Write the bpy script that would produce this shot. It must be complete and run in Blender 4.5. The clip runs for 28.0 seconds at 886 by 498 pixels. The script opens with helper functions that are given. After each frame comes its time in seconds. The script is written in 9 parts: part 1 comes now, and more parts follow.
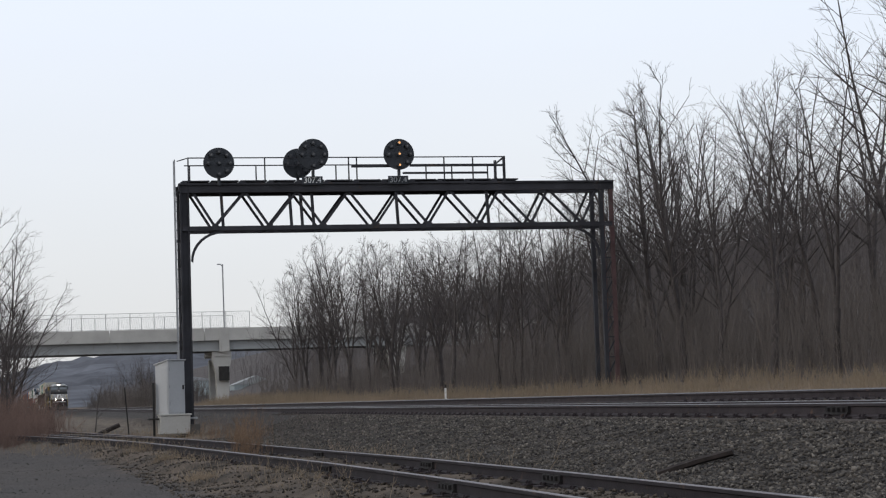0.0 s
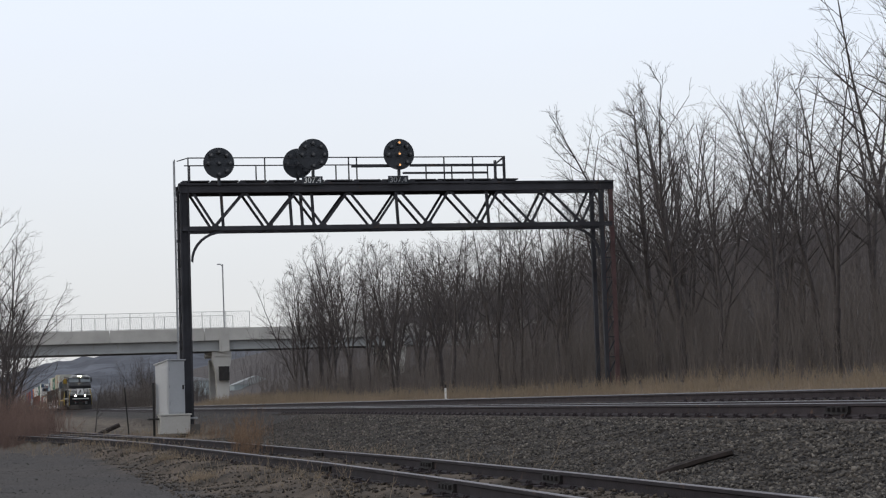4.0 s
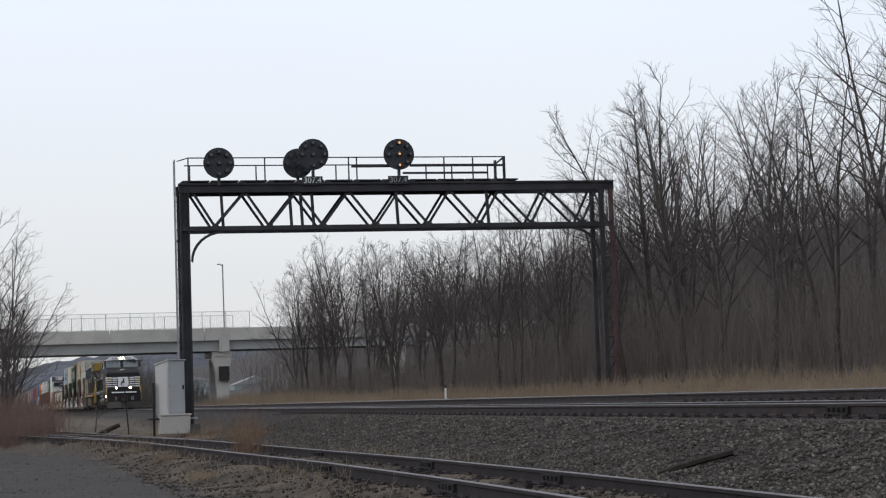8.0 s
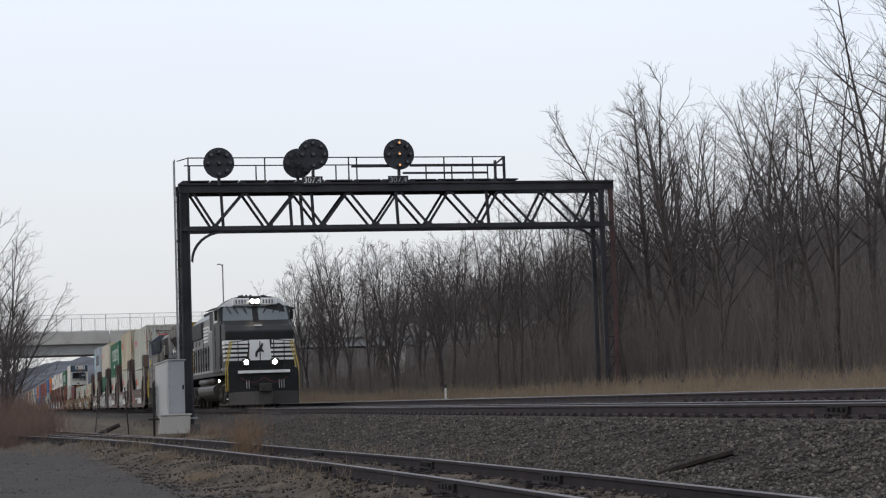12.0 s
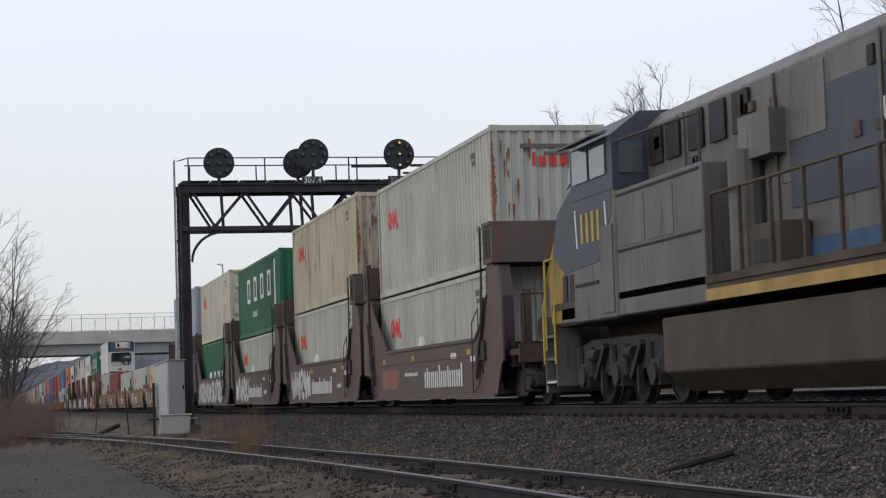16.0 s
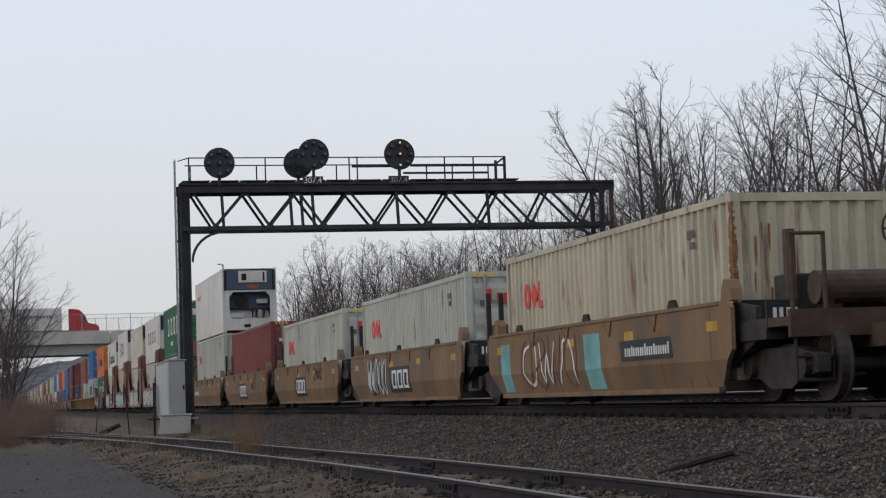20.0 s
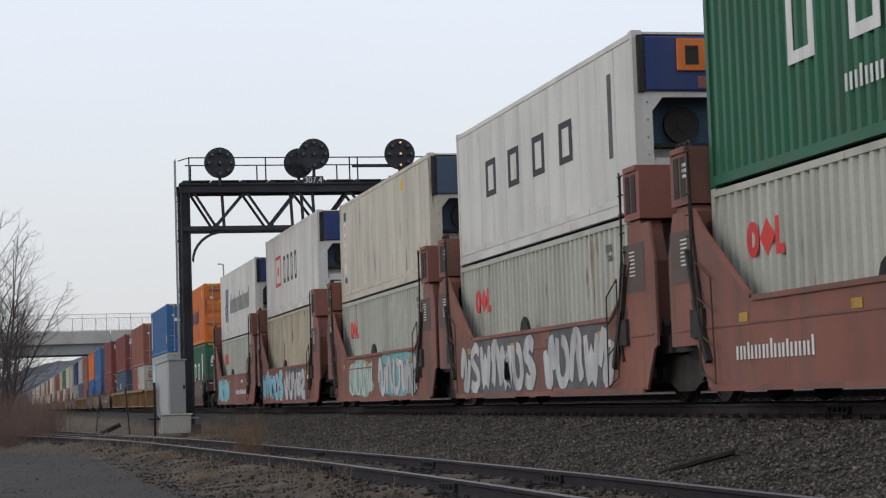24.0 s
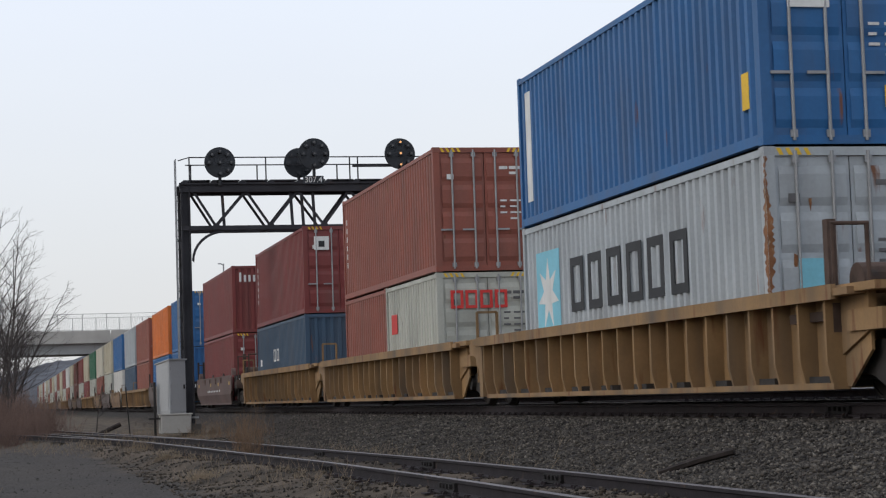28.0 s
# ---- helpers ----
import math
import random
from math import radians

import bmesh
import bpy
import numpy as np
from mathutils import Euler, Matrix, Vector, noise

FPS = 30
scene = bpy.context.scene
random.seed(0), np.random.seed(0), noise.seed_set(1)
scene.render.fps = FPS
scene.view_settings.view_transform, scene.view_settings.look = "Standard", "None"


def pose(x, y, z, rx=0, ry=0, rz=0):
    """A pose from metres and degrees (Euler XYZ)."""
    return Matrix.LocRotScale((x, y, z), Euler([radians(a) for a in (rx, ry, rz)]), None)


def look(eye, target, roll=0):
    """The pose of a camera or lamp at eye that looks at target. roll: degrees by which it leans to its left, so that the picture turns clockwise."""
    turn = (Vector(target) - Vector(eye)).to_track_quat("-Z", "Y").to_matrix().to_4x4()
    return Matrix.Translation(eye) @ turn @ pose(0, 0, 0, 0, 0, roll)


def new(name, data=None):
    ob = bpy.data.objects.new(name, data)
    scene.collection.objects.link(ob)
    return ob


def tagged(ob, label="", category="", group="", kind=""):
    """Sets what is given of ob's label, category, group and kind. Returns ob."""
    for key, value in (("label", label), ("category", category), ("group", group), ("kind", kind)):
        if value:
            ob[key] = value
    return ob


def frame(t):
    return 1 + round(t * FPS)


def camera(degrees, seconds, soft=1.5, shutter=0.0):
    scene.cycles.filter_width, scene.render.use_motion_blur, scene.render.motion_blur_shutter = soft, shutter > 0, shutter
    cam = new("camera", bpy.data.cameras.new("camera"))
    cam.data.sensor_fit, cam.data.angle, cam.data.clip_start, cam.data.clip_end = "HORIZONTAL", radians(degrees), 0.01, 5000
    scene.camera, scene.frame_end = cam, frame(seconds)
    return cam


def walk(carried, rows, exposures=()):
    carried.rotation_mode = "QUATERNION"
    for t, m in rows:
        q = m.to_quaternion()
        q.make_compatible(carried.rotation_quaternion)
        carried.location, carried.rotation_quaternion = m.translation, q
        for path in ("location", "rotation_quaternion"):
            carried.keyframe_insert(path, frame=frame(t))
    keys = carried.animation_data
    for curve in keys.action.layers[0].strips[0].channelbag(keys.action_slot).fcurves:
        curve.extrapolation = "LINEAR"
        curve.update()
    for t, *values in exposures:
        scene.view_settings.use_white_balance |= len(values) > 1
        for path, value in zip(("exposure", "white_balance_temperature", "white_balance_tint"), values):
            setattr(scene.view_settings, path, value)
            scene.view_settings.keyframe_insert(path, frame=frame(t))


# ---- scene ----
# The camera stands beside the line; y runs along the track, z = 0 is the rail head of the near main track.
EYE = Vector((0.0, 0.0, 0.25))
cam = camera(25.69, 28.0, soft=1.2, shutter=0.03)


def aim(yaw, tilt, roll):
    y, p = radians(yaw), radians(tilt)
    return look(EYE, EYE + Vector((math.sin(y) * math.cos(p), math.cos(y) * math.cos(p), math.sin(p))), roll)


walk(cam, [(0, aim(13.01, 4.33, -1.9)), (14.5, aim(13.01, 4.33, -1.9)), (20, aim(12.995, 4.33, -1.9)), (28, aim(12.98, 4.315, -1.9))],
     exposures=[(0, 0.13), (12.5, 0.13), (15, 0.12), (16, 0.1), (17, 0.06), (18, 0.03), (19, -0.02), (20, -0.09), (21, -0.05), (21.5, 0.02), (24, 0.03), (25, -0.04), (26, 0.0), (27, 0.06), (28, 0.09)])

# ---- light: an overcast winter sky with a broad weak sun ----
world = bpy.data.worlds.new("overcast_sky")
scene.world = world
world.use_nodes = True
wn, wl = world.node_tree.nodes, world.node_tree.links
wn.clear()
sky = wn.new("ShaderNodeTexSky")
sky.sky_type, sky.sun_disc = "NISHITA", False
sky.sun_elevation, sky.sun_rotation = radians(28), radians(255)
sky.dust_density, sky.air_density = 4.0, 1.2
bg_sky = wn.new("ShaderNodeBackground")
bg_sky.inputs["Strength"].default_value = 0.02
wl.new(sky.outputs[0], bg_sky.inputs["Color"])
bg_cloud = wn.new("ShaderNodeBackground")
coord = wn.new("ShaderNodeTexCoord")
sep = wn.new("ShaderNodeSeparateXYZ")
wl.new(coord.outputs["Generated"], sep.inputs[0])
cloud = wn.new("ShaderNodeTexNoise")
cloud.inputs["Scale"].default_value, cloud.inputs["Detail"].default_value = 2.2, 4
squash = wn.new("ShaderNodeMapping")
squash.inputs["Scale"].default_value = (1, 1, 4)
wl.new(coord.outputs["Generated"], squash.inputs[0])
wl.new(squash.outputs[0], cloud.inputs["Vector"])
ramp = wn.new("ShaderNodeValToRGB")
ramp.color_ramp.elements[0].position, ramp.color_ramp.elements[0].color = 0.0, (0.80, 0.80, 0.785, 1)
ramp.color_ramp.elements[1].position, ramp.color_ramp.elements[1].color = 0.2, (0.86, 0.912, 1.015, 1)
wl.new(sep.outputs["Z"], ramp.inputs[0])
tone = wn.new("ShaderNodeMix")
tone.data_type, tone.blend_type = "RGBA", "MULTIPLY"
tone.inputs[0].default_value = 0.35
fade = wn.new("ShaderNodeValToRGB")
fade.color_ramp.elements[0].position, fade.color_ramp.elements[0].color = 0.3, (0.86, 0.88, 0.92, 1)
fade.color_ramp.elements[1].position, fade.color_ramp.elements[1].color = 0.7, (1, 1, 1, 1)
wl.new(cloud.outputs["Fac"], fade.inputs[0])
wl.new(ramp.outputs[0], tone.inputs[6])
wl.new(fade.outputs[0], tone.inputs[7])
wl.new(tone.outputs[2], bg_cloud.inputs["Color"])
bg_cloud.inputs["Strength"].default_value = 0.86
add_bg = wn.new("ShaderNodeAddShader")
wout = wn.new("ShaderNodeOutputWorld")
wl.new(bg_sky.outputs[0], add_bg.inputs[0])
wl.new(bg_cloud.outputs[0], add_bg.inputs[1])
wl.new(add_bg.outputs[0], wout.inputs[0])
sun_data = bpy.data.lights.new("sun", "SUN")
sun_data.energy, sun_data.angle, sun_data.color = 0.3, radians(20), (1.0, 0.96, 0.9)
sun = new("sun", sun_data)
sun.matrix_world = look((-80, -22, 44), (0, 0, 0))


# ---- materials ----
def material(name, base, rough=0.8, metal=0.0, var=0.25, scale=3.0, bump=0.15, fine=40.0, stain=None, amount=0.0,
             streak=1.0, spec=0.3, glow=0.0, grime=0.0):
    """Base colour varied at two scales, with stains of a second colour (stretched upright by streak) and fine relief."""
    m = bpy.data.materials.new(name)
    m.use_nodes = True
    n, l = m.node_tree.nodes, m.node_tree.links
    b = n["Principled BSDF"]
    b.inputs["Roughness"].default_value, b.inputs["Metallic"].default_value = rough, metal
    b.inputs["Specular IOR Level"].default_value = spec
    if glow:
        b.inputs["Base Color"].default_value = (*base, 1)
        b.inputs["Emission Color"].default_value, b.inputs["Emission Strength"].default_value = (*base, 1), glow
        return m
    co, info, shift = n.new("ShaderNodeTexCoord"), n.new("ShaderNodeObjectInfo"), n.new("ShaderNodeVectorMath")
    mul = n.new("ShaderNodeMath")
    mul.operation, mul.inputs[1].default_value = "MULTIPLY", 57.0
    l.new(info.outputs["Random"], mul.inputs[0])
    l.new(co.outputs["Object"], shift.inputs[0])
    l.new(mul.outputs[0], shift.inputs[1])

    def noise_at(s, detail, up=1.0):
        mp, nz = n.new("ShaderNodeMapping"), n.new("ShaderNodeTexNoise")
        mp.inputs["Scale"].default_value = (s, s, s * up)
        nz.inputs["Scale"].default_value, nz.inputs["Detail"].default_value = 1.0, detail
        l.new(shift.outputs[0], mp.inputs[0])
        l.new(mp.outputs[0], nz.inputs["Vector"])
        return nz.outputs["Fac"]

    def mixed(fac, a, c, kind="MIX"):
        mx = n.new("ShaderNodeMix")
        mx.data_type, mx.blend_type = "RGBA", kind
        for sock, v in ((0, fac), (6, a), (7, c)):
            if isinstance(v, tuple):
                mx.inputs[sock].default_value = (*v, 1)
            elif isinstance(v, float):
                mx.inputs[sock].default_value = v
            else:
                l.new(v, mx.inputs[sock])
        return mx.outputs[2]

    def band(fac, lo, hi):
        mr = n.new("ShaderNodeMapRange")
        mr.inputs["From Min"].default_value, mr.inputs["From Max"].default_value = lo, hi
        l.new(fac, mr.inputs["Value"])
        return mr.outputs[0]

    low = tuple(c * (1 - var) for c in base)
    high = tuple(min(1.0, c * (1 + var)) for c in base)
    col = mixed(band(noise_at(scale, 5.0), 0.3, 0.7), low, high)
    col = mixed(band(noise_at(fine, 3.0), 0.25, 0.75), col, mixed(0.25, col, tuple(c * 0.55 for c in base)))
    if grime:
        col = mixed(band(noise_at(scale * 2.2, 6.0, 0.12), 0.44, 0.76), col, mixed(grime, col, (0.09, 0.08, 0.07)))
    if stain:
        far = 1.6 if streak < 3 else 7.0
        col = mixed(band(noise_at(scale * far, 7.0, 1.0 / streak), 0.72 - 0.3 * amount, 0.8 - 0.2 * amount), col, stain)
    l.new(col, b.inputs["Base Color"])
    if bump:
        bp = n.new("ShaderNodeBump")
        bp.inputs["Strength"].default_value, bp.inputs["Distance"].default_value = bump, 0.02
        l.new(noise_at(fine, 6.0), bp.inputs["Height"])
        l.new(bp.outputs[0], b.inputs["Normal"])
    return m


RUST = (0.16, 0.065, 0.03)
STEEL_BLACK = material("bridge_steel", (0.036, 0.036, 0.042), 0.75, 0, 0.35, 1.2, 0.2, 30, (0.06, 0.04, 0.032), 0.25)
RAIL_STEEL = material("rail_steel", (0.034, 0.027, 0.03), 0.8, 0.05, 0.3, 4, 0.2, 40, (0.09, 0.055, 0.04), 0.3)
RAIL_TOP = material("polished_rail", (0.2, 0.195, 0.2), 0.4, 0.9, 0.15, 6, 0.05, 60)
TIE_WOOD = material("creosoted_tie", (0.055, 0.046, 0.04), 0.9, 0, 0.4, 3, 0.5, 25, (0.11, 0.10, 0.09), 0.3)
CONCRETE = material("concrete", (0.42, 0.41, 0.385), 0.9, 0, 0.12, 0.5, 0.15, 20, (0.30, 0.29, 0.27), 0.25, 6)
GIRDER = material("grey_girder", (0.30, 0.31, 0.31), 0.8, 0, 0.12, 0.4, 0.1, 15, (0.23, 0.22, 0.2), 0.2, 6)
CABINET = material("cabinet_paint", (0.42, 0.43, 0.44), 0.55, 0.1, 0.06, 1.2, 0.05, 30, (0.36, 0.35, 0.33), 0.2, 6)
GALV = material("galvanised_steel", (0.33, 0.34, 0.35), 0.55, 0.5, 0.15, 3, 0.05, 40)
DARK_IRON = material("dark_iron", (0.028, 0.026, 0.025), 0.7, 0.2, 0.4, 3, 0.2, 30, (0.06, 0.045, 0.035), 0.25)
WHITE_PAINT = material("white_paint", (0.74, 0.75, 0.75), 0.6, 0, 0.08, 2, 0.05, 30, grime=0.3)
DISC_BLACK = material("signal_disc", (0.032, 0.036, 0.043), 0.5, 0.1, 0.3, 2, 0.1, 25)
LENS_DIM = material("unlit_lens", (0.07, 0.07, 0.075), 0.2, 0, 0.1, 6, 0, 20, spec=0.6)
LENS_AMBER = material("lit_lens", (1.0, 0.5, 0.2), glow=0.5)
BARK = material("bark", (0.068, 0.059, 0.057), 0.95, 0, 0.3, 2.5, 0.4, 30)
TWIG = material("twig", (0.1, 0.089, 0.087), 0.95, 0, 0.3, 1.0, 0.1, 20)
BRUSH = material("brush", (0.122, 0.106, 0.097), 0.95, 0, 0.35, 0.4, 0.1, 10)
RED_BRUSH = material("red_brush", (0.17, 0.115, 0.096), 0.95, 0, 0.35, 0.6, 0.1, 10)
GRASS = material("dry_grass", (0.24, 0.19, 0.135), 0.95, 0, 0.3, 0.7, 0.1, 12, (0.2, 0.135, 0.085), 0.3)
RUSSET = material("russet_weed", (0.19, 0.125, 0.08), 0.95, 0, 0.3, 1.0, 0.1, 12)
DIRTY_CONCRETE = material("dirty_concrete", (0.10, 0.095, 0.09), 0.95, 0, 0.25, 2, 0.2, 25, (0.05, 0.045, 0.04), 0.3)


def stone_material(name, dark, light, brown):
    """Crushed stone: every stone has a tone of its own, with a fine grain over it."""
    m = bpy.data.materials.new(name)
    m.use_nodes = True
    n, l = m.node_tree.nodes, m.node_tree.links
    b = n["Principled BSDF"]
    b.inputs["Roughness"].default_value, b.inputs["Specular IOR Level"].default_value = 0.85, 0.25
    geo, ramp_s, co, nz, mx = n.new("ShaderNodeNewGeometry"), n.new("ShaderNodeValToRGB"), n.new("ShaderNodeTexCoord"), n.new("ShaderNodeTexNoise"), n.new("ShaderNodeMix")
    e = ramp_s.color_ramp.elements
    e[0].position, e[0].color = 0.0, (*dark, 1)
    e[1].position, e[1].color = 1.0, (*light, 1)
    mid = e.new(0.55)
    mid.color = (*brown, 1)
    high = e.new(0.9)
    high.color = tuple(0.62 * c for c in light) + (1,)
    l.new(geo.outputs["Random Per Island"], ramp_s.inputs[0])
    nz.inputs["Scale"].default_value, nz.inputs["Detail"].default_value = 45.0, 4.0
    l.new(co.outputs["Object"], nz.inputs["Vector"])
    mx.data_type, mx.blend_type = "RGBA", "MULTIPLY"
    mx.inputs[0].default_value = 0.55
    l.new(ramp_s.outputs[0], mx.inputs[6])
    l.new(nz.outputs["Fac"], mx.inputs[7])
    l.new(mx.outputs[2], b.inputs["Base Color"])
    return m


STONE = stone_material("ballast_stone", (0.028, 0.026, 0.026), (0.25, 0.225, 0.195), (0.09, 0.079, 0.068))
CINDER = stone_material("shoulder_cinder", (0.018, 0.016, 0.015), (0.2, 0.165, 0.13), (0.065, 0.053, 0.042))
GRIT = stone_material("road_grit", (0.035, 0.032, 0.03), (0.085, 0.077, 0.07), (0.055, 0.05, 0.046))
GLASS_DARK = material("dark_glass", (0.02, 0.025, 0.03), 0.08, 0, 0.1, 2, 0, 20, spec=0.7)


# ---- mesh helpers ----
def box(bm, x0, x1, y0, y1, z0, z1, m=None):
    v = [bm.verts.new((x, y, z)) for z in (z0, z1) for y in (y0, y1) for x in (x0, x1)]
    if m is not None:
        for a in v:
            a.co = m @ a.co
    for f in ((0, 2, 3, 1), (4, 5, 7, 6), (0, 1, 5, 4), (2, 6, 7, 3), (0, 4, 6, 2), (1, 3, 7, 5)):
        bm.faces.new([v[i] for i in f])
    return bm


def bar(bm, p, q, w, h=None, n=4):
    """A straight member from p to q: n = 4 a rectangular bar w by h, else a round one of width w."""
    p, q = Vector(p), Vector(q)
    h = w if h is None else h
    d = (q - p).normalized()
    side = d.cross(Vector((0, 0, 1)))
    side = side.normalized() if side.length > 1e-3 else Vector((1, 0, 0))
    up = side.cross(d)
    ring = []
    for c in (p, q):
        r = []
        for i in range(n):
            a = 2 * math.pi * (i + 0.5) / n
            k = 1 / math.cos(math.pi / 4) if n == 4 else 1.0
            r.append(bm.verts.new(c + side * (math.cos(a) * w / 2 * k) + up * (math.sin(a) * h / 2 * k)))
        ring.append(r)
    for i in range(n):
        j = (i + 1) % n
        bm.faces.new((ring[0][i], ring[0][j], ring[1][j], ring[1][i]))
    bm.faces.new(list(reversed(ring[0])))
    bm.faces.new(ring[1])
    return bm


def prism(bm, outline, a, b, axis="x"):
    """An outline of (u, w) pairs extruded from a to b along an axis."""
    def at(u, w, s):
        return {"x": (s, u, w), "y": (u, s, w), "z": (u, w, s)}[axis]
    r0 = [bm.verts.new(at(u, w, a)) for u, w in outline]
    r1 = [bm.verts.new(at(u, w, b)) for u, w in outline]
    k = len(outline)
    for i in range(k):
        j = (i + 1) % k
        bm.faces.new((r0[i], r0[j], r1[j], r1[i]))
    bm.faces.new(list(reversed(r0)))
    bm.faces.new(r1)
    return bm


def disc(bm, c, r, depth, axis="y", n=24):
    o = [(r * math.cos(2 * math.pi * i / n), r * math.sin(2 * math.pi * i / n)) for i in range(n)]
    c = Vector(c)
    if axis == "y":
        prism(bm, [(c.x + u, c.z + w) for u, w in o], c.y - depth / 2, c.y + depth / 2, "y")
    elif axis == "x":
        prism(bm, [(c.y + u, c.z + w) for u, w in o], c.x - depth / 2, c.x + depth / 2, "x")
    else:
        prism(bm, [(c.x + u, c.y + w) for u, w in o], c.z - depth / 2, c.z + depth / 2, "z")
    return bm


def finish(bm, name, mat, smooth=False, bevel=0.0):
    bmesh.ops.recalc_face_normals(bm, faces=bm.faces)
    if bevel:
        bmesh.ops.bevel(bm, geom=bm.edges[:], offset=bevel, segments=1, affect="EDGES", clamp_overlap=True)
    me = bpy.data.meshes.new(name)
    bm.to_mesh(me)
    bm.free()
    me.materials.append(mat)
    if smooth:
        for f in me.polygons:
            f.use_smooth = True
    return me


def part(name, bm, mat, parent, label="", smooth=False, bevel=0.0):
    ob = new(name, finish(bm, name, mat, smooth, bevel))
    ob.parent = parent
    if label:
        tagged(ob, label)
    return ob


def piece(name, mesh, parent, mat=None, m=None, label=""):
    """One more object on a shared mesh, with its own material and pose."""
    ob = new(name, mesh)
    ob.parent = parent
    if m is not None:
        ob.matrix_basis = m
    if mat is not None:
        ob.material_slots[0].link = "OBJECT"
        ob.material_slots[0].material = mat
    if label:
        tagged(ob, label)
    return ob


def thing(name, label, category, at=(0, 0, 0), group="", kind=""):
    ob = new(name)
    ob.empty_display_size = 0.3
    ob.location = at
    return tagged(ob, label, category, group, kind)


def mesh_arrays(name, verts, faces, mat):
    me = bpy.data.meshes.new(name)
    k = faces.shape[1]
    me.vertices.add(len(verts))
    me.vertices.foreach_set("co", np.asarray(verts, dtype=np.float32).ravel())
    me.loops.add(faces.size)
    me.loops.foreach_set("vertex_index", faces.astype(np.int32).ravel())
    me.polygons.add(len(faces))
    me.polygons.foreach_set("loop_start", np.arange(0, faces.size, k, dtype=np.int32))
    me.update(calc_edges=True)
    me.validate()
    me.materials.append(mat)
    return me


B = bmesh.new
XT = 11.12      # centre of the near main track
XF = 15.25      # centre of the far main track
RISE = 0.14     # the far track lies this much higher


# ---- ground ----
def siding_x(y):
    """Centre line of the siding: straight beside the camera, bending away to the left further on."""
    return np.interp(y, [-60, 18, 22, 28, 36, 42, 48, 55, 66, 85, 120], [5.7, 5.58, 5.52, 5.37, 4.95, 4.66, 4.33, 3.85, 2.88, 1.2, -2.2])


def ground_height(x, y):
    z = np.interp(x, [-400, -60, -12, -5, 0.0, 2.9, 4.0, 7.2, 9.35, 9.9, 12.6, 13.6, 17.0, 18.6, 20.5, 24.0, 34.0, 52.0, 95.0, 160.0, 600.0],
                  [6.0, 1.5, -0.75, -0.95, -1.04, -1.03, -0.9, -0.84, -0.28, -0.22, -0.2, -0.08, -0.06, -0.28, 0.1, 0.45, 0.9, 3.2, 18.0, 29.5, 45.0])
    wob = 0.035 * np.sin(x * 2.3 + 1.3 * np.sin(y * 0.7)) * np.sin(y * 1.1 + x) + 0.02 * np.sin(x * 5.1 + y * 3.3)
    wob = wob * np.where((x > 9.4) & (x < 17.2), 0.25, 1.0)
    # dirt has risen round the rails of the siding
    off = np.abs(x - siding_x(y))
    heap = np.interp(off, [0, 1.15, 1.5, 2.3], [-0.825, -0.845, -0.88, -1.2]) + 0.6 * wob
    z = np.where((y < 90) & (y > -40) & (x < 7.6), np.maximum(z, heap), z)
    far = np.clip((np.abs(x - 12) - 40) / 60, 0, 1)
    return z + wob + far * (1.6 * np.sin(y * 0.021 + x * 0.013) + 0.9 * np.sin(y * 0.057 + 1.0))


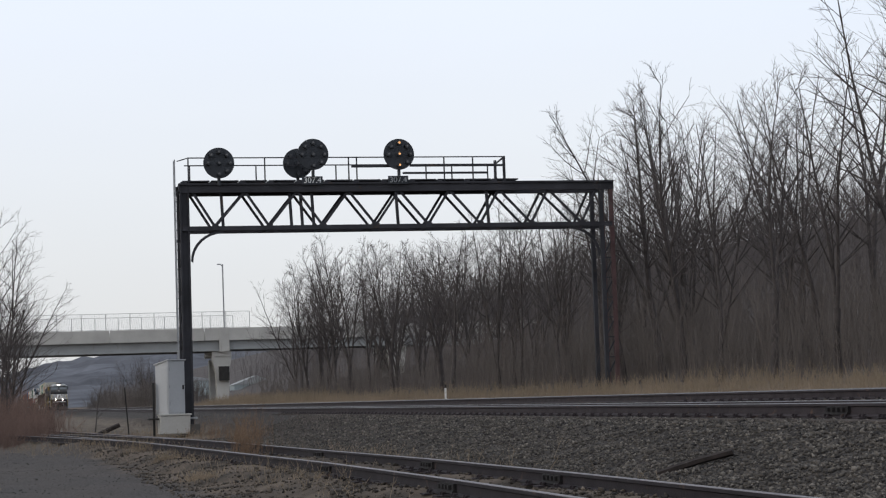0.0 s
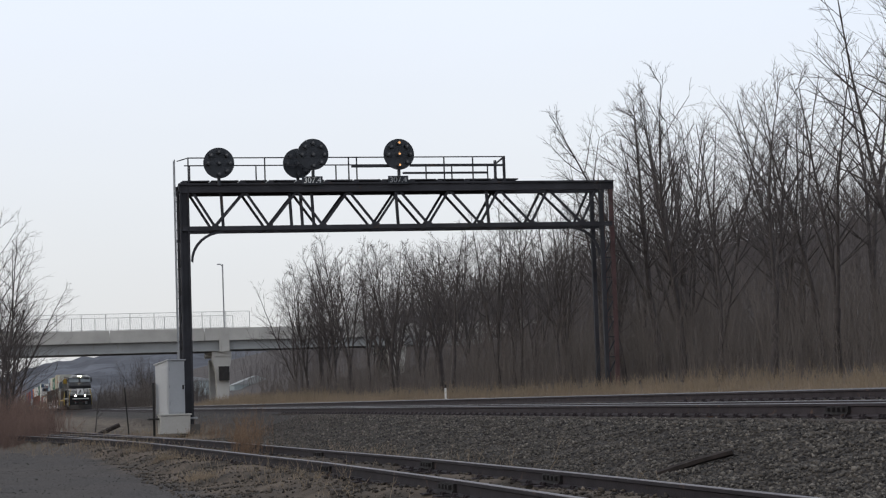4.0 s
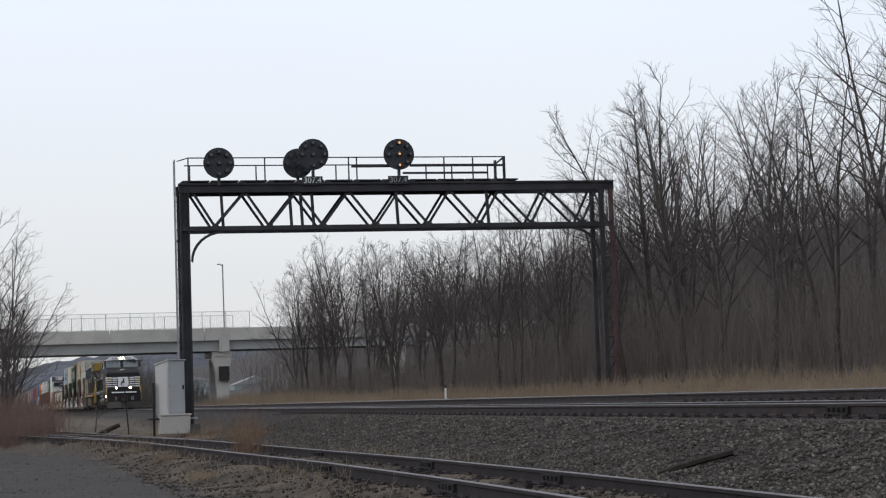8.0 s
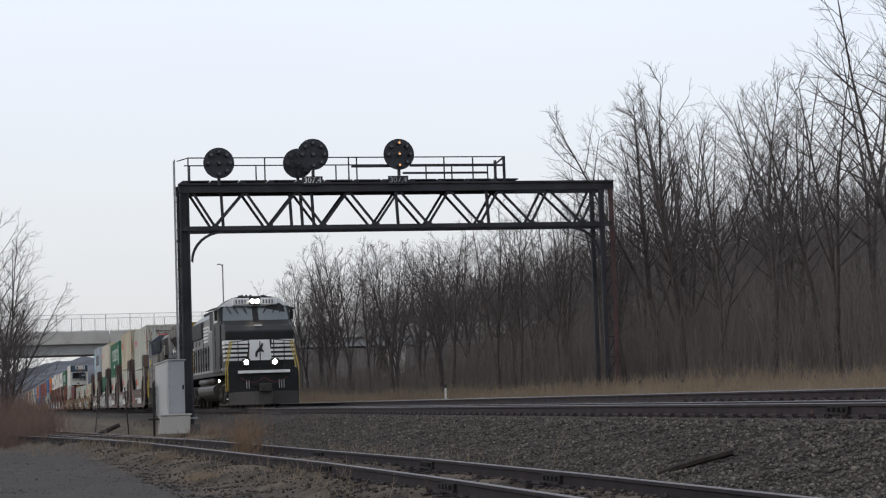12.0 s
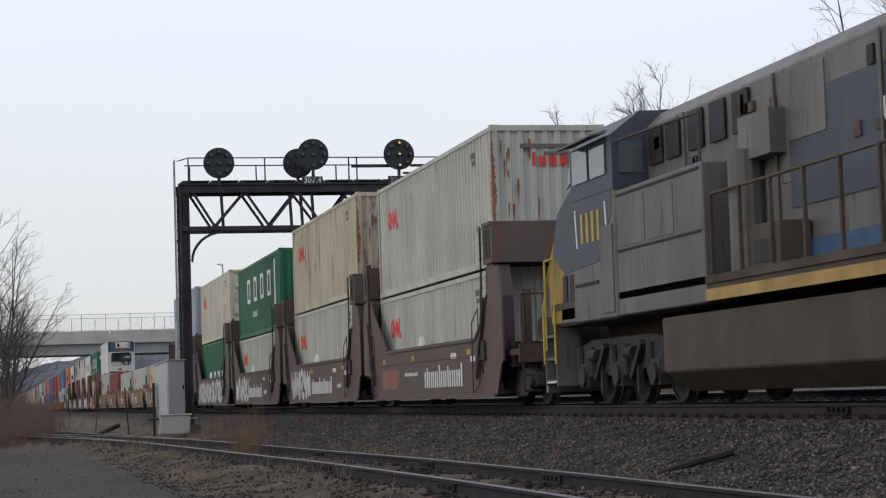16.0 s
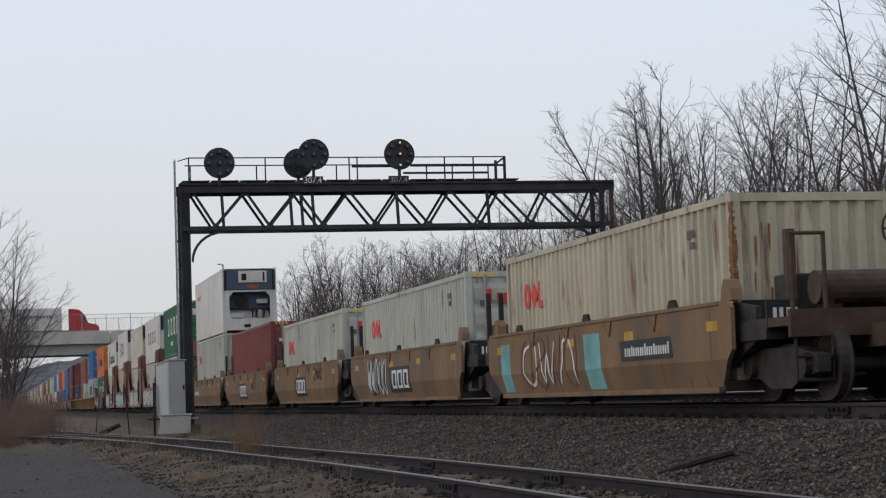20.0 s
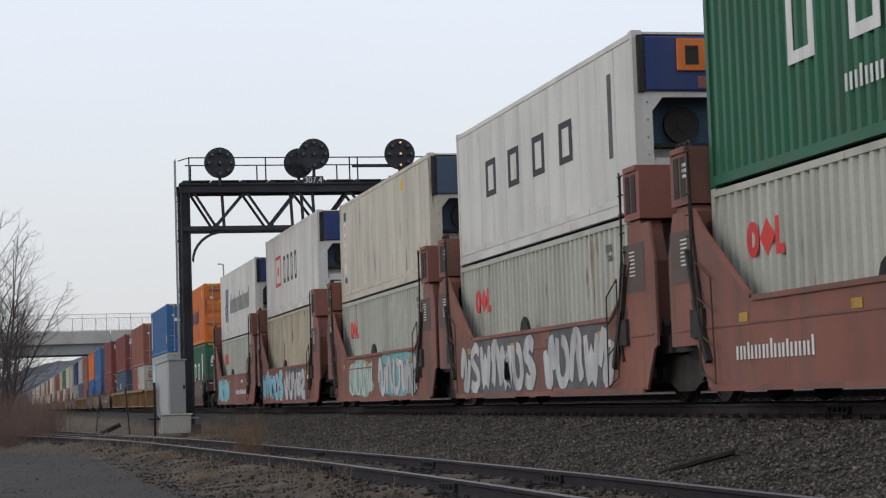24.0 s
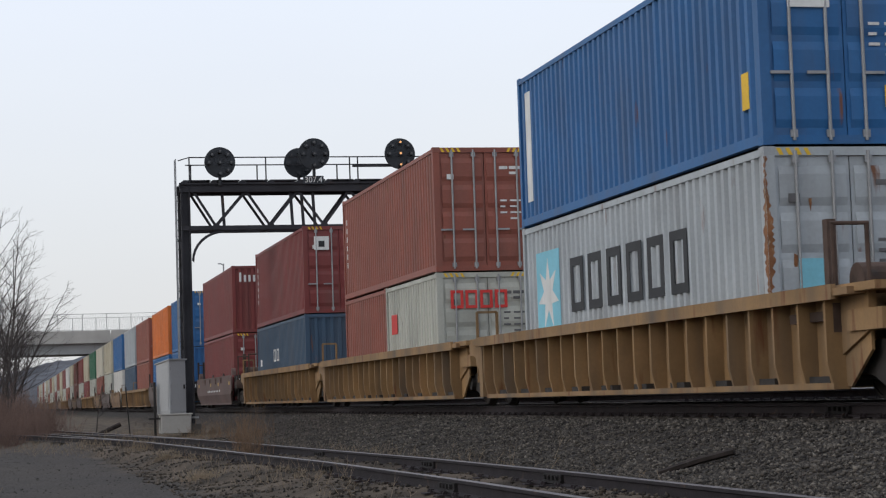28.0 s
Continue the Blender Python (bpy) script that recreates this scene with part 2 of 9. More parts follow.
def ground_material():
    m = bpy.data.materials.new("ground_surface")
    m.use_nodes = True
    n, l = m.node_tree.nodes, m.node_tree.links
    b = n["Principled BSDF"]
    b.inputs["Roughness"].default_value, b.inputs["Specular IOR Level"].default_value = 0.95, 0.15
    co, sp = n.new("ShaderNodeTexCoord"), n.new("ShaderNodeSeparateXYZ")
    l.new(co.outputs["Object"], sp.inputs[0])

    def nz(s, d=5.0):
        t = n.new("ShaderNodeTexNoise")
        t.inputs["Scale"].default_value, t.inputs["Detail"].default_value = s, d
        l.new(co.outputs["Object"], t.inputs["Vector"])
        return t.outputs["Fac"]

    def op(kind, a, c):
        t = n.new("ShaderNodeMath")
        t.operation = kind
        for i, v in enumerate((a, c)):
            if isinstance(v, (int, float)):
                t.inputs[i].default_value = v
            else:
                l.new(v, t.inputs[i])
        return t.outputs[0]

    def rng(v, lo, hi):
        t = n.new("ShaderNodeMapRange")
        t.inputs["From Min"].default_value, t.inputs["From Max"].default_value = lo, hi
        l.new(v, t.inputs["Value"])
        return t.outputs[0]

    def mix(f, a, c):
        t = n.new("ShaderNodeMix")
        t.data_type = "RGBA"
        l.new(f, t.inputs[0])
        for s, v in ((6, a), (7, c)):
            if isinstance(v, tuple):
                t.inputs[s].default_value = (*v, 1)
            else:
                l.new(v, t.inputs[s])
        return t.outputs[2]

    edge = op("MULTIPLY", op("SUBTRACT", nz(0.9), 0.5), 1.6)
    x = op("ADD", sp.outputs["X"], edge)
    grain = rng(nz(28.0, 8.0), 0.3, 0.7)
    patch = rng(nz(1.1, 6.0), 0.38, 0.62)
    road = mix(grain, (0.03, 0.027, 0.026), (0.08, 0.072, 0.067))
    road = mix(rng(nz(0.5, 3.0), 0.4, 0.7), road, mix(grain, (0.038, 0.034, 0.031), (0.092, 0.081, 0.073)))
    dirt = mix(patch, (0.026, 0.021, 0.017), (0.115, 0.09, 0.068))
    dirt = mix(rng(nz(60.0, 4.0), 0.45, 0.75), dirt, (0.075, 0.064, 0.054))
    stone = mix(rng(nz(16.0, 8.0), 0.35, 0.65), (0.015, 0.0135, 0.0125), (0.062, 0.055, 0.05))
    verge = mix(patch, (0.11, 0.085, 0.06), (0.18, 0.14, 0.1))
    wood = mix(rng(nz(0.35, 8.0), 0.35, 0.65), (0.055, 0.048, 0.046), (0.095, 0.083, 0.079))
    faded = mix(patch, (0.07, 0.057, 0.045), (0.13, 0.105, 0.08))
    # road, shoulder, ballast, verge and woodland floor follow one another across the line
    rx = op("ADD", x, op("MULTIPLY", sp.outputs["Y"], 0.02))
    col = mix(rng(rx, 3.05, 3.6), road, dirt)
    col = mix(rng(op("ADD", sp.outputs["Y"], op("MULTIPLY", edge, 8.0)), 56.0, 72.0), col, faded)
    col = mix(rng(op("ADD", x, op("MULTIPLY", rng(sp.outputs["Y"], 45.0, 70.0), -1.2)), 6.3, 7.4), col, stone)
    col = mix(rng(x, 17.8, 18.8), col, verge)
    col = mix(rng(x, 21.5, 24.0), col, wood)
    col = mix(rng(op("MULTIPLY", x, -1.0), 2.6, 3.6), col, verge)
    l.new(col, b.inputs["Base Color"])
    bp = n.new("ShaderNodeBump")
    bp.inputs["Strength"].default_value, bp.inputs["Distance"].default_value = 0.7, 0.03
    l.new(nz(22.0, 8.0), bp.inputs["Height"])
    l.new(bp.outputs[0], b.inputs["Normal"])
    return m


def build_ground():
    xs = np.concatenate([np.linspace(-2500, -60, 18), np.linspace(-52, -6, 16), np.arange(-5, 2, 0.5), np.arange(2, 10.2, 0.16), np.arange(10.4, 26, 0.5), np.arange(27, 60, 2.5), np.linspace(64, 200, 22), np.linspace(260, 2500, 14)])
    ys = np.concatenate([np.linspace(-900, -12, 22), np.arange(-8, 10, 1.5), np.arange(10, 60, 0.25), np.arange(60, 130, 1.0), np.linspace(134, 500, 60), np.linspace(540, 4200, 24)])
    gx, gy = np.meshgrid(xs, ys)
    gz = ground_height(gx, gy)
    v = np.stack([gx, gy, gz], -1).reshape(-1, 3)
    w = len(xs)
    i = (np.arange(len(ys) - 1)[:, None] * w + np.arange(w - 1)[None, :]).ravel()
    f = np.stack([i, i + 1, i + w + 1, i + w], -1)
    me = mesh_arrays("ground", v, f, ground_material())
    me.polygons.foreach_set("use_smooth", np.ones(len(me.polygons), dtype=bool))
    tagged(new("ground", me), "gravelly dirt ground with a ballast bank and dry verge", "ground", kind="structure")


build_ground()


# ---- tracks ----
def rail_outline():
    return [(-0.07, 0), (0.07, 0), (0.07, 0.014), (0.012, 0.035), (0.012, 0.125), (0.036, 0.135), (0.036, 0.168), (0.03, 0.175), (-0.03, 0.175), (-0.036, 0.168), (-0.036, 0.135), (-0.012, 0.125), (-0.012, 0.035), (-0.07, 0.014)]


def rail_mesh(points, top, mat_top, mat_web=RAIL_STEEL):
    """A rail along points (x, y) with its head at height top; the worn head is a second material."""
    o = rail_outline()
    k = len(o)
    verts, faces = [], []
    pts = [Vector((x, y, 0)) for x, y in points]
    for i, p in enumerate(pts):
        d = (pts[min(i + 1, len(pts) - 1)] - pts[max(i - 1, 0)]).normalized()
        s = Vector((d.y, -d.x, 0))
        for u, w in o:
            verts.append(p + s * u + Vector((0, 0, top - 0.175 + w)))
    me = bpy.data.meshes.new("rail")
    for i in range(len(pts) - 1):
        for j in range(k):
            q = (j + 1) % k
            faces.append((i * k + j, i * k + q, (i + 1) * k + q, (i + 1) * k + j))
    faces.append(tuple(range(k)))
    faces.append(tuple(range((len(pts) - 1) * k, len(pts) * k)))
    me.from_pydata([tuple(v) for v in verts], [], faces)
    me.materials.append(mat_web)
    me.materials.append(mat_top)
    for f in me.polygons:
        if len(f.vertices) == 4 and f.index % k in (6, 7, 8):
            f.material_index = 1
    bm = B()
    bm.from_mesh(me)
    bmesh.ops.recalc_face_normals(bm, faces=bm.faces)
    bm.to_mesh(me)
    bm.free()
    return me


tie_bm = B()
box(tie_bm, -1.3, 1.3, -0.115, 0.115, -0.17, 0)
TIE = finish(tie_bm, "tie", TIE_WOOD, bevel=0.012)
plate_bm = B()
box(plate_bm, -0.18, 0.18, -0.1, 0.1, 0, 0.018)
for sx in (-1, 1):
    for sy in (-0.05, 0.05):
        box(plate_bm, sx * 0.1 - 0.014, sx * 0.1 + 0.014, sy - 0.014, sy + 0.014, 0.018, 0.045)
        box(plate_bm, sx * 0.085 - 0.02, sx * 0.085 + 0.02, sy - 0.018, sy + 0.018, 0.045, 0.058)
PLATE = finish(plate_bm, "tie_plate", RAIL_STEEL)
joint_bm = B()
for sx in (-1, 1):
    prism(joint_bm, [(sx * 0.013, 0.03), (sx * 0.075, 0.03), (sx * 0.05, 0.07), (sx * 0.05, 0.128), (sx * 0.013, 0.134)], -0.34, 0.34, "y")
    for i in range(4):
        y = -0.225 + 0.15 * i
        box(joint_bm, sx * 0.04 if sx > 0 else -0.085, 0.085 if sx > 0 else -0.04, y - 0.026, y + 0.026, 0.066, 0.118)
JOINT = finish(joint_bm, "joint_bar", material("joint_iron", (0.016, 0.014, 0.014), 0.8, 0.1, 0.4, 6, 0.2, 40))


def build_track(name, label, xc, top, polished, ties):
    t = thing(name, label, "railway track", (0, 0, 0), kind="structure")
    for s in (-0.752, 0.752):
        ob = new("rail", rail_mesh([(xc + s, -700), (xc + s, 0), (xc + s, 200), (xc + s, 2500)], top, polished))
        ob.parent = t
    rng = random.Random(len(name))
    y = ties[0]
    while y < ties[1]:
        m = pose(xc + rng.uniform(-0.05, 0.05), y, top - 0.195, 0, 0, rng.uniform(-1.2, 1.2))
        piece("tie", TIE, t, None, m)
        for s in (-0.752, 0.752):
            piece("tie_plate", PLATE, t, None, pose(xc + s, y, top - 0.193))
        y += 0.53 + rng.uniform(-0.03, 0.03)
    return t


track_near = build_track("track_main_near", "main line track with polished rails on dark ties", XT, 0.0, RAIL_TOP, (14, 72))
track_far = build_track("track_main_far", "second main line track with polished rails", XF, RISE, RAIL_TOP, (26, 40))
for y, s in ((22.9, -0.752),):
    piece("joint_bar", JOINT, track_near, None, pose(XT + s, y, -0.175))


def build_siding():
    t = thing("track_siding", "rusty disused siding track half sunk in dirt", "railway track", kind="structure")
    ys = list(np.concatenate([np.arange(-40, 20, 10), np.arange(20, 92, 2.0)]))
    rng = random.Random(3)
    for s in (-0.74, 0.74):
        ob = new("rail", rail_mesh([(float(siding_x(y)) + s, float(y)) for y in ys], -0.65, RAIL_WORN, SIDING_RAIL))
        ob.parent = t
    y = 8.0
    while y < 66:
        x = float(siding_x(y))
        ang = math.degrees(math.atan(float(siding_x(y + 1) - siding_x(y - 1)) / 2))
        piece("tie", TIE, t, None, pose(x + rng.uniform(-0.12, 0.12), y, -0.865 + rng.uniform(-0.02, 0.012), 0, 0, -ang + rng.uniform(-2, 2)))
        for s in (-0.74, 0.74):
            piece("tie_plate", PLATE, t, None, pose(x + s, y, -0.842, 0, 0, -ang))
        y += 0.55 + rng.uniform(-0.05, 0.06)
    for y, s in ((35.3, 0.74), (27.8, 0.74), (21.75, 0.74), (27.9, -0.74), (20.8, -0.74)):
        ang = math.degrees(math.atan(float(siding_x(y + 1) - siding_x(y - 1)) / 2))
        piece("joint_bar", JOINT, t, None, pose(float(siding_x(y)) + s, y, -0.825, 0, 0, -ang))
    # the switch beyond: a second pair of rails leaves to the left
    for s in (-0.74, 0.74):
        pts = [(float(siding_x(y)) + s - 0.022 * max(0, y - 52) ** 1.25, float(y)) for y in np.arange(52, 92, 2.0)]
        ob = new("switch_rail", rail_mesh(pts, -0.66, RAIL_WORN, SIDING_RAIL))
        ob.parent = t


RAIL_WORN = material("worn_rail", (0.15, 0.135, 0.14), 0.5, 0.6, 0.25, 5, 0.1, 40, (0.1, 0.07, 0.055), 0.25)
SIDING_RAIL = material("siding_rail", (0.02, 0.016, 0.019), 0.8, 0.05, 0.35, 3, 0.2, 40, (0.06, 0.038, 0.03), 0.25)
build_siding()


# ---- signal bridge ----
RUSTED_LEG = material("rusted_leg", (0.085, 0.05, 0.05), 0.8, 0, 0.35, 1.2, 0.2, 30, (0.08, 0.045, 0.035), 0.35)


def build_signal_bridge():
    YB, D = 70.0, 1.15
    br = thing("signal_bridge", "black steel lattice railway signal bridge spanning the tracks", "signal bridge", (0, YB, 0))
    xl, xr = 6.66, 22.56
    # left column: two channels laced together; right column: two slender legs
    for y in (0.0, D):
        bm = B()
        prism(bm, [(xl - 0.17, y - 0.11), (xl - 0.11, y - 0.11), (xl - 0.11, y - 0.014), (xl + 0.11, y - 0.014), (xl + 0.11, y - 0.11), (xl + 0.17, y - 0.11),
                   (xl + 0.17, y + 0.11), (xl + 0.11, y + 0.11), (xl + 0.11, y + 0.014), (xl - 0.11, y + 0.014), (xl - 0.11, y + 0.11), (xl - 0.17, y + 0.11)], -0.55, 8.1, "z")
        part("column", bm, STEEL_BLACK, br)
    for z in np.arange(0.3, 6.2, 1.0):
        bm = B()
        bar(bm, (xl - 0.1, 0.1, z), (xl - 0.1, D - 0.1, z + 0.9), 0.06)
        bar(bm, (xl - 0.1, D - 0.1, z), (xl - 0.1, 0.1, z + 0.9), 0.06)
        part("lacing", bm, STEEL_BLACK, br)
    for x in (xr - 0.2, xr + 0.2):
        for y in (0.0, D):
            bm = B()
            box(bm, x - 0.075, x + 0.075, y - 0.075, y + 0.075, 0.0, 8.0)
            part("column", bm, RUSTED_LEG if x > xr else STEEL_BLACK, br)
    for i, z in enumerate(np.arange(0.8, 6.0, 0.75)):
        bm = B()
        bar(bm, (xr - 0.2, 0, z), (xr + 0.2, 0, z + 0.7), 0.05, 0.05)
        bar(bm, (xr - 0.2, 0, z + 0.72), (xr + 0.2, 0, z + 0.72), 0.05, 0.04)
        part("lacing", bm, STEEL_BLACK, br)
    for i in range(22):
        bm = B()
        bar(bm, (xl - 0.19, 0.0, 0.2 + 0.35 * i), (xl - 0.3, 0.0, 0.2 + 0.35 * i), 0.035)
        part("step_peg", bm, STEEL_BLACK, br)
    # chords
    for y in (0.0, D):
        bm = B()
        box(bm, xl - 0.2, xr + 0.3, y - 0.1, y + 0.1, 7.86, 8.2)
        box(bm, xl - 0.2, xr + 0.3, y - 0.16, y + 0.16, 8.13, 8.2)
        part("top_chord", bm, STEEL_BLACK, br)
        bm = B()
        box(bm, xl - 0.1, xr + 0.2, y - 0.1, y + 0.1, 6.48, 6.64)
        part("bottom_chord", bm, STEEL_BLACK, br)
    tops = [6.96 + 1.905 * i for i in range(9)]
    lows = [7.75 + 1.975 * i for i in range(8)]
    for y in (0.0, D):
        for i, x in enumerate(lows):
            for a in (tops[i], tops[i + 1]):
                bm = B()
                bar(bm, (a, y, 7.9), (x, y, 6.62), 0.06, 0.09)
                part("diagonal", bm, STEEL_BLACK, br)
            bm = B()
            prism(bm, [(x - 0.12, 6.5), (x + 0.12, 6.5), (x + 0.12, 6.66), (x + 0.05, 6.74), (x - 0.05, 6.74), (x - 0.12, 6.66)], y - 0.115, y - 0.1, "y")
            part("gusset", bm, STEEL_BLACK, br)
    for x in (8.0, 10.5, 10.9, 11.32, 14.45, 17.9):
        bm = B()
        bar(bm, (x, 0.1 if x < 14 else 0.0, 7.9), (x + 0.06, 0.1 if x < 14 else 0.0, 6.6), 0.1)
        part("vertical", bm, STEEL_BLACK, br)
    for x in list(np.arange(7.7, 22.4, 1.93)):
        for z in (6.56, 8.0):
            bm = B()
            bar(bm, (x, 0, z), (x, D, z), 0.08)
            part("cross_strut", bm, STEEL_BLACK, br)
    # curved knee braces
    for x0, s in ((xl + 0.17, 1), (xr - 0.27, -1)):
        bm = B()
        pts = [(x0 + s * (0.03 + 1.12 * (1 - math.cos(a))), 0, 5.4 + 1.06 * math.sin(a)) for a in np.linspace(0, math.pi / 2, 9)]
        o = [(x, z) for x, _, z in pts]
        o += [(x + s * 0.07, z - 0.07) for x, z in reversed(o)]
        prism(bm, o, -0.05, 0.05, "y")
        part("knee_brace", bm, STEEL_BLACK, br)
    # walkway planks, with gaps that let the sky through
    for x in np.arange(6.6, 18.5, 1.05):
        bm = B()
        box(bm, x, x + 0.98, -0.1, D + 0.1, 8.255, 8.3)
        part("walkway_plank", bm, STEEL_BLACK, br)
        bm = B()
        box(bm, x - 0.06, x + 0.16, -0.1, D + 0.1, 8.2, 8.254)
        part("spacer", bm, STEEL_BLACK, br)
    # handrails, front and back
    for y in (-0.08, D + 0.08):
        for z in ((9.12,) if y < 0 else (9.0,)):
            bm = B()
            bar(bm, (6.8, y, z), (18.6, y, z), 0.04)
            part("handrail", bm, STEEL_BLACK, br)
        for x in ((6.82, 9.6, 12.7, 13.0, 16.3, 17.4, 18.6) if y < 0 else (7.0, 9.45, 12.45, 15.9, 16.9, 18.3)):
            bm = B()
            bar(bm, (x, y, 8.2), (x, y, 9.12 if y < 0 else 9.0), 0.045)
            part("rail_post", bm, STEEL_BLACK, br)
    for x0, x1, z, y in ((12.8, 14.3, 8.78, -0.08), (15.0, 18.6, 8.8, -0.08), (15.0, 18.3, 8.68, D + 0.08)):
        bm = B()
        bar(bm, (x0, y, z), (x1, y, z), 0.075)
        part("mid_rail", bm, STEEL_BLACK, br)
    for y in (-0.08, D + 0.08):
        bm = B()
        bar(bm, (18.6, y, 8.15), (18.6, y, 9.14), 0.09)
        part("end_post", bm, STEEL_BLACK, br)
    bm = B()
    bar(bm, (18.6, -0.08, 9.1), (18.6, D + 0.08, 9.0), 0.05)
    part("handrail", bm, STEEL_BLACK, br)
    # ladder on the left column with its cage top
    for y in (-0.22, 0.18):
        bm = B()
        bar(bm, (xl - 0.34, y, 1.6), (xl - 0.34, y, 9.05), 0.04)
        part("ladder_rail", bm, GALV, br)
    for z in np.arange(1.8, 9.0, 0.36):
        bm = B()
        bar(bm, (xl - 0.34, -0.22, z), (xl - 0.34, 0.18, z), 0.03)
        part("rung", bm, GALV, br)
    for z in np.arange(2.5, 8.2, 1.8):
        bm = B()
        bar(bm, (xl - 0.34, 0, z), (xl - 0.15, 0, z), 0.05)
        part("ladder_bracket", bm, STEEL_BLACK, br)
    bm = B()
    bar(bm, (xl - 0.25, -0.08, 9.0), (6.82, -0.08, 9.12), 0.035)
    part("handrail", bm, STEEL_BLACK, br)
    # foot
    bm = B()
    box(bm, xl - 0.35, xl + 0.35, -0.3, D + 0.3, -1.0, -0.45)
    part("footing", bm, DIRTY_CONCRETE, br)
    bm = B()
    box(bm, xr - 0.5, xr + 0.5, -0.3, D + 0.3, -0.3, 0.3)
    part("footing", bm, DIRTY_CONCRETE, br)

    # position-light signal heads
    def head(x, z, r, y, lit, label):
        # lit: numbers of the glowing lamps, counted from the centre
        h = new("signal_head")
        h.parent = br
        h.matrix_basis = pose(x, y, z)
        tagged(h, label)
        bm = B()
        disc(bm, (0, 0, 0), r, 0.03, "y", 40)
        disc(bm, (0, -0.02, 0), r * 0.985, 0.02, "y", 40)
        part("disc", bm, DISC_BLACK, h)
        bm = B()
        bar(bm, (0, 0.08, -r - 0.25), (0, 0.08, r * 0.6), 0.12, n=8)
        box(bm, -0.16, 0.16, 0.02, 0.22, -r * 0.75, -r * 0.35)
        part("mast", bm, DISC_BLACK, h)
        spots = [(0, 0)] + [(r * 0.72 * math.cos(a), r * 0.72 * math.sin(a)) for a in (math.pi / 2, math.pi / 4, 0, -math.pi / 4, -math.pi / 2, math.pi, 3 * math.pi / 4)]
        for i, (u, w) in enumerate(spots):
            bm = B()
            disc(bm, (u, -0.1, w), 0.082, 0.16, "y", 14)
            hood = part("lamp_hood", bm, DISC_BLACK, h)
            bm = B()
            disc(bm, (u, -0.185, w), 0.042, 0.012, "y", 12)
            part("lens", bm, LENS_AMBER if i in lit else LENS_DIM, hood)
        return h

    head(7.9, 8.9, 0.56, -0.35, (), "black round position-light signal head on the bridge")
    head(11.34, 9.2, 0.575, -0.35, (), "tall black round position-light signal head above a number plate")
    head(11.06, 9.1, 0.56, D + 0.35, (), "black round signal head facing away behind another")
    head(14.54, 9.19, 0.575, -0.35, (0, 1, 5), "black round position-light signal head above the walkway")

    # number plates
    for x, dim in ((11.32, 0), (14.52, 1)):
        p = thing("number_plate", "small dark plate with white milepost numerals" if not dim else "small dark plate with weathered grey milepost numerals", "sign", (x, YB - 0.2, 8.26), group="milepost plates")
        bm = B()
        box(bm, -0.38, 0.38, 0, 0.015, -0.15, 0.15)
        part("plate", bm, DISC_BLACK, p)
        cu = bpy.data.curves.new("numerals", "FONT")
        cu.body, cu.size, cu.extrude, cu.align_x, cu.align_y = "307.4", 0.3, 0.004, "CENTER", "CENTER"
        cu.materials.append(WHITE_PAINT if not dim else GALV)
        ob = new("numerals", cu)
        ob.parent = p
        ob.matrix_basis = pose(0, -0.012, 0, 90, 0, 0)


build_signal_bridge()


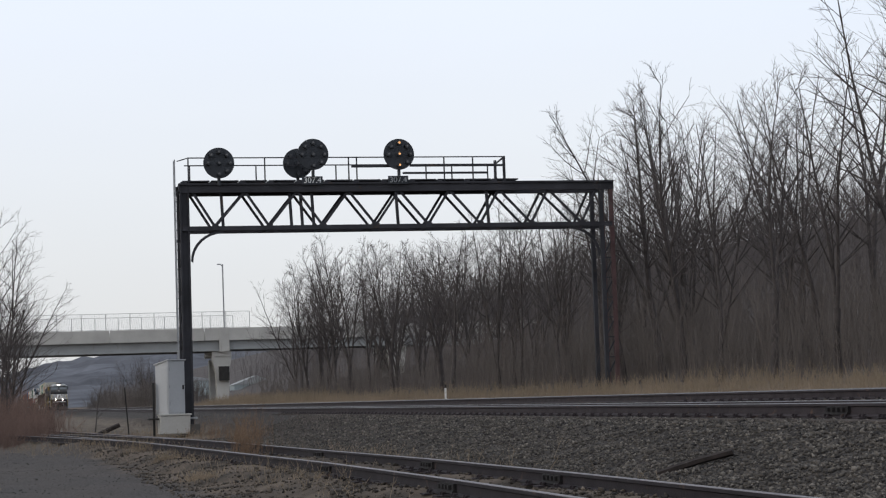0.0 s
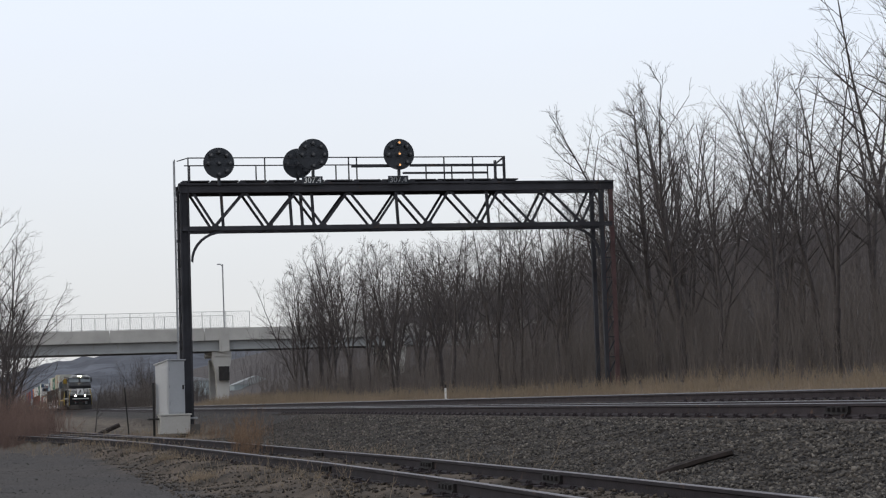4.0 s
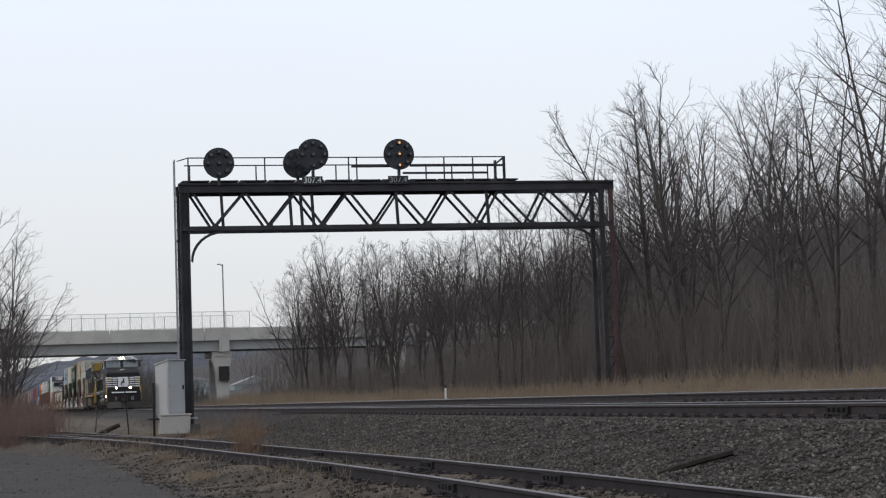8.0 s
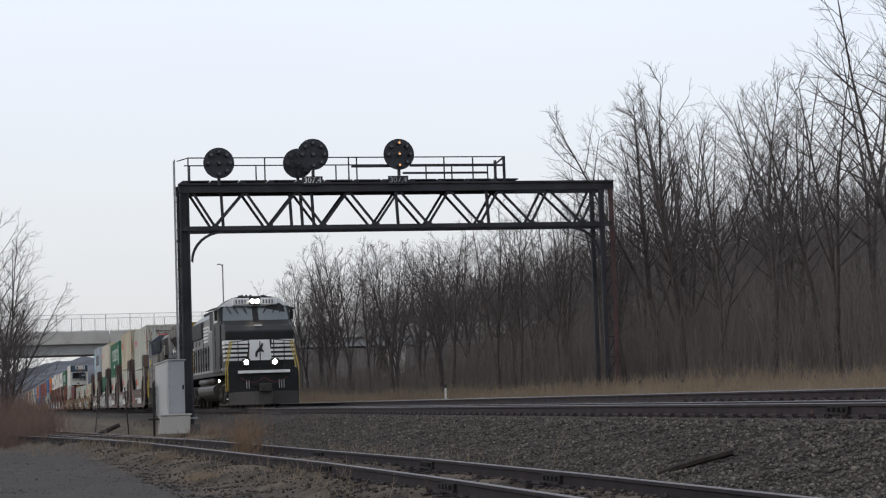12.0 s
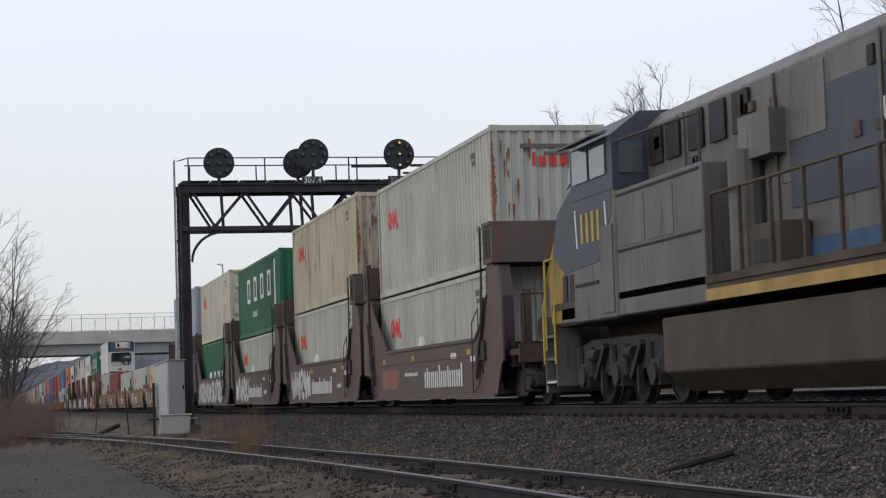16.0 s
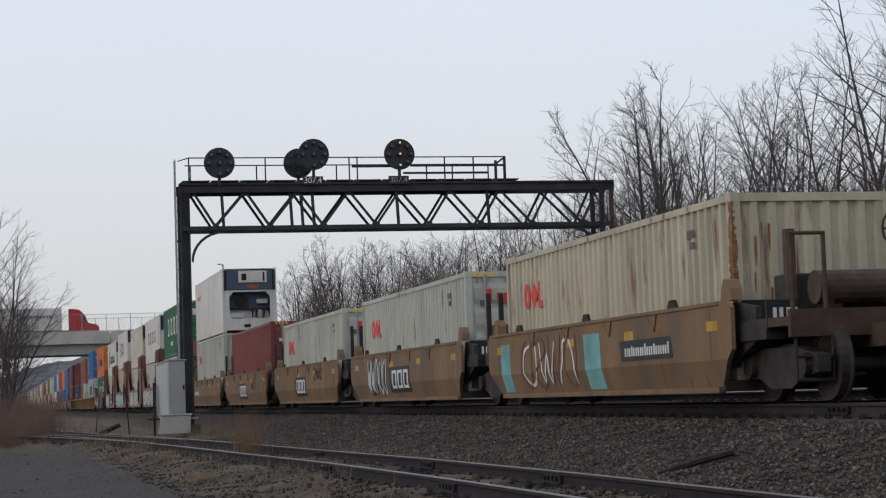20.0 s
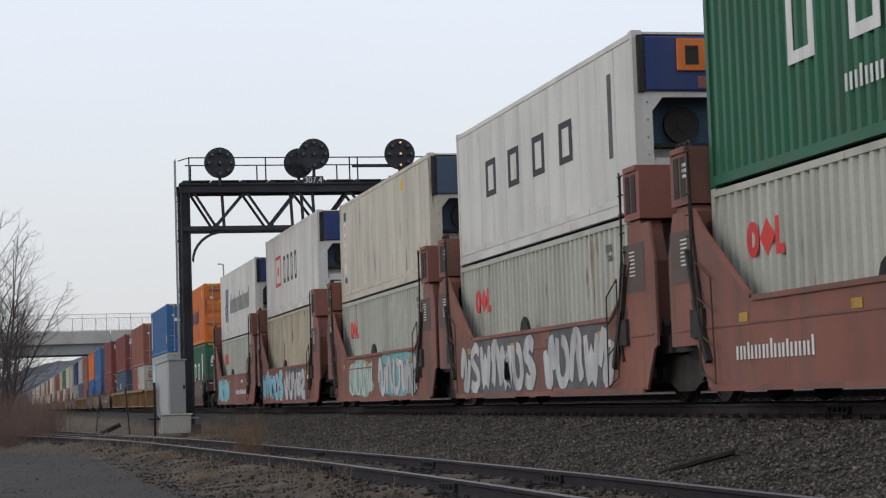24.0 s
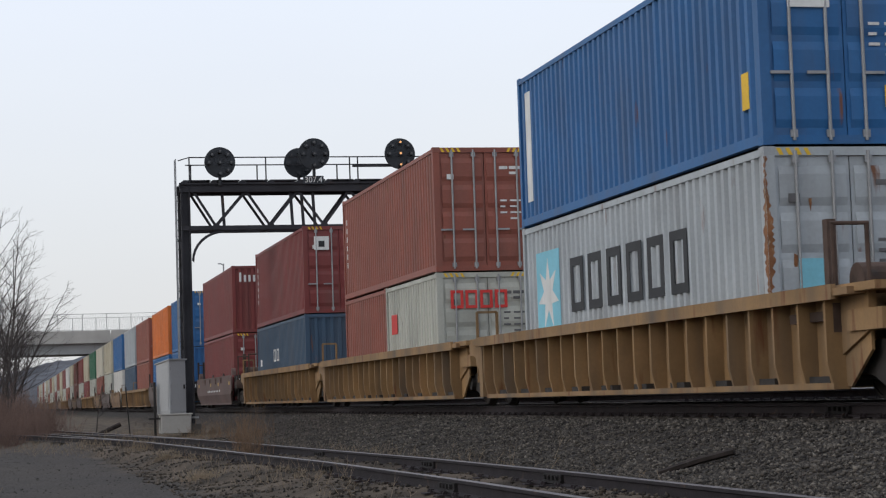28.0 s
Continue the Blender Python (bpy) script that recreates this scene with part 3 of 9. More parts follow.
# ---- instrument cabinet by the bridge ----
def build_cabinet():
    """Turned cabinet that shows two faces, on a square concrete base."""
    c = thing("signal_cabinet", "light grey metal instrument cabinet on a concrete base", "equipment cabinet", (5.88, 68.6, -0.75))
    bm = B()
    prism(bm, [(-0.42, 0), (0.62, 0), (0.65, 0.64), (-0.4, 0.64)], -0.5, 0.5, "y")
    part("base", bm, CONCRETE, c, "pale concrete base", bevel=0.02)
    bm = B()
    box(bm, -0.44, 0.69, -0.53, 0.53, 0.64, 0.69)
    part("base_slab", bm, CONCRETE, c, bevel=0.01)
    # the body stands turned on its base: its near corner points towards the line's end
    turn = pose(-0.1, -0.5, 0.69, 0, 0, 35)
    w, d, h = 0.75, 0.7, 1.86
    bm = B()
    v = [(0, 0, 0), (w, 0, 0), (w, d, 0), (0, d, 0), (0, 0, h), (w, 0, h), (w, d, h - 0.14), (0, d, h - 0.14)]
    q = [bm.verts.new(turn @ Vector(p)) for p in v]
    for f in ((0, 3, 2, 1), (4, 5, 6, 7), (0, 1, 5, 4), (1, 2, 6, 5), (2, 3, 7, 6), (3, 0, 4, 7)):
        bm.faces.new([q[i] for i in f])
    part("body", bm, CABINET, c, bevel=0.012)
    bm = B()
    v = [(-0.04, -0.04, h), (w + 0.04, -0.04, h), (w + 0.04, d + 0.04, h - 0.155), (-0.04, d + 0.04, h - 0.155)]
    lo = [bm.verts.new(turn @ Vector((x, y, z + 0.006))) for x, y, z in v]
    hi = [bm.verts.new(turn @ Vector((x, y, z + 0.045))) for x, y, z in v]
    bm.faces.new(lo)
    bm.faces.new(hi[::-1])
    for i in range(4):
        j = (i + 1) % 4
        bm.faces.new((lo[i], lo[j], hi[j], hi[i]))
    part("roof", bm, CABINET, c)
    bm = B()
    box(bm, 0.04, w - 0.04, -0.016, 0.0, 0.06, h - 0.1, turn)
    door = part("door", bm, CABINET, c, bevel=0.004)
    for z in (0.3, 0.9, 1.5):
        bm = B()
        bar(bm, turn @ Vector((0.045, -0.022, z)), turn @ Vector((0.045, -0.022, z + 0.12)), 0.025, n=8)
        part("hinge", bm, GALV, door)
    bm = B()
    box(bm, w - 0.13, w - 0.08, -0.05, -0.017, 0.85, 1.0, turn)
    part("handle", bm, DARK_IRON, door)
    bm = B()
    box(bm, -0.018, 0.0, 0.05, d - 0.05, 0.08, h - 0.2, turn)
    part("side_panel", bm, CABINET, c, bevel=0.004)
    bm = B()
    box(bm, -0.62, -0.54, -0.12, 0.0, -0.1, 1.8)
    part("conduit_post", bm, DARK_IRON, c, "dark steel post beside the cabinet", bevel=0.01)
    for x0, x1 in ((-0.8, -0.42), (0.65, 0.92)):
        bm = B()
        box(bm, x0, x1, -0.3, 0.3, 0.5, 0.56)
        part("bracket", bm, DARK_IRON if x0 < 0 else GALV, c)


build_cabinet()


# ---- road overpass in the distance ----
OVER_Y = 250.0


def build_overpass():
    o = thing("overpass", "pale concrete road overpass with steel girders and a mesh fence", "bridge", (0, OVER_Y, 0), kind="structure")
    W = 11.0
    x0, x1 = -70.0, 95.0
    bm = B()
    box(bm, x0, x1, -0.2, W + 0.2, 8.55, 9.0)
    part("deck", bm, CONCRETE, o)
    for y in (-0.35, W):
        xa = x0
        while xa < x1:
            bm = B()
            box(bm, xa, min(xa + 11.9, x1), y, y + 0.35, 8.35, 9.93)
            part("parapet", bm, CONCRETE, o)
            xa += 12.0
    for y in (0.25, 3.2, 6.4, 9.6):
        for xa, xb in ((x0, 28.0), (28.3, 51.0), (51.2, x1)):
            bm = B()
            h0 = 7.0 if xb <= 28.0 else 7.15
            box(bm, xa, xb, y, y + 0.05, h0, 8.75)
            box(bm, xa, xb, y - 0.28, y + 0.33, h0, h0 + 0.06)
            box(bm, xa, xb, y - 0.2, y + 0.25, 8.68, 8.75)
            part("girder", bm, GIRDER, o)
    for xc in (28.2, 51.2):
        bm = B()
        prism(bm, [(xc - 1.3, 6.95), (xc - 1.3, 6.0), (xc - 0.8, 4.2), (xc - 0.65, -1.0), (xc + 0.75, -1.0), (xc + 0.9, 4.2), (xc + 1.2, 6.0), (xc + 1.2, 6.95)], 0.3, 1.9, "y")
        part("pier", bm, CONCRETE, o)
        bm = B()
        box(bm, xc - 1.2, xc + 1.2, 0.2, W - 0.2, 6.3, 7.0)
        part("pier_cap", bm, CONCRETE, o)
        bm = B()
        prism(bm, [(xc - 0.8, 6.0), (xc - 0.7, -1.0), (xc + 0.7, -1.0), (xc + 0.8, 6.0)], 8.4, 10.0, "y")
        part("pier", bm, CONCRETE, o)
        bm = B()
        box(bm, xc - 0.4, xc + 0.9, -0.42, -0.3, 6.9, 9.95)
        part("pilaster", bm, CONCRETE, o)
    bm = B()
    box(bm, 27.7, 29.0, -0.6, 0.2, 3.2, 5.0)
    part("bearing_box", bm, DARK_IRON, o)
    # fence: posts and rails with a thin wire mesh
    for y, xa, xb, h in ((-0.18, -50.0, 31.8, 2.1), (W + 0.18, -50.0, 31.0, 2.1)):
        x = xb
        while x > xa:
            bm = B()
            bar(bm, (x, y, 9.93), (x, y, 9.95 + h), 0.09, n=6)
            part("fence_post", bm, GALV, o)
            x -= 3.05
        for z in (10.0, 9.95 + h):
            bm = B()
            bar(bm, (xa, y, z), (xb, y, z), 0.05)
            part("fence_rail", bm, GALV, o)
        bm = B()
        for i, x in enumerate(np.arange(xa, xb - 0.3, 0.3)):
            bar(bm, (x, y, 9.95), (x + 0.3, y, 9.95 + h), 0.012, n=3)
            bar(bm, (x + 0.3, y, 9.95), (x, y, 9.95 + h), 0.012, n=3)
        tagged(part("fence_mesh", bm, GALV, o), kind="stuff")
    lamp = thing("street_lamp", "tall grey street lamp standing on the overpass", "street lamp", (28.55, OVER_Y + 0.0, 9.95))
    bm = B()
    bar(bm, (0, 0, 0), (-0.05, 0, 8.2), 0.19, n=8)
    part("pole", bm, GALV, lamp)
    bm = B()
    bar(bm, (-0.05, 0, 7.95), (-0.35, 0, 8.2), 0.1, n=6)
    part("arm", bm, GALV, lamp)
    bm = B()
    box(bm, -0.75, -0.3, -0.12, 0.12, 8.13, 8.28)
    part("lantern", bm, GALV, lamp, bevel=0.03)


build_overpass()


def build_far_buildings():
    pale = material("pale_cladding", (0.36, 0.41, 0.42), 0.7, 0, 0.08, 0.3, 0.05, 10)
    b = thing("warehouse", "low white warehouse with a dark opening beyond the overpass", "building", (41.0, 420.0, 0.0))
    bm = B()
    box(bm, -6, 4, 0, 14, -1, 5.2)
    part("wall", bm, pale, b)
    bm = B()
    prism(bm, [(-6.3, 5.2), (4.3, 5.2), (4.3, 5.5), (-1, 6.4), (-6.3, 5.5)], -0.3, 14.3, "y")
    part("roof", bm, GALV, b)
    for x in (-4.8, -1.2):
        bm = B()
        box(bm, x, x + 2.2, -0.05, 0.02, 0.6, 3.2)
        part("window", bm, GLASS_DARK, b)
    b = thing("house", "pale distant house with a grey roof", "house", (56.0, 430.0, 0.0))
    bm = B()
    box(bm, -5, 5, 0, 9, -1, 4.2)
    part("wall", bm, pale, b)
    bm = B()
    prism(bm, [(-5.4, 4.2), (5.4, 4.2), (0, 6.2)], -0.3, 9.3, "y")
    part("roof", bm, GIRDER, b)
    for x in (-3.6, -0.6, 2.4):
        for z in (1.2,):
            bm = B()
            box(bm, x, x + 1.2, -0.05, 0.02, z, z + 1.4)
            part("window", bm, GLASS_DARK, b)


build_far_buildings()


# ---- posts beside the line ----
def build_posts():
    p = thing("marker_post", "short white marker post with a dark cap in the grass", "post", (20.0, 87.0, 0.0))
    bm = B()
    box(bm, -0.04, 0.04, -0.03, 0.03, 0.0, 0.62)
    part("post", bm, WHITE_PAINT, p)
    bm = B()
    box(bm, -0.045, 0.045, -0.035, 0.035, 0.62, 0.78)
    part("cap", bm, DARK_IRON, p)
    p = thing("steel_post", "rusty leaning steel post beside the siding", "post", (4.6, 72.0, -0.9))
    bm = B()
    bar(bm, (0.06, 0, -0.1), (-0.08, 0, 1.85), 0.055, 0.045)
    part("post", bm, DARK_IRON, p)


build_posts()


# ---- vegetation ----
def tube_mesh(segs, sides):
    """Tapered tubes: segs holds (p, q, r0, r1) rows."""
    a = np.array([[*s[0], *s[1], s[2], s[3]] for s in segs], dtype=np.float64)
    p, q, r0, r1 = a[:, 0:3], a[:, 3:6], a[:, 6], a[:, 7]
    d = q - p
    d /= np.maximum(np.linalg.norm(d, axis=1, keepdims=True), 1e-6)
    ref = np.where(np.abs(d[:, 2:3]) > 0.9, np.array([[1.0, 0, 0]]), np.array([[0, 0, 1.0]]))
    u = np.cross(d, ref)
    u /= np.linalg.norm(u, axis=1, keepdims=True)
    w = np.cross(d, u)
    ang = 2 * np.pi * np.arange(sides) / sides
    ring = np.cos(ang)[None, :, None] * u[:, None, :] + np.sin(ang)[None, :, None] * w[:, None, :]
    v = np.concatenate([p[:, None, :] + ring * r0[:, None, None], q[:, None, :] + ring * r1[:, None, None]], axis=1)
    base = np.arange(len(a))[:, None] * (2 * sides)
    i = np.arange(sides)
    j = (i + 1) % sides
    f = np.stack([base + i, base + j, base + j + sides, base + i + sides], -1).reshape(-1, 4)
    return v.reshape(-1, 3), f


def grow(rng, height, vase, leaders, spread, bushy):
    """A bare deciduous tree: straight rising leaders, side branches that shorten towards the top, twigs and fine tips."""
    limbs, fine = [], []

    def turned(d, angle):
        side = Vector((rng.gauss(0, 1), rng.gauss(0, 1), rng.gauss(0, 0.5)))
        side = (side - d * side.dot(d)).normalized()
        return (d * math.cos(angle) + side * math.sin(angle)).normalized()

    def run(p, d, length, r, steps, bend, lift, r_end, out):
        """A limb of even steps, thinning to r_end; gives its joints as (place, direction, radius, how far along)."""
        joints = []
        for k in range(steps):
            d = (d + Vector((rng.gauss(0, bend), rng.gauss(0, bend), lift + rng.gauss(0, bend * 0.4)))).normalized()
            q = p + d * (length / steps)
            r2 = r + (r_end - r) / (steps - k)
            out.append((p, q, r, r2))
            p, r = q, r2
            joints.append((p, d, r, (k + 1) / steps))
        return joints

    def twigs(joints, length):
        for p, d, r, s in joints:
            for _ in range(bushy if s > 0.3 else 1):
                sub = run(p, turned(d, rng.uniform(0.45, 0.85)), length * (1.15 - 0.55 * s) * rng.uniform(0.6, 1.2), 0.0072, 2, 0.07, 0.03, 0.005, fine)
                for p2, d2, r2, s2 in sub:
                    for _ in range(2):
                        run(p2, turned(d2, rng.uniform(0.35, 0.75)), length * 0.5 * rng.uniform(0.5, 1.2), 0.005, 1, 0.05, 0.03, 0.0035, fine)

    def leader(p, d, length, r):
        joints = run(p, d, length, r, 12, 0.035, 0.02, 0.013, limbs)
        for p2, d2, r2, s in joints:
            if s < 0.16:
                continue
            for _ in range(2):
                if rng.random() < (0.9 if s < 0.8 else 0.6):
                    reach = spread * length * (0.43 * (1 - s) ** 0.75 + 0.09) * rng.uniform(0.6, 1.15)
                    sub = run(p2, turned(d2, rng.uniform(0.5, 0.95)), reach, max(min(r2 * 0.6, 0.035), 0.012), 4, 0.06, 0.05, 0.009, limbs)
                    twigs(sub, max(reach * 0.42, 0.4))

    fork = height * rng.uniform(0.12, 0.3)
    stem = run(Vector((0, 0, -0.3)), Vector((rng.gauss(0, 0.05), rng.gauss(0, 0.05), 1)).normalized(), fork, height * 0.013, 4, 0.03, 0.02, height * 0.0115, limbs)
    p, d, r, _ = stem[-1]
    for k in range(leaders):
        a = 2 * math.pi * (k + rng.random() * 0.5) / leaders
        tilt = vase * rng.uniform(0.7, 1.5)
        leader(p, Vector((math.cos(a) * tilt + d.x, math.sin(a) * tilt + d.y, 1)).normalized(), (height - fork) * rng.uniform(0.75, 1.0), r * (0.72 if leaders > 1 else 0.95) * rng.uniform(0.75, 1.0))
    top = max(q.z for _, q, _, _ in limbs + fine)
    k = height / top
    return [[(a * k, b * k, ra, rb) for a, b, ra, rb in g] for g in (limbs, fine)]


def tree_meshes(seed, height, vase, leaders, spread, bushy=2):
    rng = random.Random(seed)
    limbs, fine = grow(rng, height, vase, leaders, spread, bushy)
    v, f = tube_mesh(limbs, 5)
    trunk = mesh_arrays("trunk", v, f, BARK)
    v, f = tube_mesh(fine, 3)
    return trunk, mesh_arrays("crown", v, f, TWIG)


# metres tall, how far the leaders part, how many, and the reach of the side branches
KINDS = [tree_meshes(21, 12.0, 0.22, 3, 0.85), tree_meshes(22, 12.0, 0.28, 2, 0.9), tree_meshes(23, 12.0, 0.3, 3, 0.8), tree_meshes(24, 12.0, 0.18, 2, 0.95), tree_meshes(25, 12.0, 0.1, 1, 1.0), tree_meshes(26, 12.0, 0.26, 3, 0.9), tree_meshes(27, 12.0, 0.2, 2, 0.8), tree_meshes(28, 8.0, 0.5, 4, 1.15),
         tree_meshes(31, 12.0, 0.22, 3, 0.9, 1), tree_meshes(32, 12.0, 0.3, 2, 0.95, 1), tree_meshes(33, 12.0, 0.16, 2, 0.9, 1), tree_meshes(34, 12.0, 0.26, 3, 0.8, 1)]


def build_tree(kind, x, y, size, turn, label, lean=0.0, group="bare trees of the wood"):
    t = thing("tree", label, "tree", group=group)
    z = float(ground_height(np.float64(x), np.float64(y)))
    t.matrix_basis = pose(x, y, z, lean, 0, turn) @ Matrix.Diagonal((size, size, size, 1))
    piece("trunk", KINDS[kind][0], t)
    piece("crown", KINDS[kind][1], t)
    return t


def wood_top(y):
    """Height of the wood's tops above the rails along its near edge."""
    return float(np.interp(y, [44, 48, 51, 54, 55.5, 57.5, 60, 61.5, 63, 65.5, 70, 73, 75.5, 78, 83, 87, 90, 94, 111, 125, 137, 152, 172, 180, 200], [15.4, 14.2, 12.6, 11.4, 10.9, 10.7, 10.7, 10.5, 9.8, 11.8, 12.6, 12.2, 10.6, 9.4, 9.6, 9.8, 9.8, 9.8, 10.3, 10.5, 11.8, 12.2, 11.0, 7.5, 7.5]))


def plant_wood():
    rng = random.Random(5)
    # the near edge of the wood runs beside the line as far as the overpass
    for row, (x0, step) in enumerate(((24.6, 4.3), (27.6, 5.6), (31.0, 6.8), (35.0, 8.5), (40.0, 10.5))):
        y = 43.0 * x0 / 24.6
        while y < (172 if row < 2 else 165 if row == 2 else 98):
            x = x0 + rng.uniform(-1.1, 1.3)
            yy = y + rng.uniform(-1.0, 1.0)
            z = float(ground_height(np.float64(x), np.float64(yy)))
            tall = (wood_top(yy * 25.0 / x) * x / 25.0 - z) * (rng.uniform(0.95, 1.06) if row == 0 else rng.uniform(0.84, 0.97))
            build_tree((4, 10)[rng.randrange(2)] if yy * 25.0 / x < 57 else rng.randrange(7) if row == 0 and rng.random() < 0.5 else 8 + rng.randrange(4), x, yy, tall / 12.0, rng.uniform(0, 360), "bare grey-brown deciduous tree at the edge of the wood" if row == 0 else "bare grey-brown deciduous tree deeper in the wood", rng.gauss(0, 2.2))
            y += step * rng.uniform(0.7, 1.3) * (1.25 if y < 61 * x0 / 25 else 1.0 if y < 92 else 1.1)
    for x, yy, s, k, turn in ((0.15, 84, 0.76, 9, 30), (-0.7, 88, 0.86, 8, 200), (0.5, 97, 0.72, 11, 75), (-0.3, 102, 0.8, 10, 140), (1.0, 106, 0.5, 9, 300), (0.3, 80, 0.4, 11, 120), (-0.2, 93, 0.95, 7, 60), (0.6, 90, 0.55, 8, 250)):
        build_tree(k, x, yy, s, turn, "bare tree with fine drooping twigs beside the road", 0, "bare trees beside the road")
    for i in range(12):
        build_tree(8 + rng.randrange(4), 19.5 + rng.uniform(0, 8), 285 + i * 9 + rng.uniform(-4, 4), rng.uniform(0.55, 0.8), rng.uniform(0, 360), "bare tree beyond the overpass", 0, "bare trees beyond the overpass")
    build_tree(4, 3.5, 74.0, 0.2, 10, "crooked little bare sapling beside the siding", 16, "saplings")


plant_wood()


def scatter_stems(seed, n, place, tall, width, lean, parts, mat, name, label, category):
    """Thin upright stems with a few side shoots, all in one mesh of stuff."""
    rng = np.random.default_rng(seed)
    x, y = place(rng, n)
    z = ground_height(x, y) - 0.05
    h = tall[0] + (tall[1] - tall[0]) * rng.random(n) ** 1.5
    # taller and lower patches along the line
    h = h * (0.8 + 0.3 * np.sin(x * 1.1 + 2.0 * np.sin(y * 0.23)) * np.sin(y * 0.61 + x * 0.7) + 0.2 * np.sin(y * 1.9 + 3.0 * np.sin(x * 0.9)))
    base = np.stack([x, y, z], -1)
    dirs = np.stack([rng.normal(0, lean, n), rng.normal(0, lean, n), np.ones(n)], -1)
    dirs /= np.linalg.norm(dirs, axis=1, keepdims=True)
    tip = base + dirs * h[:, None]
    rows = [(base, tip, np.full(n, width), np.full(n, width * 0.35))]
    for _ in range(parts):
        f = rng.uniform(0.25, 0.85, n)
        p = base + dirs * (h * f)[:, None]
        d = dirs + np.stack([rng.normal(0, 0.5, n), rng.normal(0, 0.5, n), rng.normal(0.1, 0.3, n)], -1)
        d /= np.linalg.norm(d, axis=1, keepdims=True)
        rows.append((p, p + d * (h * rng.uniform(0.2, 0.5, n))[:, None], np.full(n, width * 0.6), np.full(n, width * 0.25)))
    p, q = np.concatenate([r[0] for r in rows]), np.concatenate([r[1] for r in rows])
    r0, r1 = np.concatenate([r[2] for r in rows]), np.concatenate([r[3] for r in rows])
    d = q - p
    d /= np.linalg.norm(d, axis=1, keepdims=True)
    u = np.cross(d, np.array([[0.31, 0.95, 0.0]]))
    u /= np.maximum(np.linalg.norm(u, axis=1, keepdims=True), 1e-6)
    w = np.cross(d, u)
    ang = 2 * np.pi * np.arange(3) / 3
    ring = np.cos(ang)[None, :, None] * u[:, None, :] + np.sin(ang)[None, :, None] * w[:, None, :]
    v = np.concatenate([p[:, None, :] + ring * r0[:, None, None], q[:, None, :] + ring * r1[:, None, None]], axis=1).reshape(-1, 3)
    b = np.arange(len(p))[:, None] * 6
    i = np.arange(3)
    j = (i + 1) % 3
    f = np.stack([b + i, b + j, b + j + 3, b + i + 3], -1).reshape(-1, 4)
    tagged(new(name, mesh_arrays(name, v, f, mat)), label, category, kind="stuff")


def strip(x0, x1, y0, y1, wave=0.0, near=1.0):
    def place(rng, n):
        y = y0 + (y1 - y0) * rng.random(n) ** near
        x = x0 + (x1 - x0) * rng.random(n) + wave * np.sin(y * 0.4) + wave * 0.6 * np.sin(y * 1.3)
        return x, y
    return place


def clumps(spots):
    def place(rng, n):
        k = rng.integers(0, len(spots), n)
        s = np.array(spots)[k]
        return s[:, 0] + rng.normal(0, 1, n) * s[:, 2], s[:, 1] + rng.normal(0, 1, n) * s[:, 3]
    return place


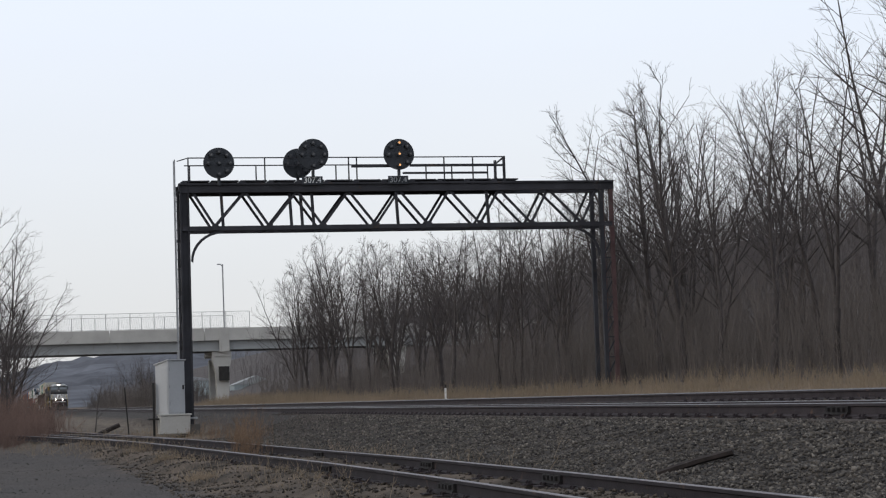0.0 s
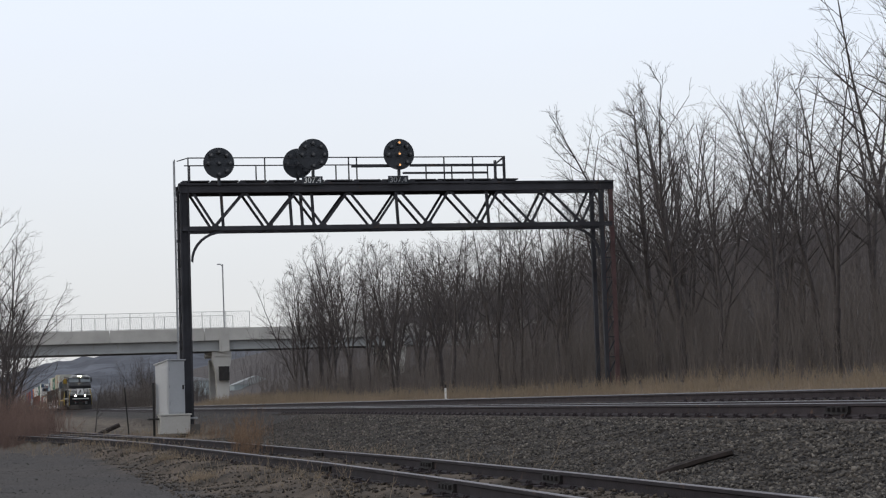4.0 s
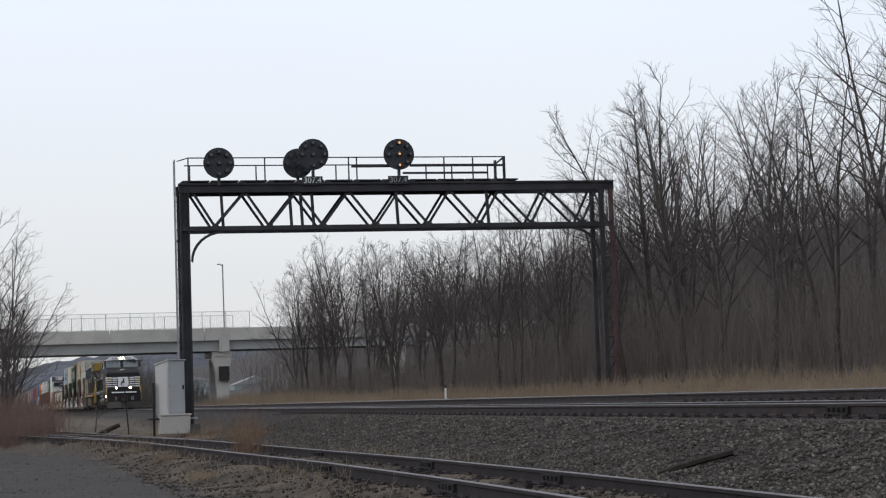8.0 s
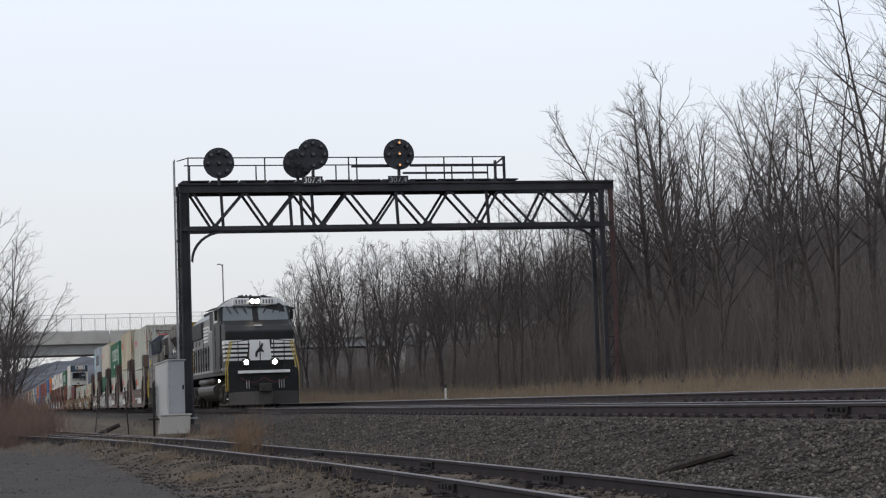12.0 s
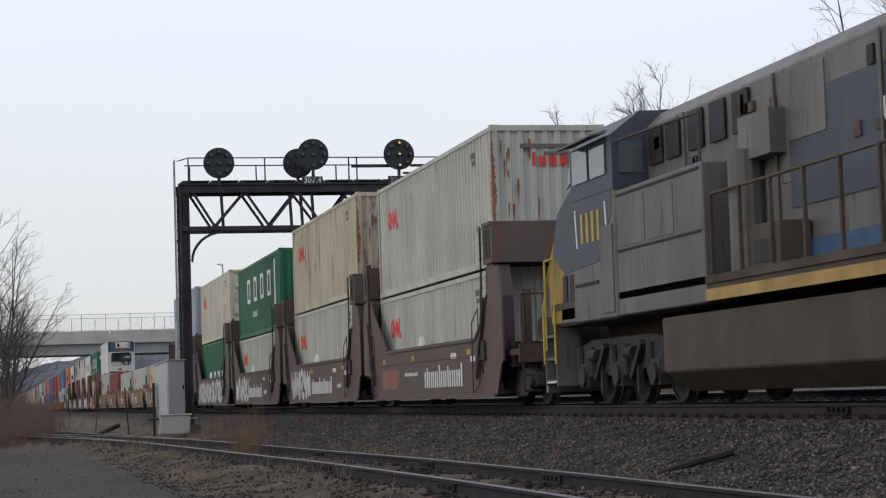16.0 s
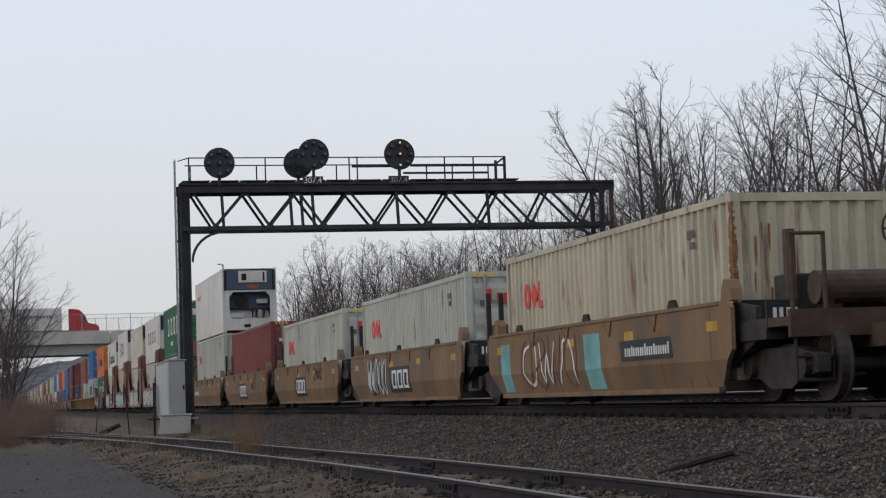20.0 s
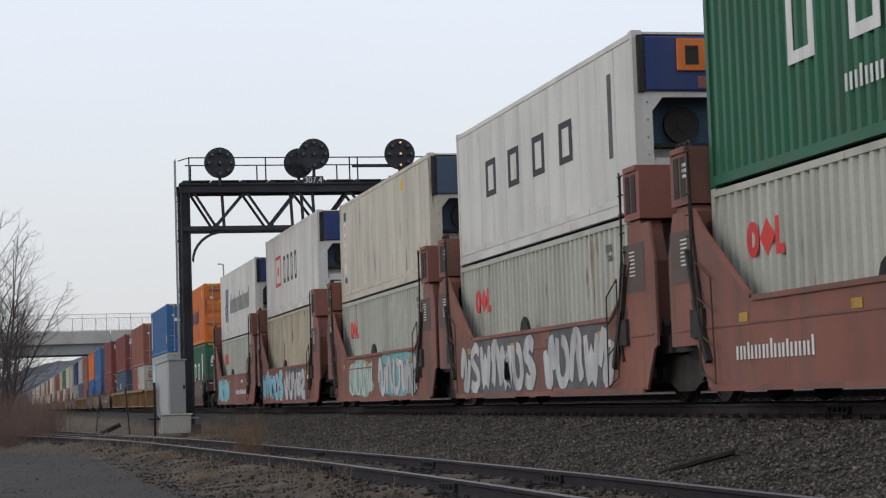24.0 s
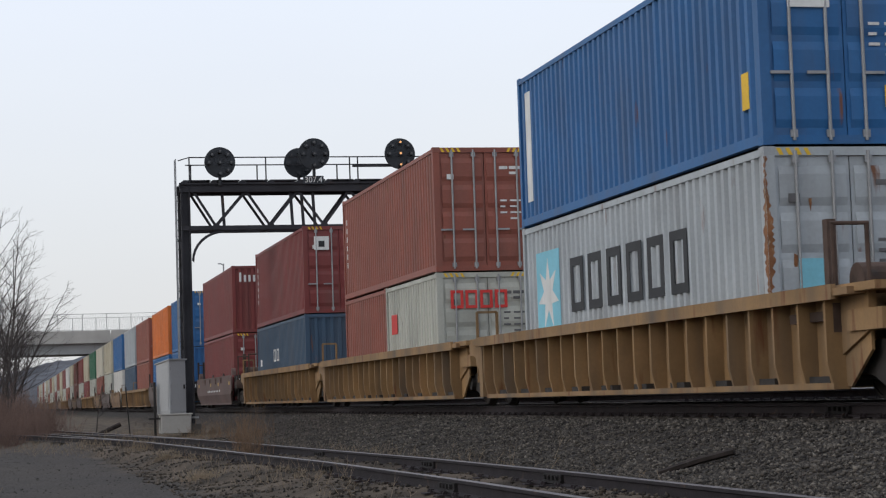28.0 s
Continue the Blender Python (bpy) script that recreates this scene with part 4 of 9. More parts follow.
def plant_brush():
    scatter_stems(1, 4600, strip(22.6, 36, 36, 100, 0.6), (1.0, 4.6), 0.012, 0.14, 6, BRUSH, "undergrowth", "tangled bare grey-brown undergrowth below the trees", "undergrowth")
    scatter_stems(2, 2200, strip(23.0, 33, 98, 185, 0.6), (0.8, 3.4), 0.016, 0.14, 5, BRUSH, "undergrowth", "tangled bare undergrowth of the farther wood", "undergrowth")
    scatter_stems(3, 3400, strip(40, 100, 60, 200), (4.0, 8.5), 0.024, 0.12, 8, TWIG, "hillside_wood", "bare wood covering the hillside", "wood")
    scatter_stems(13, 3200, strip(52, 118, 180, 440), (4.0, 9.5), 0.03, 0.12, 8, TWIG, "hillside_wood", "bare grey wood farther along the hillside", "wood")
    scatter_stems(9, 2000, strip(95, 200, 150, 900), (4.0, 8.0), 0.05, 0.12, 7, BRUSH, "hilltop_wood", "bare grey wood on top of the hill", "wood")
    scatter_stems(4, 15000, strip(18.9, 23.0, 30, 150, 0.25, 1.3), (0.18, 0.75), 0.0065, 0.28, 2, GRASS, "tall_grass", "tall dry tan grass along the far verge", "grass")
    scatter_stems(5, 7000, strip(19.0, 25.0, 140, 200, 0.3), (0.3, 1.0), 0.014, 0.25, 1, GRASS, "tall_grass", "tall dry grass farther along the verge", "grass")
    scatter_stems(6, 3800, clumps([(-0.2, 78, 0.7, 4), (-1.0, 70, 0.9, 4), (0.3, 88, 0.6, 5), (-2.5, 74, 1.5, 5), (-0.6, 84, 0.8, 4), (0.9, 100, 0.5, 5), (1.3, 76, 0.6, 3)]), (0.6, 2.1), 0.007, 0.35, 6, RED_BRUSH, "red_brush", "dense reddish-brown brambles beside the road", "brush")
    scatter_stems(7, 520, clumps([(6.7, 62, 0.5, 1.5), (5.75, 47, 0.25, 0.7), (5.0, 40, 0.16, 0.6), (7.3, 58, 0.3, 1.2)]), (0.25, 1.0), 0.0045, 0.22, 4, RUSSET, "dry_weeds", "dry russet weeds between the siding and the bank", "weeds")
    scatter_stems(8, 5200, clumps([(3.3, 48, 0.25, 1.0), (3.2, 32, 0.15, 0.4), (2.6, 56, 0.4, 3), (2.2, 66, 0.6, 4), (3.7, 40, 0.3, 2), (4.3, 60, 0.7, 4), (2.9, 74, 0.9, 5), (5.6, 74, 0.8, 4), (-0.3, 31, 0.1, 0.8), (4.1, 28, 0.3, 2.5), (1.9, 62, 0.9, 5), (6.2, 66, 0.9, 5), (6.6, 80, 1.2, 7), (3.3, 40, 0.1, 0.5), (7.0, 34, 0.3, 6)]), (0.08, 0.4), 0.004, 0.5, 3, GRASS, "grass_tufts", "dry straw-coloured grass tufts on the shoulder", "grass")
    scatter_stems(11, 2600, strip(17.8, 30, 262, 420), (1.0, 4.5), 0.03, 0.15, 5, BRUSH, "undergrowth", "brown scrub beyond the overpass", "undergrowth")
    scatter_stems(12, 1500, strip(-30, 5, 255, 420), (1.0, 5.0), 0.03, 0.15, 5, BRUSH, "undergrowth", "brown scrub beyond the overpass on the road side", "undergrowth")
    scatter_stems(10, 1200, strip(7.0, 9.2, 50, 110), (0.1, 0.5), 0.006, 0.35, 3, BRUSH, "bank_weeds", "thin dry weeds on the far part of the bank", "grass")


plant_brush()


# ---- the train ----
MOVING = []


def travelled(t):
    """How far the train has come at t seconds: it slows a little near 17 s."""
    if t <= 16:
        return 23.75 * t
    if t <= 18:
        return 23.75 * t - 0.1 * (t - 16) ** 2
    return 23.75 * 18 - 0.4 + 23.35 * (t - 18)


def rides(ob, u, z=0.0):
    """ob belongs to the train, u metres along the line at the clip's start."""
    ob.matrix_basis = pose(XT, u, z)
    MOVING.append((ob, u, z))
    return ob


def paint(name, c, rust=0.12, rough=0.55, grime=0.35, var=0.1):
    return material(name, c, rough, 0, var, 0.7, 0.06, 18, RUST, rust, 7, 0.35, 0, grime)


P = {
    "pale": paint("pale_grey_green_paint", (0.45, 0.46, 0.41), 0.28),
    "cream": paint("stained_cream_paint", (0.48, 0.44, 0.33), 0.42, grime=0.45),
    "green": paint("green_paint", (0.019, 0.13, 0.07), 0.2),
    "grey": paint("blue_grey_paint", (0.34, 0.39, 0.44), 0.22),
    "silver": paint("silver_grey_paint", (0.40, 0.44, 0.47), 0.26),
    "maroon": paint("maroon_paint", (0.20, 0.042, 0.04), 0.2),
    "brown": paint("red_brown_paint", (0.27, 0.085, 0.06), 0.25),
    "blue": paint("blue_paint", (0.025, 0.13, 0.33), 0.2),
    "orange": paint("orange_paint", (0.66, 0.17, 0.025), 0.24),
    "navy": paint("navy_paint", (0.045, 0.085, 0.14), 0.2),
    "unit_blue": paint("unit_blue_paint", (0.018, 0.04, 0.15), 0.15),
    "reefer": paint("reefer_white_paint", (0.62, 0.615, 0.585), 0.22, 0.45, 0.3),
    "ivory": paint("ivory_paint", (0.56, 0.53, 0.44), 0.34, 0.5, 0.35),
}
WELL_BROWN = paint("well_brown_paint", (0.105, 0.077, 0.069), 0.36, 0.7, 0.6, 0.2)
WELL_RED = paint("well_salmon_paint", (0.25, 0.1, 0.076), 0.34, 0.7, 0.75, 0.22)
WELL_TAN = paint("well_tan_paint", (0.205, 0.124, 0.065), 0.4, 0.75, 0.75, 0.2)
WELL_YELLOW = paint("well_yellow_paint", (0.28, 0.172, 0.08), 0.42, 0.75, 0.8, 0.3)
WELL_PLUM = paint("well_plum_paint", (0.13, 0.083, 0.074), 0.32, 0.7, 0.65, 0.2)
TRUCK_IRON = material("truck_iron", (0.04, 0.036, 0.034), 0.75, 0.1, 0.4, 3, 0.2, 25, (0.07, 0.05, 0.04), 0.3)
WHEEL_STEEL = material("wheel_steel", (0.04, 0.034, 0.031), 0.7, 0.2, 0.3, 4, 0.1, 30)
TREAD = material("wheel_tread", (0.45, 0.45, 0.46), 0.3, 0.9, 0.1, 4, 0, 30)
GEAR_BROWN = material("gear_brown", (0.075, 0.05, 0.04), 0.8, 0, 0.4, 3, 0.2, 25, (0.04, 0.033, 0.03), 0.35)
CAP_RED = paint("cap_red_paint", (0.17, 0.075, 0.065), 0.1, 0.7, 0.4)
MARK_WHITE = material("marking_white", (0.72, 0.73, 0.72), 0.6, 0, 0.1, 2, 0.03, 25, grime=0.25)
MARK_RED = material("marking_red", (0.62, 0.05, 0.045), 0.6, 0, 0.12, 2, 0.03, 25)
MARK_BLACK = material("marking_black", (0.025, 0.027, 0.03), 0.6, 0, 0.2, 2, 0.03, 25)
MARK_NAVY = material("marking_navy", (0.03, 0.05, 0.14), 0.6, 0, 0.2, 2, 0.03, 25)
MARK_SKY = material("marking_sky", (0.22, 0.55, 0.68), 0.6, 0, 0.1, 2, 0.03, 25)
MARK_YELLOW = material("marking_yellow", (0.75, 0.48, 0.04), 0.6, 0, 0.15, 2, 0.03, 25)
REFLECTOR = material("dusty_reflector", (0.42, 0.25, 0.03), 0.5, 0, 0.25, 4, 0.03, 25, (0.2, 0.13, 0.06), 0.4)
AMBER = material("faded_amber", (0.6, 0.26, 0.05), 0.7, 0, 0.2, 3, 0.03, 25)
SPRAY_WHITE = material("sprayed_white", (0.52, 0.53, 0.53), 0.7, 0, 0.2, 1.5, 0.03, 25, (0.25, 0.2, 0.17), 0.3, 4, grime=0.5)
WINE = material("sprayed_wine", (0.22, 0.04, 0.045), 0.7, 0, 0.2, 2, 0.03, 25)
MARK_TEAL = material("marking_teal", (0.16, 0.36, 0.37), 0.7, 0, 0.3, 2, 0.03, 25)
PALE_TEAL = material("marking_pale_teal", (0.3, 0.42, 0.36), 0.7, 0, 0.3, 2, 0.03, 25)
MARK_GREY = material("marking_grey", (0.12, 0.12, 0.125), 0.7, 0, 0.3, 2, 0.03, 25)

MESHES = {}


def shared(key, build, mat, bevel=0.0, smooth=False):
    """The mesh made once by build(bm) and used by all alike parts."""
    if key not in MESHES:
        bm = B()
        build(bm)
        MESHES[key] = finish(bm, key, mat, smooth, bevel)
    return MESHES[key]


CL, CW = 12.192, 2.438


def wavy(bm, length, z0, z1, pitch, deep, face):
    """A corrugated panel in the plane x = face, folded towards +x, closed behind."""
    n = max(2, int(length / pitch))
    step = length / n
    pts = []
    for i in range(n):
        y = -length / 2 + i * step
        pts += [(y, 0), (y + step * 0.38, 0), (y + step * 0.5, deep), (y + step * 0.88, deep)]
    pts += [(length / 2, 0)]
    lo = [bm.verts.new((face + d, y, z0)) for y, d in pts]
    hi = [bm.verts.new((face + d, y, z1)) for y, d in pts]
    for i in range(len(pts) - 1):
        bm.faces.new((lo[i], lo[i + 1], hi[i + 1], hi[i]))
    back_lo = [bm.verts.new((face + 0.07, y, z0)) for y, d in (pts[0], pts[-1])]
    back_hi = [bm.verts.new((face + 0.07, y, z1)) for y, d in (pts[0], pts[-1])]
    bm.faces.new((back_lo[0], back_hi[0], back_hi[1], back_lo[1]))
    bm.faces.new(hi + [back_hi[1], back_hi[0]])
    bm.faces.new(lo[::-1] + [back_lo[0], back_lo[1]])
    bm.faces.new((lo[0], hi[0], back_hi[0], back_lo[0]))
    bm.faces.new((lo[-1], back_lo[1], back_hi[1], hi[-1]))


def casting(bm):
    box(bm, -0.081, 0.081, -0.089, 0.089, 0, 0.118)
    box(bm, -0.085, -0.079, -0.045, 0.045, 0.03, 0.085)


def refrigeration_end(c, hl, h, tag, m, unit, bright):
    """Machinery end: white surround with a recess cut through it, a dark unit above, fan, boxes and pipes inside."""
    y = -hl

    def surround(bm):
        # one plate with an eight-sided opening
        out = [(-1.1, 0.1), (1.1, 0.1), (1.1, h - 0.1), (-1.1, h - 0.1)]
        hole = [(-0.92, 0.72), (-0.82, 0.62), (0.82, 0.62), (0.92, 0.72), (0.92, 1.6), (0.74, 1.82), (-0.74, 1.82), (-0.92, 1.6)]
        joins = ((0, 0), (0, 1), (1, 2), (1, 3), (2, 4), (2, 5), (3, 6), (3, 7))
        sheets = []
        for d in (0.0, 0.05):
            o = [bm.verts.new((x, y + d, z)) for x, z in out]
            k = [bm.verts.new((x, y + d, z)) for x, z in hole]
            sheets.append((o, k))
            for i in range(8):
                n = (i + 1) % 8
                a, b = joins[i][0], joins[n][0]
                bm.faces.new((o[a], k[n], k[i]) if a == b else (o[a], o[b], k[n], k[i]))
        for i in range(8):
            n = (i + 1) % 8
            bm.faces.new((sheets[0][1][i], sheets[0][1][n], sheets[1][1][n], sheets[1][1][i]))
        for i in range(4):
            n = (i + 1) % 4
            bm.faces.new((sheets[0][0][i], sheets[0][0][n], sheets[1][0][n], sheets[1][0][i]))
    f = piece("unit_frame", shared("unit_frame_" + tag, surround, m), c, m)
    piece("recess", shared("recess_" + tag, lambda bm: box(bm, -1.08, 1.08, y + 0.42, y + 0.46, 0.12, h - 0.12), P["navy"]), c, P["navy"])
    stud = shared("stud", lambda bm: disc(bm, (0, -0.008, 0), 0.018, 0.016, "y", 6), GALV)
    for x, z in [(sx * 1.0, 0.62 + 0.28 * k) for sx in (-1, 1) for k in range(5)] + [(-0.75 + 0.3 * k, 0.54) for k in range(6)]:
        piece("bolt", stud, f, None, pose(x, y, z))
    piece("unit_cover", shared("unit_cover_" + tag, lambda bm: box(bm, -1.04, 1.04, y - 0.05, y + 0.04, h - 0.98, h - 0.1), P["navy"], 0.02), c, unit, None, "refrigeration unit cover")
    for sx in (-1, 1):
        piece("edge_guard", shared("edge_guard_" + tag, lambda bm: box(bm, 1.042, 1.15, y - 0.06, y + 0.1, h - 1.0, h - 0.08), DARK_IRON, 0.01), c, None, Matrix.Diagonal((sx, 1, 1, 1)))
    box_mat = P["orange"] if bright else P["reefer"]
    b = piece("control_box", shared("control_box_" + tag, lambda bm: box(bm, -0.5, 0.78, y - 0.09, y - 0.051, h - 0.66, h - 0.14), P["reefer"], 0.01), c, box_mat)
    piece("control_door", shared("control_door_" + tag, lambda bm: box(bm, -0.05, 0.5, y - 0.105, y - 0.091, h - 0.58, h - 0.2), P["reefer"], 0.006), b, box_mat)
    piece("display", shared("display_" + tag, lambda bm: box(bm, -0.36, -0.14, y - 0.1, y - 0.091, h - 0.56, h - 0.26), DARK_IRON), b, None)
    piece("handle", shared("control_handle_" + tag, lambda bm: box(bm, 0.6, 0.68, y - 0.11, y - 0.091, h - 0.6, h - 0.2), DARK_IRON), b, None)
    piece("warning_panel", shared("warning_panel_" + tag, lambda bm: box(bm, -0.15, 0.42, y - 0.058, y - 0.051, h - 0.93, h - 0.74), MARK_RED), c, P["brown"])
    piece("fan_guard", shared("fan_guard_" + tag, lambda bm: disc(bm, (-0.32, y + 0.36, 1.42), 0.3, 0.1, "y", 18), DARK_IRON), c, None)
    piece("fan_hub", shared("fan_hub_" + tag, lambda bm: disc(bm, (-0.32, y + 0.3, 1.42), 0.09, 0.03, "y", 12), DARK_IRON), c, None)
    piece("electric_box", shared("electric_box_" + tag, lambda bm: box(bm, 0.34, 0.84, y + 0.2, y + 0.42, 1.3, 1.5), P["reefer"], 0.01), c, P["silver"])
    piece("inner_shelf", shared("inner_shelf_" + tag, lambda bm: box(bm, -0.92, 0.92, y + 0.16, y + 0.42, 1.04, 1.1), DARK_IRON), c, None)
    piece("drain_box", shared("drain_box_" + tag, lambda bm: box(bm, -0.9, -0.28, y + 0.1, y + 0.42, 0.66, 0.86), P["reefer"], 0.01), c, P["reefer"])
    piece("back_plate", shared("back_plate_" + tag, lambda bm: box(bm, -0.9, 0.9, y + 0.38, y + 0.415, 0.62, 1.03), P["reefer"]), c, P["reefer"])
    pipe = shared("pipe_" + tag, lambda bm: (bar(bm, (0, y + 0.25, 0.66), (0.02, y + 0.25, 1.0), 0.06, n=6)), DARK_IRON)
    for x in (0.14, 0.3, 0.66):
        piece("pipe", pipe, c, None, pose(x, 0, 0))
    piece("compressor", shared("compressor_" + tag, lambda bm: bar(bm, (0.5, y + 0.26, 0.64), (0.5, y + 0.26, 1.02), 0.2, n=12), GALV), c, None)
    piece("handle_slot", shared("handle_slot_" + tag, lambda bm: box(bm, -0.28, 0.02, y - 0.012, y - 0.001, 0.22, 0.36), DARK_IRON), c, None)


def container(colour, h=2.896, length=CL, end="doors", kind="dry", label="", rust_end=False):
    """A shipping container with its base at z = 0 and its centre at y = 0; the end towards -y is seen by the oncoming viewer."""
    c = thing("container", label, "container", group="containers on the train")
    m = P[colour]
    hl = length / 2
    tag = "%d_%d" % (length * 10, h * 100)
    if kind == "dry":
        side = shared("side_wall_" + tag, lambda bm: wavy(bm, length - 0.2, 0.15, h - 0.11, 0.28, 0.055, -CW / 2 + 0.012), m)
    else:
        def smooth_side(bm):
            box(bm, -CW / 2 + 0.012, -CW / 2 + 0.08, -hl + 0.1, hl - 0.1, 0.15, h - 0.11)
        side = shared("side_panel_" + tag, smooth_side, m)
    for r in (0, 180):
        piece("side_wall", side, c, m, pose(0, 0, 0, 0, 0, r))
    if kind != "dry":
        seam = shared("panel_seam_" + tag, lambda bm: box(bm, -CW / 2 + 0.0085, -CW / 2 + 0.012, -0.014, 0.014, 0.3, h - 0.12), m)
        for i in range(1, 12):
            piece("panel_seam", seam, c, m, pose(0, -hl + length * i / 12, 0))
        piece("rub_rail", shared("rub_rail_" + tag, lambda bm: box(bm, -CW / 2 + 0.003, -CW / 2 + 0.012, -hl + 0.12, hl - 0.12, 0.2, 0.3), m), c, m)
    base = shared("bottom_rail_" + tag, lambda bm: (box(bm, -CW / 2, -CW / 2 + 0.1, -hl + 0.09, hl - 0.09, 0.02, 0.16)), m)
    top = shared("top_rail_" + tag, lambda bm: box(bm, -CW / 2, -CW / 2 + 0.07, -hl + 0.09, hl - 0.09, h - 0.12, h - 0.03), m)
    post = shared("corner_post_" + tag, lambda bm: box(bm, -CW / 2, -CW / 2 + 0.15, -hl, -hl + 0.12, 0.118, h - 0.118), m)
    for r in (0, 180):
        piece("bottom_rail", base, c, m, pose(0, 0, 0, 0, 0, r))
        piece("top_rail", top, c, m, pose(0, 0, 0, 0, 0, r))
        piece("corner_post", post, c, m, pose(0, 0, 0, 0, 0, r))
    other = shared("corner_post_r_" + tag, lambda bm: box(bm, CW / 2 - 0.15, CW / 2, -hl, -hl + 0.12, 0.118, h - 0.118), m)
    piece("corner_post", other, c, m)
    piece("corner_post", other, c, m, pose(0, 0, 0, 0, 0, 180))
    if rust_end:
        rng = random.Random(int(hl * 10 + h * 100) + len(label))

        def ragged(a, b):
            """Outline of a worn strip from a towards b with an uneven edge."""
            zs = np.linspace(0.16, h - 0.13, 64)
            return [(a, float(z)) for z in zs] + [(a + (b - a) * (0.45 + 0.3 * math.sin(z * 3.1 + h) + rng.uniform(-0.2, 0.35)), float(z)) for z in zs[::-1]]
        bm = B()
        prism(bm, ragged(-hl + 0.003, -hl + 0.13), -CW / 2 - 0.004, -CW / 2 + 0.004, "x")
        part("corner_wear", bm, RUSTY, c, "rust-streaked corner post")
        bm = B()
        prism(bm, ragged(-CW / 2 + 0.003, -CW / 2 + 0.1), -hl - 0.004, -hl + 0.004, "y")
        part("corner_wear", bm, RUSTY, c, "rust-streaked corner post")
        for _ in range(16):
            x, z = -CW / 2 + 0.16 + abs(rng.gauss(0, 0.5)), rng.uniform(0.3, h - 0.2)
            if x > CW / 2 - 0.2:
                continue
            w, d = rng.uniform(0.02, 0.05), rng.uniform(0.15, 0.55)
            bm = B()
            prism(bm, [(x, z), (x + w, z - 0.03), (x + w * 0.7, max(z - d * 0.7, 0.16)), (x + w * 0.35, max(z - d, 0.15)), (x - w * 0.2, max(z - d * 0.4, 0.17))], -hl + 0.008, -hl + 0.016, "y")
            part("rust_streak", bm, RUSTY, c)
    cast = shared("corner_casting", casting, DARK_IRON)
    for sx in (-1, 1):
        for sy in (-1, 1):
            for z in (0, h - 0.118):
                piece("corner_casting", cast, c, m, pose(sx * (CW / 2 - 0.079), sy * (hl - 0.087), z, 0, 0, 0 if sx < 0 else 180))
    piece("roof", shared("roof_" + tag, lambda bm: box(bm, -CW / 2 + 0.03, CW / 2 - 0.03, -hl + 0.05, hl - 0.05, h - 0.05, h - 0.015), m), c, m)
    piece("floor", shared("floor_" + tag, lambda bm: box(bm, -CW / 2 + 0.05, CW / 2 - 0.05, -hl + 0.05, hl - 0.05, 0.05, 0.12), DARK_IRON), c, None)
    # far end and near end
    def end_wall(bm):
        wavy(bm, CW - 0.3, 0.12, h - 0.1, 0.24, 0.045, -hl + 0.015)
        for v in bm.verts:
            v.co = (-v.co.y, v.co.x, v.co.z)
    ew = shared("end_wall_x_" + tag, end_wall, m)
    sill = shared("end_sill_" + tag, lambda bm: box(bm, -CW / 2 + 0.12, CW / 2 - 0.12, -hl, -hl + 0.07, 0.01, 0.13), m)
    head = shared("end_header_" + tag, lambda bm: box(bm, -CW / 2 + 0.12, CW / 2 - 0.12, -hl, -hl + 0.075, h - 0.125, h - 0.008), m)
    piece("end_wall", ew, c, m, pose(0, 0, 0, 0, 0, 180))
    piece("end_sill", sill, c, m, pose(0, 0, 0, 0, 0, 180))
    piece("end_header", head, c, m, pose(0, 0, 0, 0, 0, 180))
    if end in ("front", "doors"):
        piece("end_sill", sill, c, m)
        piece("end_header", head, c, m)
    if end == "front":
        piece("end_wall", ew, c, m)
    elif end == "doors":
        def door(bm):
            y = -hl + 0.03
            box(bm, 0.008, CW / 2 - 0.15, y, y + 0.05, 0.13, h - 0.13)

        def panel(bm):
            y, z1 = -hl + 0.032, (h - 0.4) / 4 - 0.07
            prism(bm, [(y, 0), (y, z1), (y - 0.027, z1 - 0.12), (y - 0.027, 0.12)], 0.06, CW / 2 - 0.2, "x")
        dm = shared("door_" + tag, door, m)
        rod = shared("lock_rod_" + tag, lambda bm: (bar(bm, (0, -hl - 0.012, 0.06), (0, -hl - 0.012, h - 0.06), 0.048, n=6), box(bm, -0.05, 0.05, -hl - 0.02, -hl + 0.01, 0.1, 0.2), box(bm, -0.05, 0.05, -hl - 0.02, -hl + 0.01, h - 0.22, h - 0.12), box(bm, -0.02, 0.3, -hl - 0.03, -hl - 0.012, 0.95, 0.99)), GALV)
        for s in (0, 1):
            d = piece("door", dm, c, m, None if s == 0 else Matrix.Diagonal((-1, 1, 1, 1)))
            for x in (0.26, 0.78):
                piece("lock_rod", rod, d, GALV, pose(x, 0, 0))
            for i in range(4):
                piece("door_panel", shared("door_panel_" + tag, panel, m), d, m, pose(0, 0, 0.22 + i * (h - 0.4) / 4))
        note = shared("door_note_" + tag, lambda bm: [box(bm, x, x + w, -hl - 0.004, -hl + 0.008, z, z + d) for x, w, z, d in ((0.36, 0.2, h - 0.52, 0.07), (0.6, 0.26, h - 0.52, 0.07), (0.6, 0.16, h - 0.64, 0.06), (0.36, 0.16, 1.62, 0.04), (0.6, 0.26, 1.62, 0.04), (0.36, 0.12, 1.48, 0.04), (0.6, 0.2, 1.48, 0.04), (0.36, 0.16, 1.34, 0.04), (0.6, 0.26, 1.34, 0.04), (0.6, 0.2, 1.2, 0.04), (-0.9, 0.16, h - 0.75, 0.12))], MARK_WHITE)
